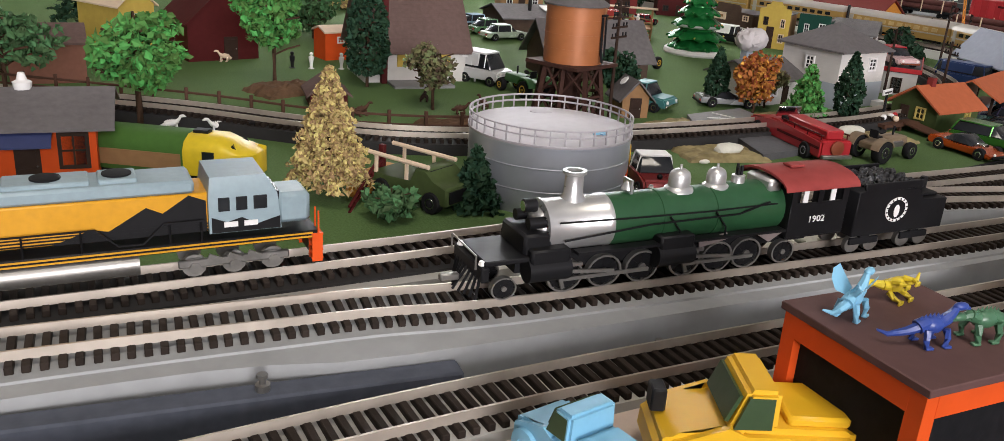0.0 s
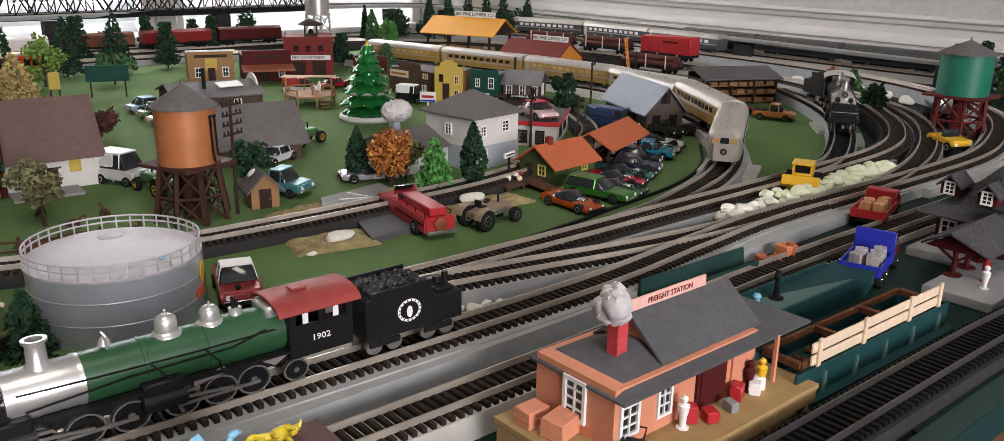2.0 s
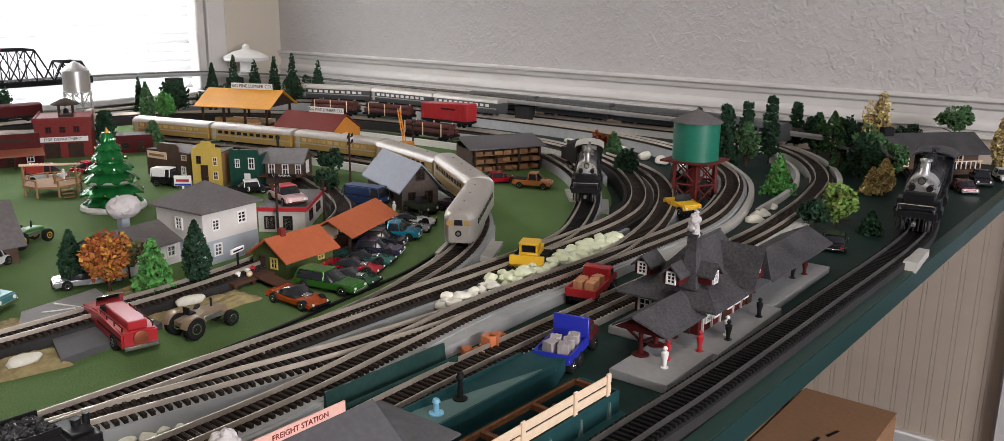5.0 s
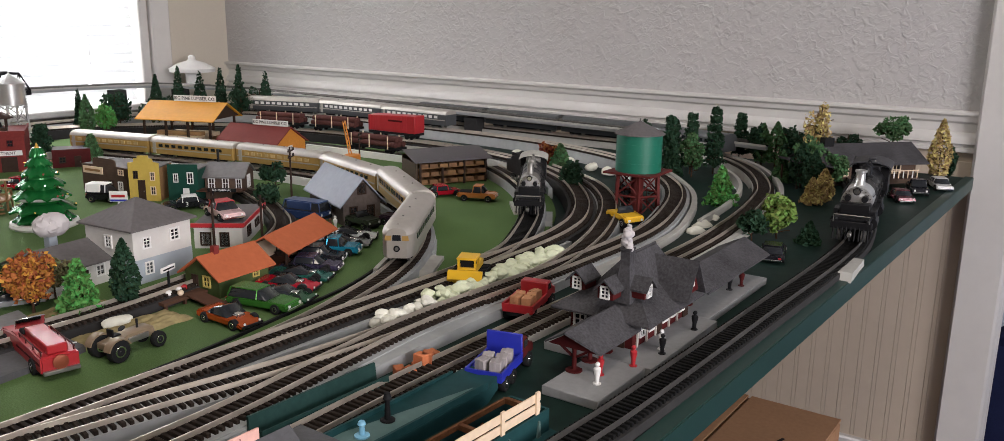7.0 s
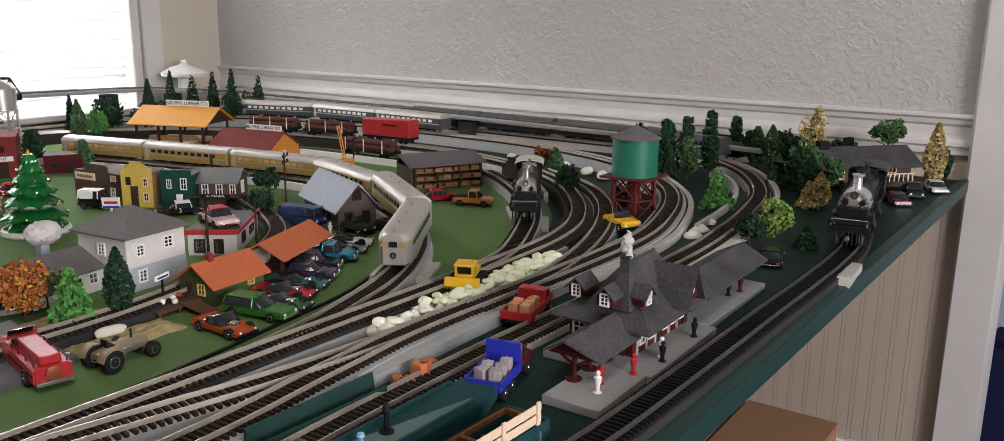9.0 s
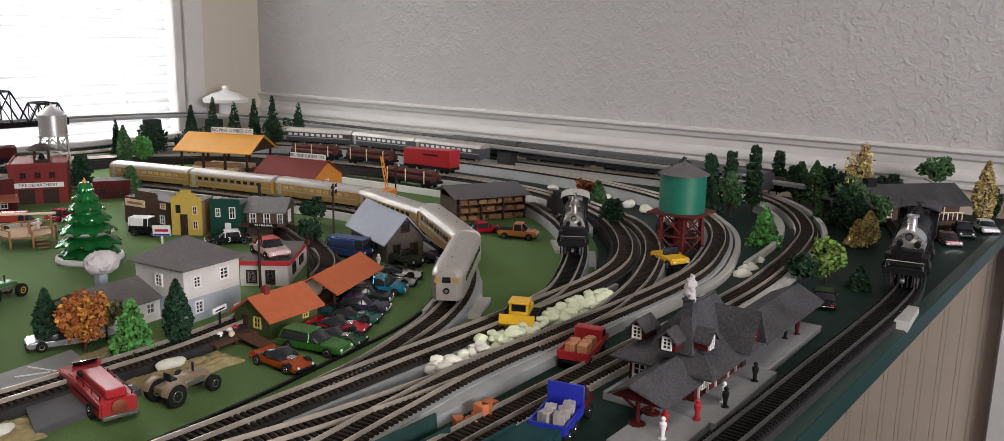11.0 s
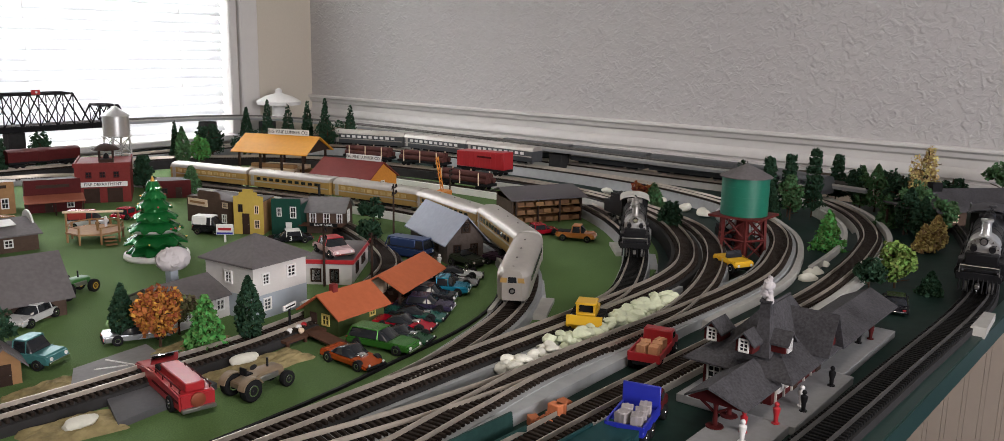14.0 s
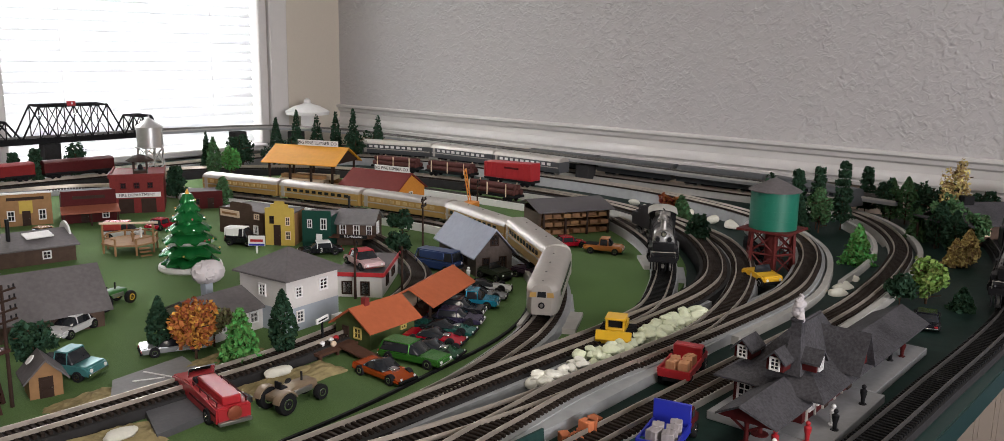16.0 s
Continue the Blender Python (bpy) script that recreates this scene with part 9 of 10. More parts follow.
# ---- ceramic tree ----
xt = thing("ceramic_tree", "glossy green ceramic tree with gold tip on a white base ring", "ornament", 0.728, 0.782, 0, 0)
b = bmesh.new()
seg = 60
secs = []
tiers = [(0.0, 0.0285, 0.012), (0.012, 0.031, 0.02), (0.026, 0.0265, 0.034), (0.038, 0.0225, 0.045), (0.049, 0.0175, 0.056), (0.059, 0.0125, 0.066), (0.068, 0.008, 0.077)]
for z0, r, z1 in tiers:
    for f, rf in ((0.0, 0.72), (0.0, 0.98), (0.25, 1.0), (0.65, 0.8), (1.0, 0.6)):
        ring = []
        for i in range(seg):
            a = 2 * math.pi * i / seg
            sc = 1 + (0.09 * math.sin(a * 10 + z0 * 300) if 0.9 < rf else 0.03 * math.sin(a * 10 + z0 * 300))
            zz = 0.006 + z0 + (z1 - z0) * f - (0.0022 * max(0, math.sin(a * 10 + z0 * 300)) if rf > 0.9 else 0)
            ring.append((r * rf * sc * math.cos(a), r * rf * sc * math.sin(a), zz))
        secs.append(ring)
rings(b, secs)
part("bough_body", b, XMAS, xt)
b = bmesh.new()
lathe(b, [(0.033, 0), (0.034, 0.002), (0.033, 0.0055), (0.029, 0.006), (0.028, 0.003), (0.028, 0)], 44)
part("base_ring", b, WHITE, xt, "white base ring")
b = bmesh.new()
lathe(b, [(0.0255, 0.0295), (0.0268, 0.031), (0.0255, 0.0325)], 44)
part("silver_band", b, SILVER, xt)
b = bmesh.new()
lathe(b, [(0.002, 0.079), (0.0028, 0.082), (0.0018, 0.0845), (0.0005, 0.088)], 10)
part("gold_tip", b, GOLD, xt)
rr = random.Random(4)
for k in range(46):
    z0, r, z1 = tiers[rr.randrange(7)]
    a = rr.uniform(0, 6.28)
    b = bmesh.new()
    bmesh.ops.create_icosphere(b, subdivisions=1, radius=0.0011, matrix=pose(r * 1.02 * math.cos(a), r * 1.02 * math.sin(a), 0.006 + z0 + 0.0022))
    part("bauble", b, (RED, GOLD, CHROME, GREENP)[k % 4], xt)

# ---- scenery by the crossing ----
for nm, lb, pts, z, mt in (("road_slab", "dark grey road slab at the level crossing", ((0.487, 0.405), (0.562, 0.415), (0.562, 0.444), (0.5, 0.444)), 0.0045, ASPHALT), ("road_slab", "pale road slab behind the crossing", ((0.492, 0.477), (0.565, 0.477), (0.572, 0.525), (0.512, 0.515)), 0.0035, PAVE)):
    b = bmesh.new()
    rings(b, [[(x, y, zz) for x, y in pts] for zz in (-0.001, z)])
    solid(nm, b, mt, lb, "road", kind="", smooth=False, group="crossing road")
for c, s, rz in (((0.543, 0.43, 0.0048), (0.0012, 0.026, 0.0006), 8), ((0.553, 0.428, 0.0048), (0.018, 0.0012, 0.0006), -20), ((0.551, 0.438, 0.0048), (0.016, 0.0012, 0.0006), 30), ((0.54, 0.5, 0.0038), (0.0012, 0.03, 0.0006), 20), ((0.53, 0.497, 0.0038), (0.022, 0.0012, 0.0006), -25)):
    b = bmesh.new()
    box(b, c, s, rz)
    solid("road_marking", b, WHITE, "white painted road marking", "road marking", kind="structure")


def rubble(label, x, y, rx, ry, h, rz, seed, mt=GROUNDROCK):
    """A low, lumpy piece of cast scenery."""
    t = thing("scenic_rock", label, "rock", x, y, 0, rz, group="scenic rocks")
    n = 18
    b = bmesh.new()
    grid = []
    for i in range(n + 1):
        row = []
        for j in range(n + 1):
            u, v = i / n * 2 - 1, j / n * 2 - 1
            e = max(0.0, 1 - max(abs(u), abs(v)) ** 4)
            z = h * e * (0.55 + 0.9 * (noise.noise((u * 2.2 + seed, v * 2.2, seed)) * 0.5 + 0.25 * noise.noise((u * 7, v * 7, seed)) + 0.2)) - (0.001 if e == 0 else 0)
            row.append(b.verts.new((u * rx * (1 + 0.12 * noise.noise((v * 3, seed, 1))), v * ry * (1 + 0.12 * noise.noise((u * 3, seed, 5))), z)))
        grid.append(row)
    for i in range(n):
        for j in range(n):
            b.faces.new((grid[i][j], grid[i + 1][j], grid[i + 1][j + 1], grid[i][j + 1]))
    part("casting", b, mt, t, smooth=False)
    return t


rubble("yellow-brown cast rock scenery beside the crossing", 0.468, 0.424, 0.03, 0.018, 0.0055, -12, 1)
rubble("yellow-brown cast rock scenery behind the fire truck", 0.605, 0.428, 0.042, 0.016, 0.0065, 2, 2)
rubble("mossy cast rock scenery behind the track", 0.588, 0.502, 0.042, 0.014, 0.005, 10, 3)
rubble("mossy cast rock scenery beside the tool shed", 0.484, 0.496, 0.026, 0.013, 0.005, 6, 4)
rubble("brown scenic mound at the fence", 0.33, 0.53, 0.03, 0.014, 0.006, 0, 7, mat("earth_brown", (0.12, 0.07, 0.04), 0.95, vary=0.35, grain=200, bump=0.6))
rubble("brown scenic mound by the track", 0.245, 0.655, 0.03, 0.02, 0.008, 20, 9, bpy.data.materials["earth_brown"])

for x, y, z, sx in ((0.472, 0.421, 0.003, 0.011), (0.598, 0.436, 0.004, 0.012), (0.446, 0.412, 0.0, 0.004)):
    t = thing("boulder", "pale cream flat boulder on the cast scenery", "boulder", x, y, z, 40 * sx, group="boulders")
    b = bmesh.new()
    bmesh.ops.create_icosphere(b, subdivisions=3, radius=1)
    for v in b.verts:
        v.co *= 1 + 0.18 * noise.noise(v.co * 1.7 + Vector((x * 40, 0, 0)))
        v.co = Vector((v.co.x * sx, v.co.y * sx * 0.6, (v.co.z + 0.55) * sx * 0.33))
    part("stone", b, ROCK, t)

_stones = []
for k in range(7):
    b = bmesh.new()
    bmesh.ops.create_icosphere(b, subdivisions=3, radius=0.0085)
    for v in b.verts:
        n = v.co.normalized()
        d = 0
        for q in range(7):
            ax = Vector((math.sin(q * 2.3 + k * 1.7), math.cos(q * 3.1 + k), math.sin(q * 1.1 + k * 2.9))).normalized()
            d = max(d, n.dot(ax) - 0.62)
        v.co *= (1 - 0.75 * d) * (1 + 0.08 * noise.noise(n * 2.5 + Vector((k, 0, 0))))
        v.co.z *= 0.66
        v.co.x *= 1.22
    _stones.append(b)
_st = [(to_mesh("foam_stone", b.copy(), ROCK, True), to_mesh("foam_stone", b, ROCK_GLOW, True)) for b in _stones]
rr = random.Random(12)


def stone(x, y, z, s, glow=0):
    ob = new("foam_stone", _st[rr.randrange(7)][glow])
    ob.matrix_basis = scaled(pose(x, y, z, rr.uniform(-15, 15), rr.uniform(-15, 15), rr.uniform(0, 360))) @ Matrix.Scale(s, 4)
    tagged(ob, "pale green-white foam stone beside the rails" if glow else "white foam stone lying between the tracks", "stone", "foam stones")


for k in range(34):
    x = 0.15 + 0.0083 * k + rr.uniform(-0.003, 0.003)
    stone(x, 0.2815 + rr.uniform(-0.004, 0.003), 0.0012 + rr.uniform(0, 0.002), rr.uniform(0.5, 0.95))
for k in range(15):
    stone(0.415 + 0.009 * k, 0.278 + rr.uniform(-0.003, 0.003), 0.002, rr.uniform(0.35, 0.6))
for k in range(125):
    f = rr.random()
    stone(0.7 + 0.24 * f, 0.2735 + rr.uniform(-0.009, 0.009) * (0.7 + 0.5 * math.sin(f * 3)), 0.0095 + rr.uniform(0, 0.007), rr.uniform(0.42, 0.82), int(0.25 < f))
for x, y in ((1.12, 0.215), (1.15, 0.22), (1.19, 0.225), (1.02, 0.222), (1.42, 0.55), (1.4, 0.5), (1.43, 0.58), (1.38, 0.46), (1.41, 0.62), (1.44, 0.66)):
    stone(x, y, 0.002, rr.uniform(0.8, 1.3))


# ---- fences, poles, small figures ----
fn = thing("rail_fence", "brown split-rail fence beside the track", "fence", 0, 0, group="")
Qf, Af = curve([(0.05, 0.69), (0.13, 0.635), (0.19, 0.59), (0.24, 0.545), (0.3, 0.515), (0.37, 0.503)], 0.022)
for q in Qf:
    b = bmesh.new()
    box(b, (q[0], q[1], 0.0075), (0.0022, 0.0022, 0.015), bev=0.0003)
    part("post", b, BROWN, fn)
for p, q in zip(Qf, Qf[1:]):
    for z in (0.0055, 0.0115):
        b = bmesh.new()
        tube(b, [(p[0], p[1], z), (q[0], q[1], z)], 0.0009, 5)
        part("rail", b, BROWN, fn)


def pole(x, y, h, rz, arms=2, label="brown telegraph pole with crossarms"):
    t = thing("telegraph_pole", label, "telegraph pole", x, y, 0, rz, group="telegraph poles")
    b = bmesh.new()
    cyl(b, (0, 0, -0.001), (0, 0, h), 0.0014, 0.001, 8)
    part("mast", b, DKBROWN, t)
    for k in range(arms):
        z = h - 0.004 - 0.007 * k
        b = bmesh.new()
        box(b, (0, -0.0012, z), (0.02, 0.0012, 0.0014))
        a = part("crossarm", b, DKBROWN, t)
        for x2 in (-0.009, -0.005, 0.005, 0.009):
            b = bmesh.new()
            cyl(b, (x2, -0.0012, z + 0.0006), (x2, -0.0012, z + 0.003), 0.0006, seg=6)
            part("insulator", b, BLACK_DULL, a)


pole(0.448, 0.525, 0.085, 25, 4)
pole(0.8, 0.52, 0.055, 70, 2)
pole(0.93, 0.625, 0.075, 30, 2)
pole(0.775, 0.56, 0.06, 60, 2)
pole(1.245, 0.826, 0.04, 30, 2)


def figurine(x, y, z, colour, h=0.019, label="tiny painted model figure of plain shape"):
    b = bmesh.new()
    lathe(b, [(0.0026, 0), (0.0026, 0.0006), (0.0013, 0.0007), (0.0015, h * 0.35), (0.0022, h * 0.55), (0.0024, h * 0.72), (0.0009, h * 0.8), (0.0015, h * 0.86), (0.0016, h * 0.93), (0.0008, h)], 9)
    ob = new("model_figure", to_mesh("model_figure", b, colour))
    ob.matrix_basis = scaled(pose(x, y, z))
    tagged(ob, label, "figurine", "model figures")


for x, y, z, c in ((0.72, 0.108, 0.0085, RED), (0.707, 0.103, 0.0085, WHITE), (0.745, 0.098, 0.0085, RED), (0.775, 0.092, 0.0085, BLACK), (0.782, 0.096, 0.0085, WHITE), (0.83, 0.093, 0.0085, BLACK_DULL), (0.95, 0.103, 0.0085, DARKRED), (0.934, 0.107, 0.0085, BLACK), (0.905, 0.53, 0, WHITE), (0.893, 0.525, 0, BROWN), (0.876, 0.512, 0, CREAM), (0.492, 0.112, Z - 0.0035, YELLOW), (0.486, 0.114, Z - 0.0035, DARKRED), (0.44, 0.113, Z - 0.0035, WHITE), (0.27, 0.745, 0, BLACK), (0.285, 0.74, 0, WHITE), (0.31, 0.735, 0, WHITE), (0.72, 0.895, 0.0128, TAN), (0.735, 0.905, 0.0128, WHITE), (0.372, 0.36, 0, BLACK), (1.205, 0.275, -0.0035, WHITE), (0.76, 0.86, 0, CREAM)):
    figurine(x, y, z, c, 0.014 if x > 0.25 else 0.017)

cr = thing("toy_crane", "orange lattice boom toy crane beside the rail line", "toy crane", 1.2, 0.8, 0, 20)
b = bmesh.new()
box(b, (0, 0, 0.007), (0.028, 0.02, 0.014), bev=0.001)
part("cab", b, mat("crane_orange", (0.62, 0.22, 0.02), 0.45), cr)
b = bmesh.new()
for dx in (-0.004, 0.004):
    tube(b, [(dx, 0, 0.012), (dx - 0.012, 0.004, 0.066)], 0.0009, 5)
for k in range(8):
    f, g = k / 8, (k + 1) / 8
    s = -1 if k % 2 else 1
    tube(b, [(0.004 * s - 0.012 * f, 0.004 * f, 0.012 + 0.054 * f), (-0.004 * s - 0.012 * g, 0.004 * g, 0.012 + 0.054 * g)], 0.0006, 4)
part("boom", b, bpy.data.materials["crane_orange"], cr)
for s in (-1, 1):
    b = bmesh.new()
    box(b, (0, s * 0.009, 0.0025), (0.03, 0.005, 0.005), bev=0.001)
    part("crawler_track", b, BLACK_DULL, cr)
tc = thing("tank_car", "silver toy tank car behind the green water tower", "tank car", 1.235, 0.355, 0.002, 40)
b = bmesh.new()
lathe(b, [(0.001, -0.038), (0.008, -0.036), (0.0105, -0.032), (0.0105, 0.032), (0.008, 0.036), (0.001, 0.038)], 20, m=pose(0, 0, 0.026, 0, 90))
part("barrel", b, SILVER, tc)
b = bmesh.new()
box(b, (0, 0, 0.0125), (0.072, 0.014, 0.004))
for x in (-0.024, 0.024):
    box(b, (x, 0, 0.006), (0.018, 0.018, 0.009))
part("underframe", b, BLACK_DULL, tc)
lp = thing("domed_lamp", "white domed lamp with a small finial in the room's corner", "lamp", 1.53, 1.635, 0.05, 0)
b = bmesh.new()
lathe(b, [(0.016, 0), (0.016, 0.028), (0.05, 0.03), (0.052, 0.038), (0.03, 0.05), (0.012, 0.055), (0.008, 0.058), (0.008, 0.064), (0.003, 0.068)], 28)
part("dome", b, WHITE, lp)
for x, y, rz, mt, lb in ((0.47, 1.06, -20, YELLOWF, "yellow and white gas pump post"), (0.54, 1.09, -20, GREENF, "dark green billboard at the edge of town")):
    s = thing("billboard", lb, "billboard", x, y, 0, rz)
    b = bmesh.new()
    w = 0.012 if mt is YELLOWF else 0.05
    box(b, (0, 0, 0.03), (w, 0.003, 0.02), bev=0.0004)
    part("panel", b, mt, s)
    b = bmesh.new()
    for x2 in (-w * 0.4, w * 0.4):
        box(b, (x2, 0.0, 0.01), (0.002, 0.002, 0.02))
    part("posts", b, DKBROWN, s)
for x, y, rz, mt in ((0.36, 1.33, 5, ORANGE), (0.44, 1.33, 2, RED), (0.5, 1.345, 3, ORANGE)):
    sc = thing("trolley_car", "orange-red toy trolley with a pale roof behind the trees", "trolley", x, y, 0, rz, group="trolley cars")
    b = bmesh.new()
    box(b, (0, 0, 0.017), (0.075, 0.024, 0.024), bev=0.001)
    part("body", b, mt, sc)
    b = bmesh.new()
    box(b, (0, 0, 0.031), (0.08, 0.026, 0.004), bev=0.001)
    part("roof", b, CREAM, sc)
    for k in range(6):
        b = bmesh.new()
        box(b, (-0.029 + 0.0116 * k, -0.0123, 0.02), (0.008, 0.0006, 0.01))
        part("window_pane", b, WINDARK, sc)


# ---- trees ----
def tree(label, x, y, h, r, kind, leaves, n=900, size=0.0026, z=0.0, trunk=0.22, seed=None, lean=0.0, base=False):
    sd = seed if seed is not None else int(x * 7919 + y * 3571) % 9973
    g = np.random.default_rng(sd)
    t = thing("tree", label, "tree", 0, 0, m=pose(x, y, z, lean, 0, float(g.uniform(0, 360))), group="model trees")
    b = bmesh.new()
    tr = max(0.0009, r * 0.075)
    tube(b, [(0, 0, -0.001), (float(g.normal(0, 0.0004)), 0, h * 0.3), (0, float(g.normal(0, 0.0006)), h * 0.6), (0, 0, h * 0.86)], tr, 7)
    for i, v in enumerate(b.verts):
        f = 1 - 0.7 * max(0, v.co.z) / h
        v.co.x *= f
        v.co.y *= f
    limbs = 9
    for k in range(limbs):
        a = k * 2.4
        z0 = h * (trunk + (0.9 - trunk) * k / limbs * 0.8)
        L = r * (0.75 if kind != "cone" else 0.75 * (1 - z0 / h))
        tube(b, [(0, 0, z0), (L * 0.5 * math.cos(a), L * 0.5 * math.sin(a), z0 + L * 0.22), (L * math.cos(a), L * math.sin(a), z0 + L * 0.35)], tr * 0.38, 5)
    part("trunk", b, BARK, t)
    if base:
        b = bmesh.new()
        lathe(b, [(0.007, -0.0005), (0.006, 0.002), (0.003, 0.006), (0.0015, 0.009)], 9)
        part("base", b, DKBROWN, t)
    # clumps of small leaves
    hb = h * trunk
    P = []
    if kind == "tiered":
        n = max(n, 1700)
    if kind == "cone":
        f = 1 - np.sqrt(g.random(n))
        f = np.clip(f * 1.02, 0, 1)
        tiers = 7 + sd % 3
        saw = 1 - 0.34 * ((f * tiers) % 1)
        rad = r * (1 - f) ** 0.85 * saw * (0.55 + 0.5 * np.sqrt(g.random(n))) + r * 0.05
        a = g.uniform(0, 2 * np.pi, n)
        rad *= 1 + 0.16 * np.sin(a * 5 + f * 20)
        P = np.stack([rad * np.cos(a), rad * np.sin(a), hb + (h - hb) * f - rad * 0.12], 1)
    elif kind == "column":
        f = g.random(n)
        rad = r * np.sin(np.pi * np.clip(0.12 + f * 0.88, 0, 1)) ** 0.55 * (1 - 0.75 * f ** 2.2) * (0.7 + 0.3 * np.sqrt(g.random(n)))
        a = g.uniform(0, 2 * np.pi, n)
        rad *= 1 + 0.1 * np.sin(a * 4 + f * 13)
        P = np.stack([rad * np.cos(a), rad * np.sin(a), hb + (h - hb) * f], 1)
    elif kind == "tiered":
        m = 7 + sd % 3
        k = g.integers(0, m, n)
        f = (k + 0.5) / m + g.uniform(-0.32, 0.32, n) / m
        a = g.uniform(0, 2 * np.pi, n)
        rad = r * (1.05 - 0.62 * f) * np.sqrt(g.random(n)) * (1 + 0.25 * np.sin(a * 3 + k * 2))
        P = np.stack([rad * np.cos(a), rad * np.sin(a), hb + (h - hb) * f + g.normal(0, h * 0.012, n) + 0.08 * rad], 1)
    else:
        nc = 15 if kind == "clumps" else 30
        cen = g.normal(0, 1, (nc, 3))
        cen /= np.linalg.norm(cen, axis=1)[:, None]
        cen *= (0.45 + 0.45 * g.random(nc))[:, None]
        k = g.integers(0, nc, n)
        sp = 0.36 if kind == "clumps" else 0.4
        off = g.normal(0, 1, (n, 3))
        off /= np.linalg.norm(off, axis=1)[:, None]
        q = cen[k] + off * sp * (0.6 + 0.5 * g.random((n, 1)))
        P = q * np.array([r, r, (h - hb) / 2 * 0.85]) + np.array([0, 0, (h + hb) / 2])
    P = P * K
    d = g.normal(0, 1, (n, 3))
    d /= np.linalg.norm(d, axis=1)[:, None]
    e = np.cross(d, g.normal(0, 1, (n, 3)))
    e /= np.linalg.norm(e, axis=1)[:, None]
    fz = np.cross(d, e)
    s = size * K * (0.6 + 0.8 * g.random((n, 1)))
    V = np.stack([P + d * s, P + e * s * 0.62 + fz * s * 0.2, P - d * s * 0.8, P - e * s * 0.62 + fz * s * 0.2], 1).reshape(-1, 3)
    F = np.arange(4 * n).reshape(n, 4)
    me = bpy.data.meshes.new("crown")
    me.from_pydata(V.tolist(), [], F.tolist())
    me.materials.append(leaves)
    cr_ = new("crown", me)
    cr_.parent = t
    return t


# round the town
tree("dark green slender cypress tree beside the level crossing", 0.627, 0.47, 0.056, 0.0115, "column", L_DARK, 1300, 0.0022, trunk=0.16, base=True)
tree("bright green tiered pine tree", 0.597, 0.482, 0.046, 0.0165, "cone", L_GREEN, 1500, 0.0025, trunk=0.12, base=True)
tree("rounded orange autumn tree", 0.581, 0.52, 0.049, 0.0175, "round", L_ORANGE, 1700, 0.0024, trunk=0.17)
tree("dark green cypress tree behind the silver roadster", 0.569, 0.553, 0.046, 0.0105, "column", L_DARK, 1100, 0.0022, trunk=0.1)
tree("blossoming mixed tree by the annex", 0.606, 0.535, 0.038, 0.0135, "clumps", L_PINK, 900, 0.0023, trunk=0.3)
tree("dark green bushy tree lying in the pickup bed", 0.487, 0.578, 0.04, 0.014, "round", L_DARK, 1300, 0.0026, trunk=0.1, z=0.012, lean=-38)
tree("dark bushy evergreen by the oil tank", 0.27, 0.373, 0.032, 0.0135, "cone", L_DARK, 1000, 0.0026, trunk=0.08)
tree("tall straw-yellow tree with a feathery outline", 0.207, 0.411, 0.066, 0.0205, "cone", L_YELLOW, 7000, 0.0016, trunk=0.16)
tree("low dark green bush beside the track", 0.225, 0.37, 0.018, 0.012, "round", L_MID, 500, 0.0026, trunk=0.05)
tree("spreading light green tree with bare lower limbs", 0.134, 0.575, 0.08, 0.031, "clumps", L_GREEN, 2200, 0.0033, trunk=0.26)
tree("tall light green tree by the cottage", 0.24, 0.678, 0.083, 0.027, "clumps", L_GREEN, 1900, 0.0032, trunk=0.28)
tree("dense dark cypress tree beside the cottage", 0.309, 0.662, 0.09, 0.0185, "column", L_DARK, 2200, 0.0026, trunk=0.12)
tree("small spreading tree with pink and green leaves", 0.331, 0.578, 0.05, 0.021, "clumps", L_PINK, 1300, 0.0024, trunk=0.32)
tree("dull green spreading tree with dark limbs", 0.06, 0.64, 0.07, 0.03, "clumps", L_MID, 1500, 0.0032, trunk=0.3)
tree("straw-yellow tree behind the cottage", 0.446, 1.14, 0.056, 0.026, "cone", L_YELLOW, 1600, 0.0032, trunk=0.1)
tree("reddish brown bush near the storage buildings", 0.445, 0.83, 0.035, 0.02, "round", leaf_material("leaves_maroon", (0.09, 0.03, 0.03)), 800, 0.003, trunk=0.15)
tree("small dark tree beside the curved spur", 0.918, 0.655, 0.035, 0.0145, "round", L_DARK, 800, 0.0025, trunk=0.15)
tree("dark leafy tree in front of the gold coach", 1.0, 0.735, 0.037, 0.019, "clumps", L_DARK, 1100, 0.0027, trunk=0.15)
tree("dark evergreen in front of the gold coaches", 0.945, 1.2, 0.05, 0.017, "tiered", L_DARK, 800, 0.003, trunk=0.1)
tree("dull green evergreen in front of the gold coaches", 0.97, 1.105, 0.044, 0.018, "cone", L_MID, 900, 0.003, trunk=0.1)
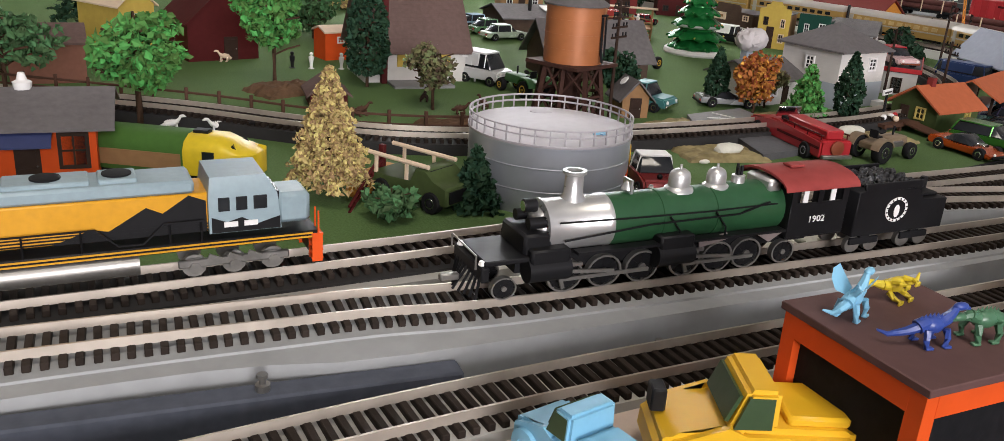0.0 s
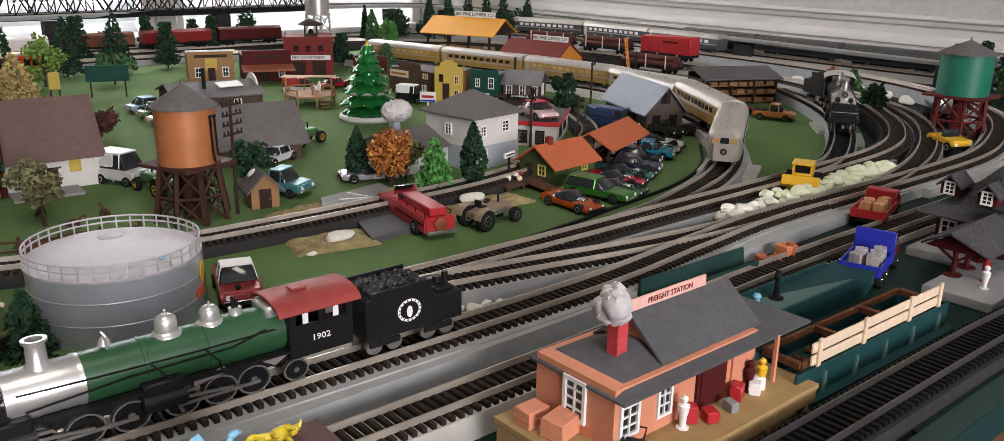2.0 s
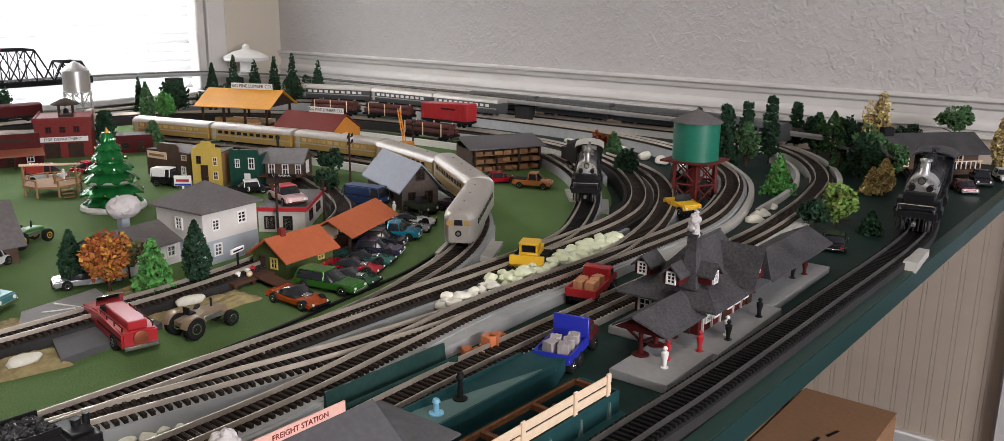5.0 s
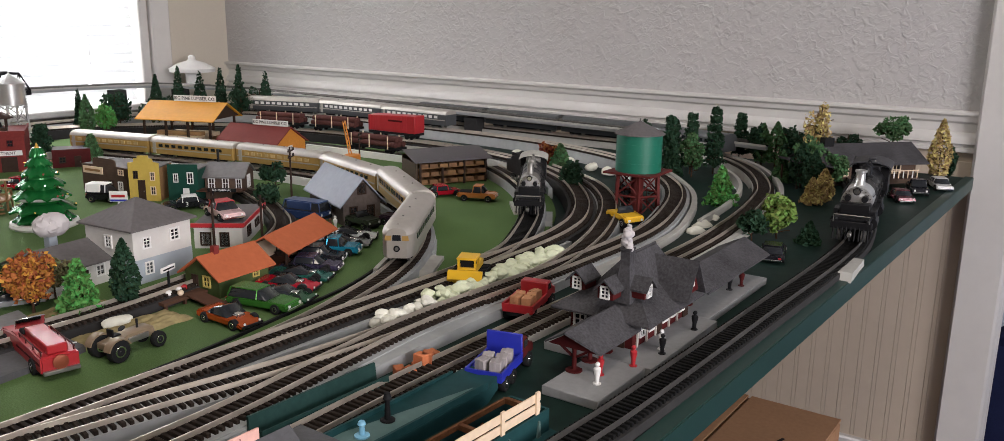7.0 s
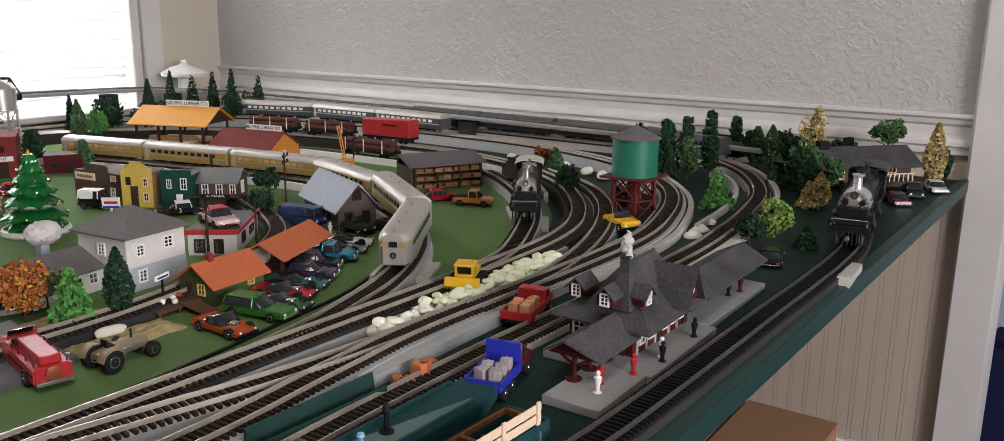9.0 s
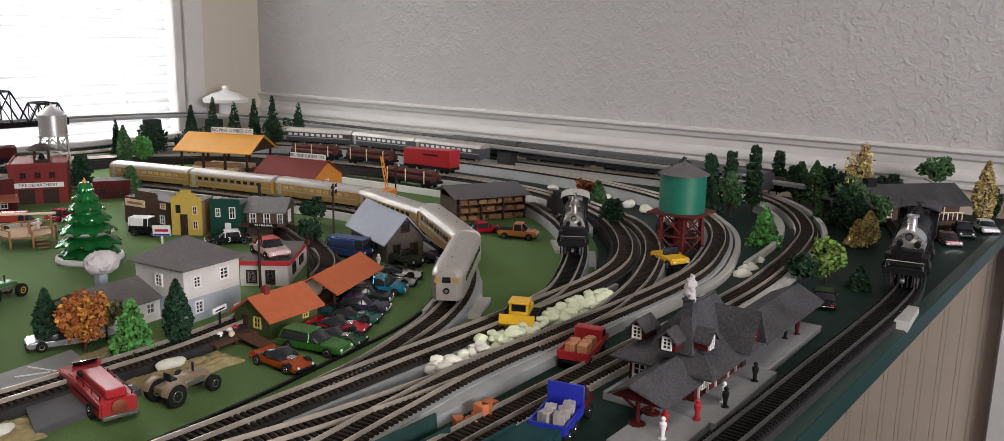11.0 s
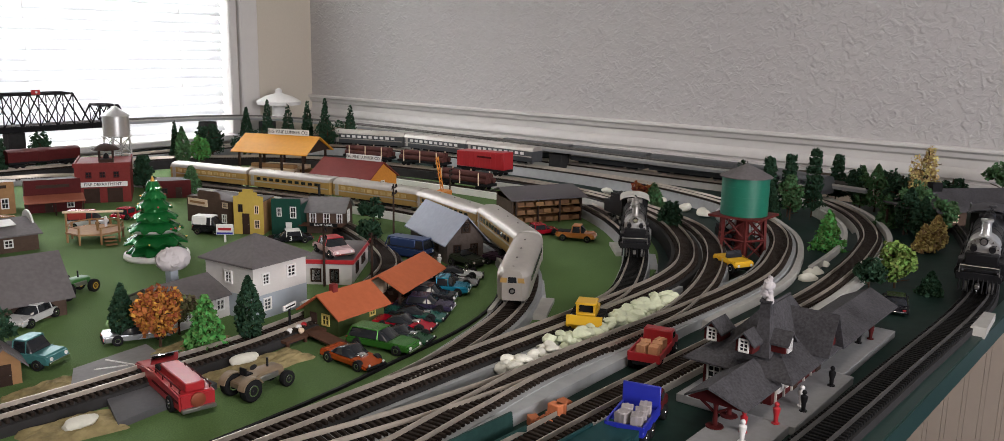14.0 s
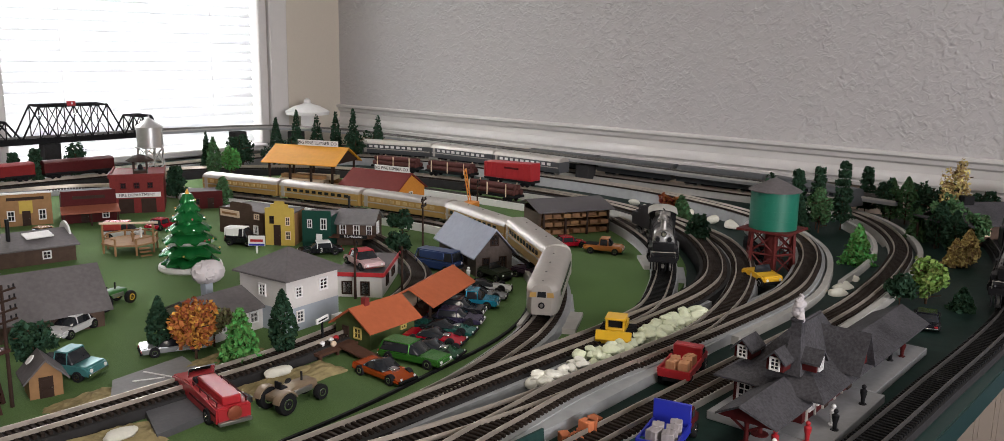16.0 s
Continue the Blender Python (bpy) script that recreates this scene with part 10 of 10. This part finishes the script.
# behind the lumber yard and along the window
for x, y, h, r, kd, lf, lb in ((1.31, 1.45, 0.093, 0.012, "column", L_DARK, "thin dark pine by the viaduct"), (1.368, 1.459, 0.108, 0.018, "cone", L_DARK, "tall dark pine behind the lumber shed"), (1.4, 1.431, 0.098, 0.021, "cone", L_DARK, "broad dark pine behind the lumber shed"), (1.45, 1.43, 0.105, 0.017, "cone", L_DARK, "tall dark pine near the corner"), (1.49, 1.42, 0.11, 0.017, "cone", L_DARK, "tall dark pine near the corner"), (1.545, 1.4, 0.093, 0.018, "cone", L_DARK, "dark pine beside the viaduct"),
                               (1.116, 1.37, 0.072, 0.014, "column", L_MID, "green columnar tree by the back line"), (1.14, 1.35, 0.058, 0.017, "round", L_GREEN, "light green round tree by the back line"), (1.125, 1.41, 0.08, 0.011, "cone", L_DARK, "dark pointed tree by the back line"), (1.174, 1.374, 0.073, 0.024, "clumps", L_DARK, "dark leafy tree behind the lumber shed"), (1.24, 1.36, 0.07, 0.026, "clumps", L_DARK, "dark leafy tree behind the lumber shed"), (1.29, 1.37, 0.068, 0.026, "clumps", L_DARK, "dark leafy tree behind the lumber shed"), (1.43, 1.34, 0.075, 0.026, "clumps", L_DARK, "dark leafy tree beside the viaduct"), (1.47, 1.33, 0.07, 0.024, "clumps", L_DARK, "dark leafy tree beside the viaduct"), (1.21, 1.42, 0.07, 0.02, "round", L_DARK, "dark tree at the back line"),
                               (0.9, 1.45, 0.075, 0.016, "round", L_DARK, "dark round tree below the bridge"), (0.83, 1.44, 0.065, 0.014, "tiered", L_DARK, "dark layered pine below the bridge"), (0.8, 1.45, 0.06, 0.014, "tiered", L_DARK, "dark layered pine below the bridge"), (0.72, 1.45, 0.07, 0.014, "tiered", L_DARK, "dark layered pine below the bridge"), (0.66, 1.44, 0.06, 0.018, "round", L_DARK, "dark round tree below the bridge"), (0.6, 1.42, 0.075, 0.022, "tiered", L_DARK, "dark pine below the bridge"), (0.55, 1.3, 0.085, 0.025, "cone", L_DARK, "tall dark conifer at the back of town"), (0.62, 1.3, 0.09, 0.026, "cone", L_DARK, "tall dark conifer at the back of town"), (0.5, 1.22, 0.07, 0.03, "clumps", L_LIME, "yellow-green tree at the back of town"), (0.58, 1.19, 0.05, 0.024, "clumps", L_MID, "green tree at the back of town"), (0.42, 1.25, 0.08, 0.026, "round", L_MID, "green tree at the back of town"), (0.36, 1.1, 0.075, 0.03, "clumps", L_MID, "green spreading tree at the back of town"), (0.28, 1.0, 0.075, 0.03, "clumps", L_MID, "green spreading tree behind the cottage"), (0.22, 0.95, 0.08, 0.028, "clumps", L_GREEN, "light green tree behind the barn"), (0.12, 0.98, 0.09, 0.03, "cone", L_DARK, "dark conifer behind the barn"), (0.33, 0.9, 0.06, 0.024, "round", L_MID, "green bush behind the cottage"), (0.47, 1.33, 0.1, 0.024, "cone", L_DARK, "tall dark conifer by the window"), (0.7, 1.31, 0.07, 0.018, "tiered", L_DARK, "dark layered pine behind the hotel")):
    tree(lb, x, y, h, r, kd, lf, 900, 0.0033, trunk=0.1)
# round the curves by the end wall
for x, y, h, r, kd, lf, lb in ((1.378, 0.56, 0.04, 0.017, "round", leaf_material("leaves_rust", (0.24, 0.06, 0.02)), "rust-red bush behind the spur engine"), (1.36, 0.53, 0.043, 0.019, "cone", L_MID, "green bush behind the spur engine"), (1.23, 0.432, 0.046, 0.0135, "round", L_DARK, "dark small tree beside the spur engine"), (1.215, 0.42, 0.028, 0.01, "clumps", L_DARK, "low dark bush beside the spur engine"),
                               (1.42, 0.385, 0.088, 0.013, "tiered", L_DARK, "dark layered pine behind the water tower"), (1.39, 0.41, 0.084, 0.014, "round", L_DARK, "dark pine behind the water tower"), (1.466, 0.372, 0.089, 0.013, "tiered", L_DARK, "dark layered pine by the curve"), (1.488, 0.345, 0.098, 0.0145, "tiered", L_DARK, "tall dark layered pine by the curve"), (1.5, 0.415, 0.075, 0.014, "tiered", L_DARK, "dark layered pine by the wall"), (1.602, 0.312, 0.066, 0.0155, "column", L_MID, "green columnar tree outside the curve"), (1.27, 0.247, 0.053, 0.0205, "cone", L_GREEN, "bushy green pine inside the curve"), (1.445, 0.36, 0.064, 0.0165, "clumps", L_MID, "green leafy tree between the curves"), (1.415, 0.375, 0.05, 0.013, "cone", L_DARK, "small dark pine between the curves"), (1.6, 0.32, 0.07, 0.015, "round", L_DARK, "dark tree by the end wall"), (1.635, 0.36, 0.075, 0.014, "tiered", L_DARK, "dark layered pine by the end wall"), (1.6, 0.29, 0.07, 0.018, "column", L_MID, "dark green tree outside the curve"), (1.63, 0.28, 0.068, 0.018, "round", L_DARK, "dark tree by the end wall"), (1.56, 0.245, 0.075, 0.02, "clumps", L_DARK, "dark spreading tree outside the curve"), (1.59, 0.23, 0.072, 0.017, "clumps", L_DARK, "dark spreading tree outside the curve"), (1.52, 0.205, 0.115, 0.022, "clumps", L_YELLOW, "tall straw-yellow tree outside the curve"), (1.47, 0.205, 0.07, 0.024, "clumps", L_MID, "green spreading tree outside the curve"), (1.43, 0.2, 0.06, 0.018, "column", L_DARK, "dark conifer outside the curve"), (1.46, 0.235, 0.05, 0.016, "cone", L_MID, "green conifer outside the curve"), (1.4, 0.175, 0.055, 0.016, "column", L_DARK, "dark conifer near the dark house"),
                               (1.146, 0.138, 0.051, 0.0175, "round", L_LIME, "yellow-green bushy tree behind the station"), (1.12, 0.155, 0.035, 0.013, "round", L_DARK, "dark bush behind the station"), (1.335, 0.158, 0.034, 0.012, "cone", L_YELLOW, "small straw-yellow tree near the dark house"), (1.35, 0.148, 0.042, 0.0125, "column", L_YELLOW, "straw-yellow pointed tree near the dark house"), (1.145, 0.105, 0.023, 0.011, "cone", L_DARK, "low dark bush beside the edge track"), (1.625, 0.13, 0.088, 0.022, "clumps", L_MID, "green umbrella-shaped tree behind the dark house"), (1.6, 0.062, 0.086, 0.0165, "column", L_YELLOW, "straw-yellow tree by the table corner"), (1.625, 0.052, 0.05, 0.009, "clumps", L_DARK, "small dark leafless-looking tree"), (1.66, 0.2, 0.055, 0.02, "clumps", L_DARK, "dark tree by the end wall"), (1.47, 0.17, 0.045, 0.02, "clumps", L_MID, "green bush by the dark house")):
    tree(lb, x, y, h, r, kd, lf, 1100, 0.0029, z=YARD if y < 0.235 else -0.0035, trunk=0.12 if "umbrella" not in lb else 0.5)
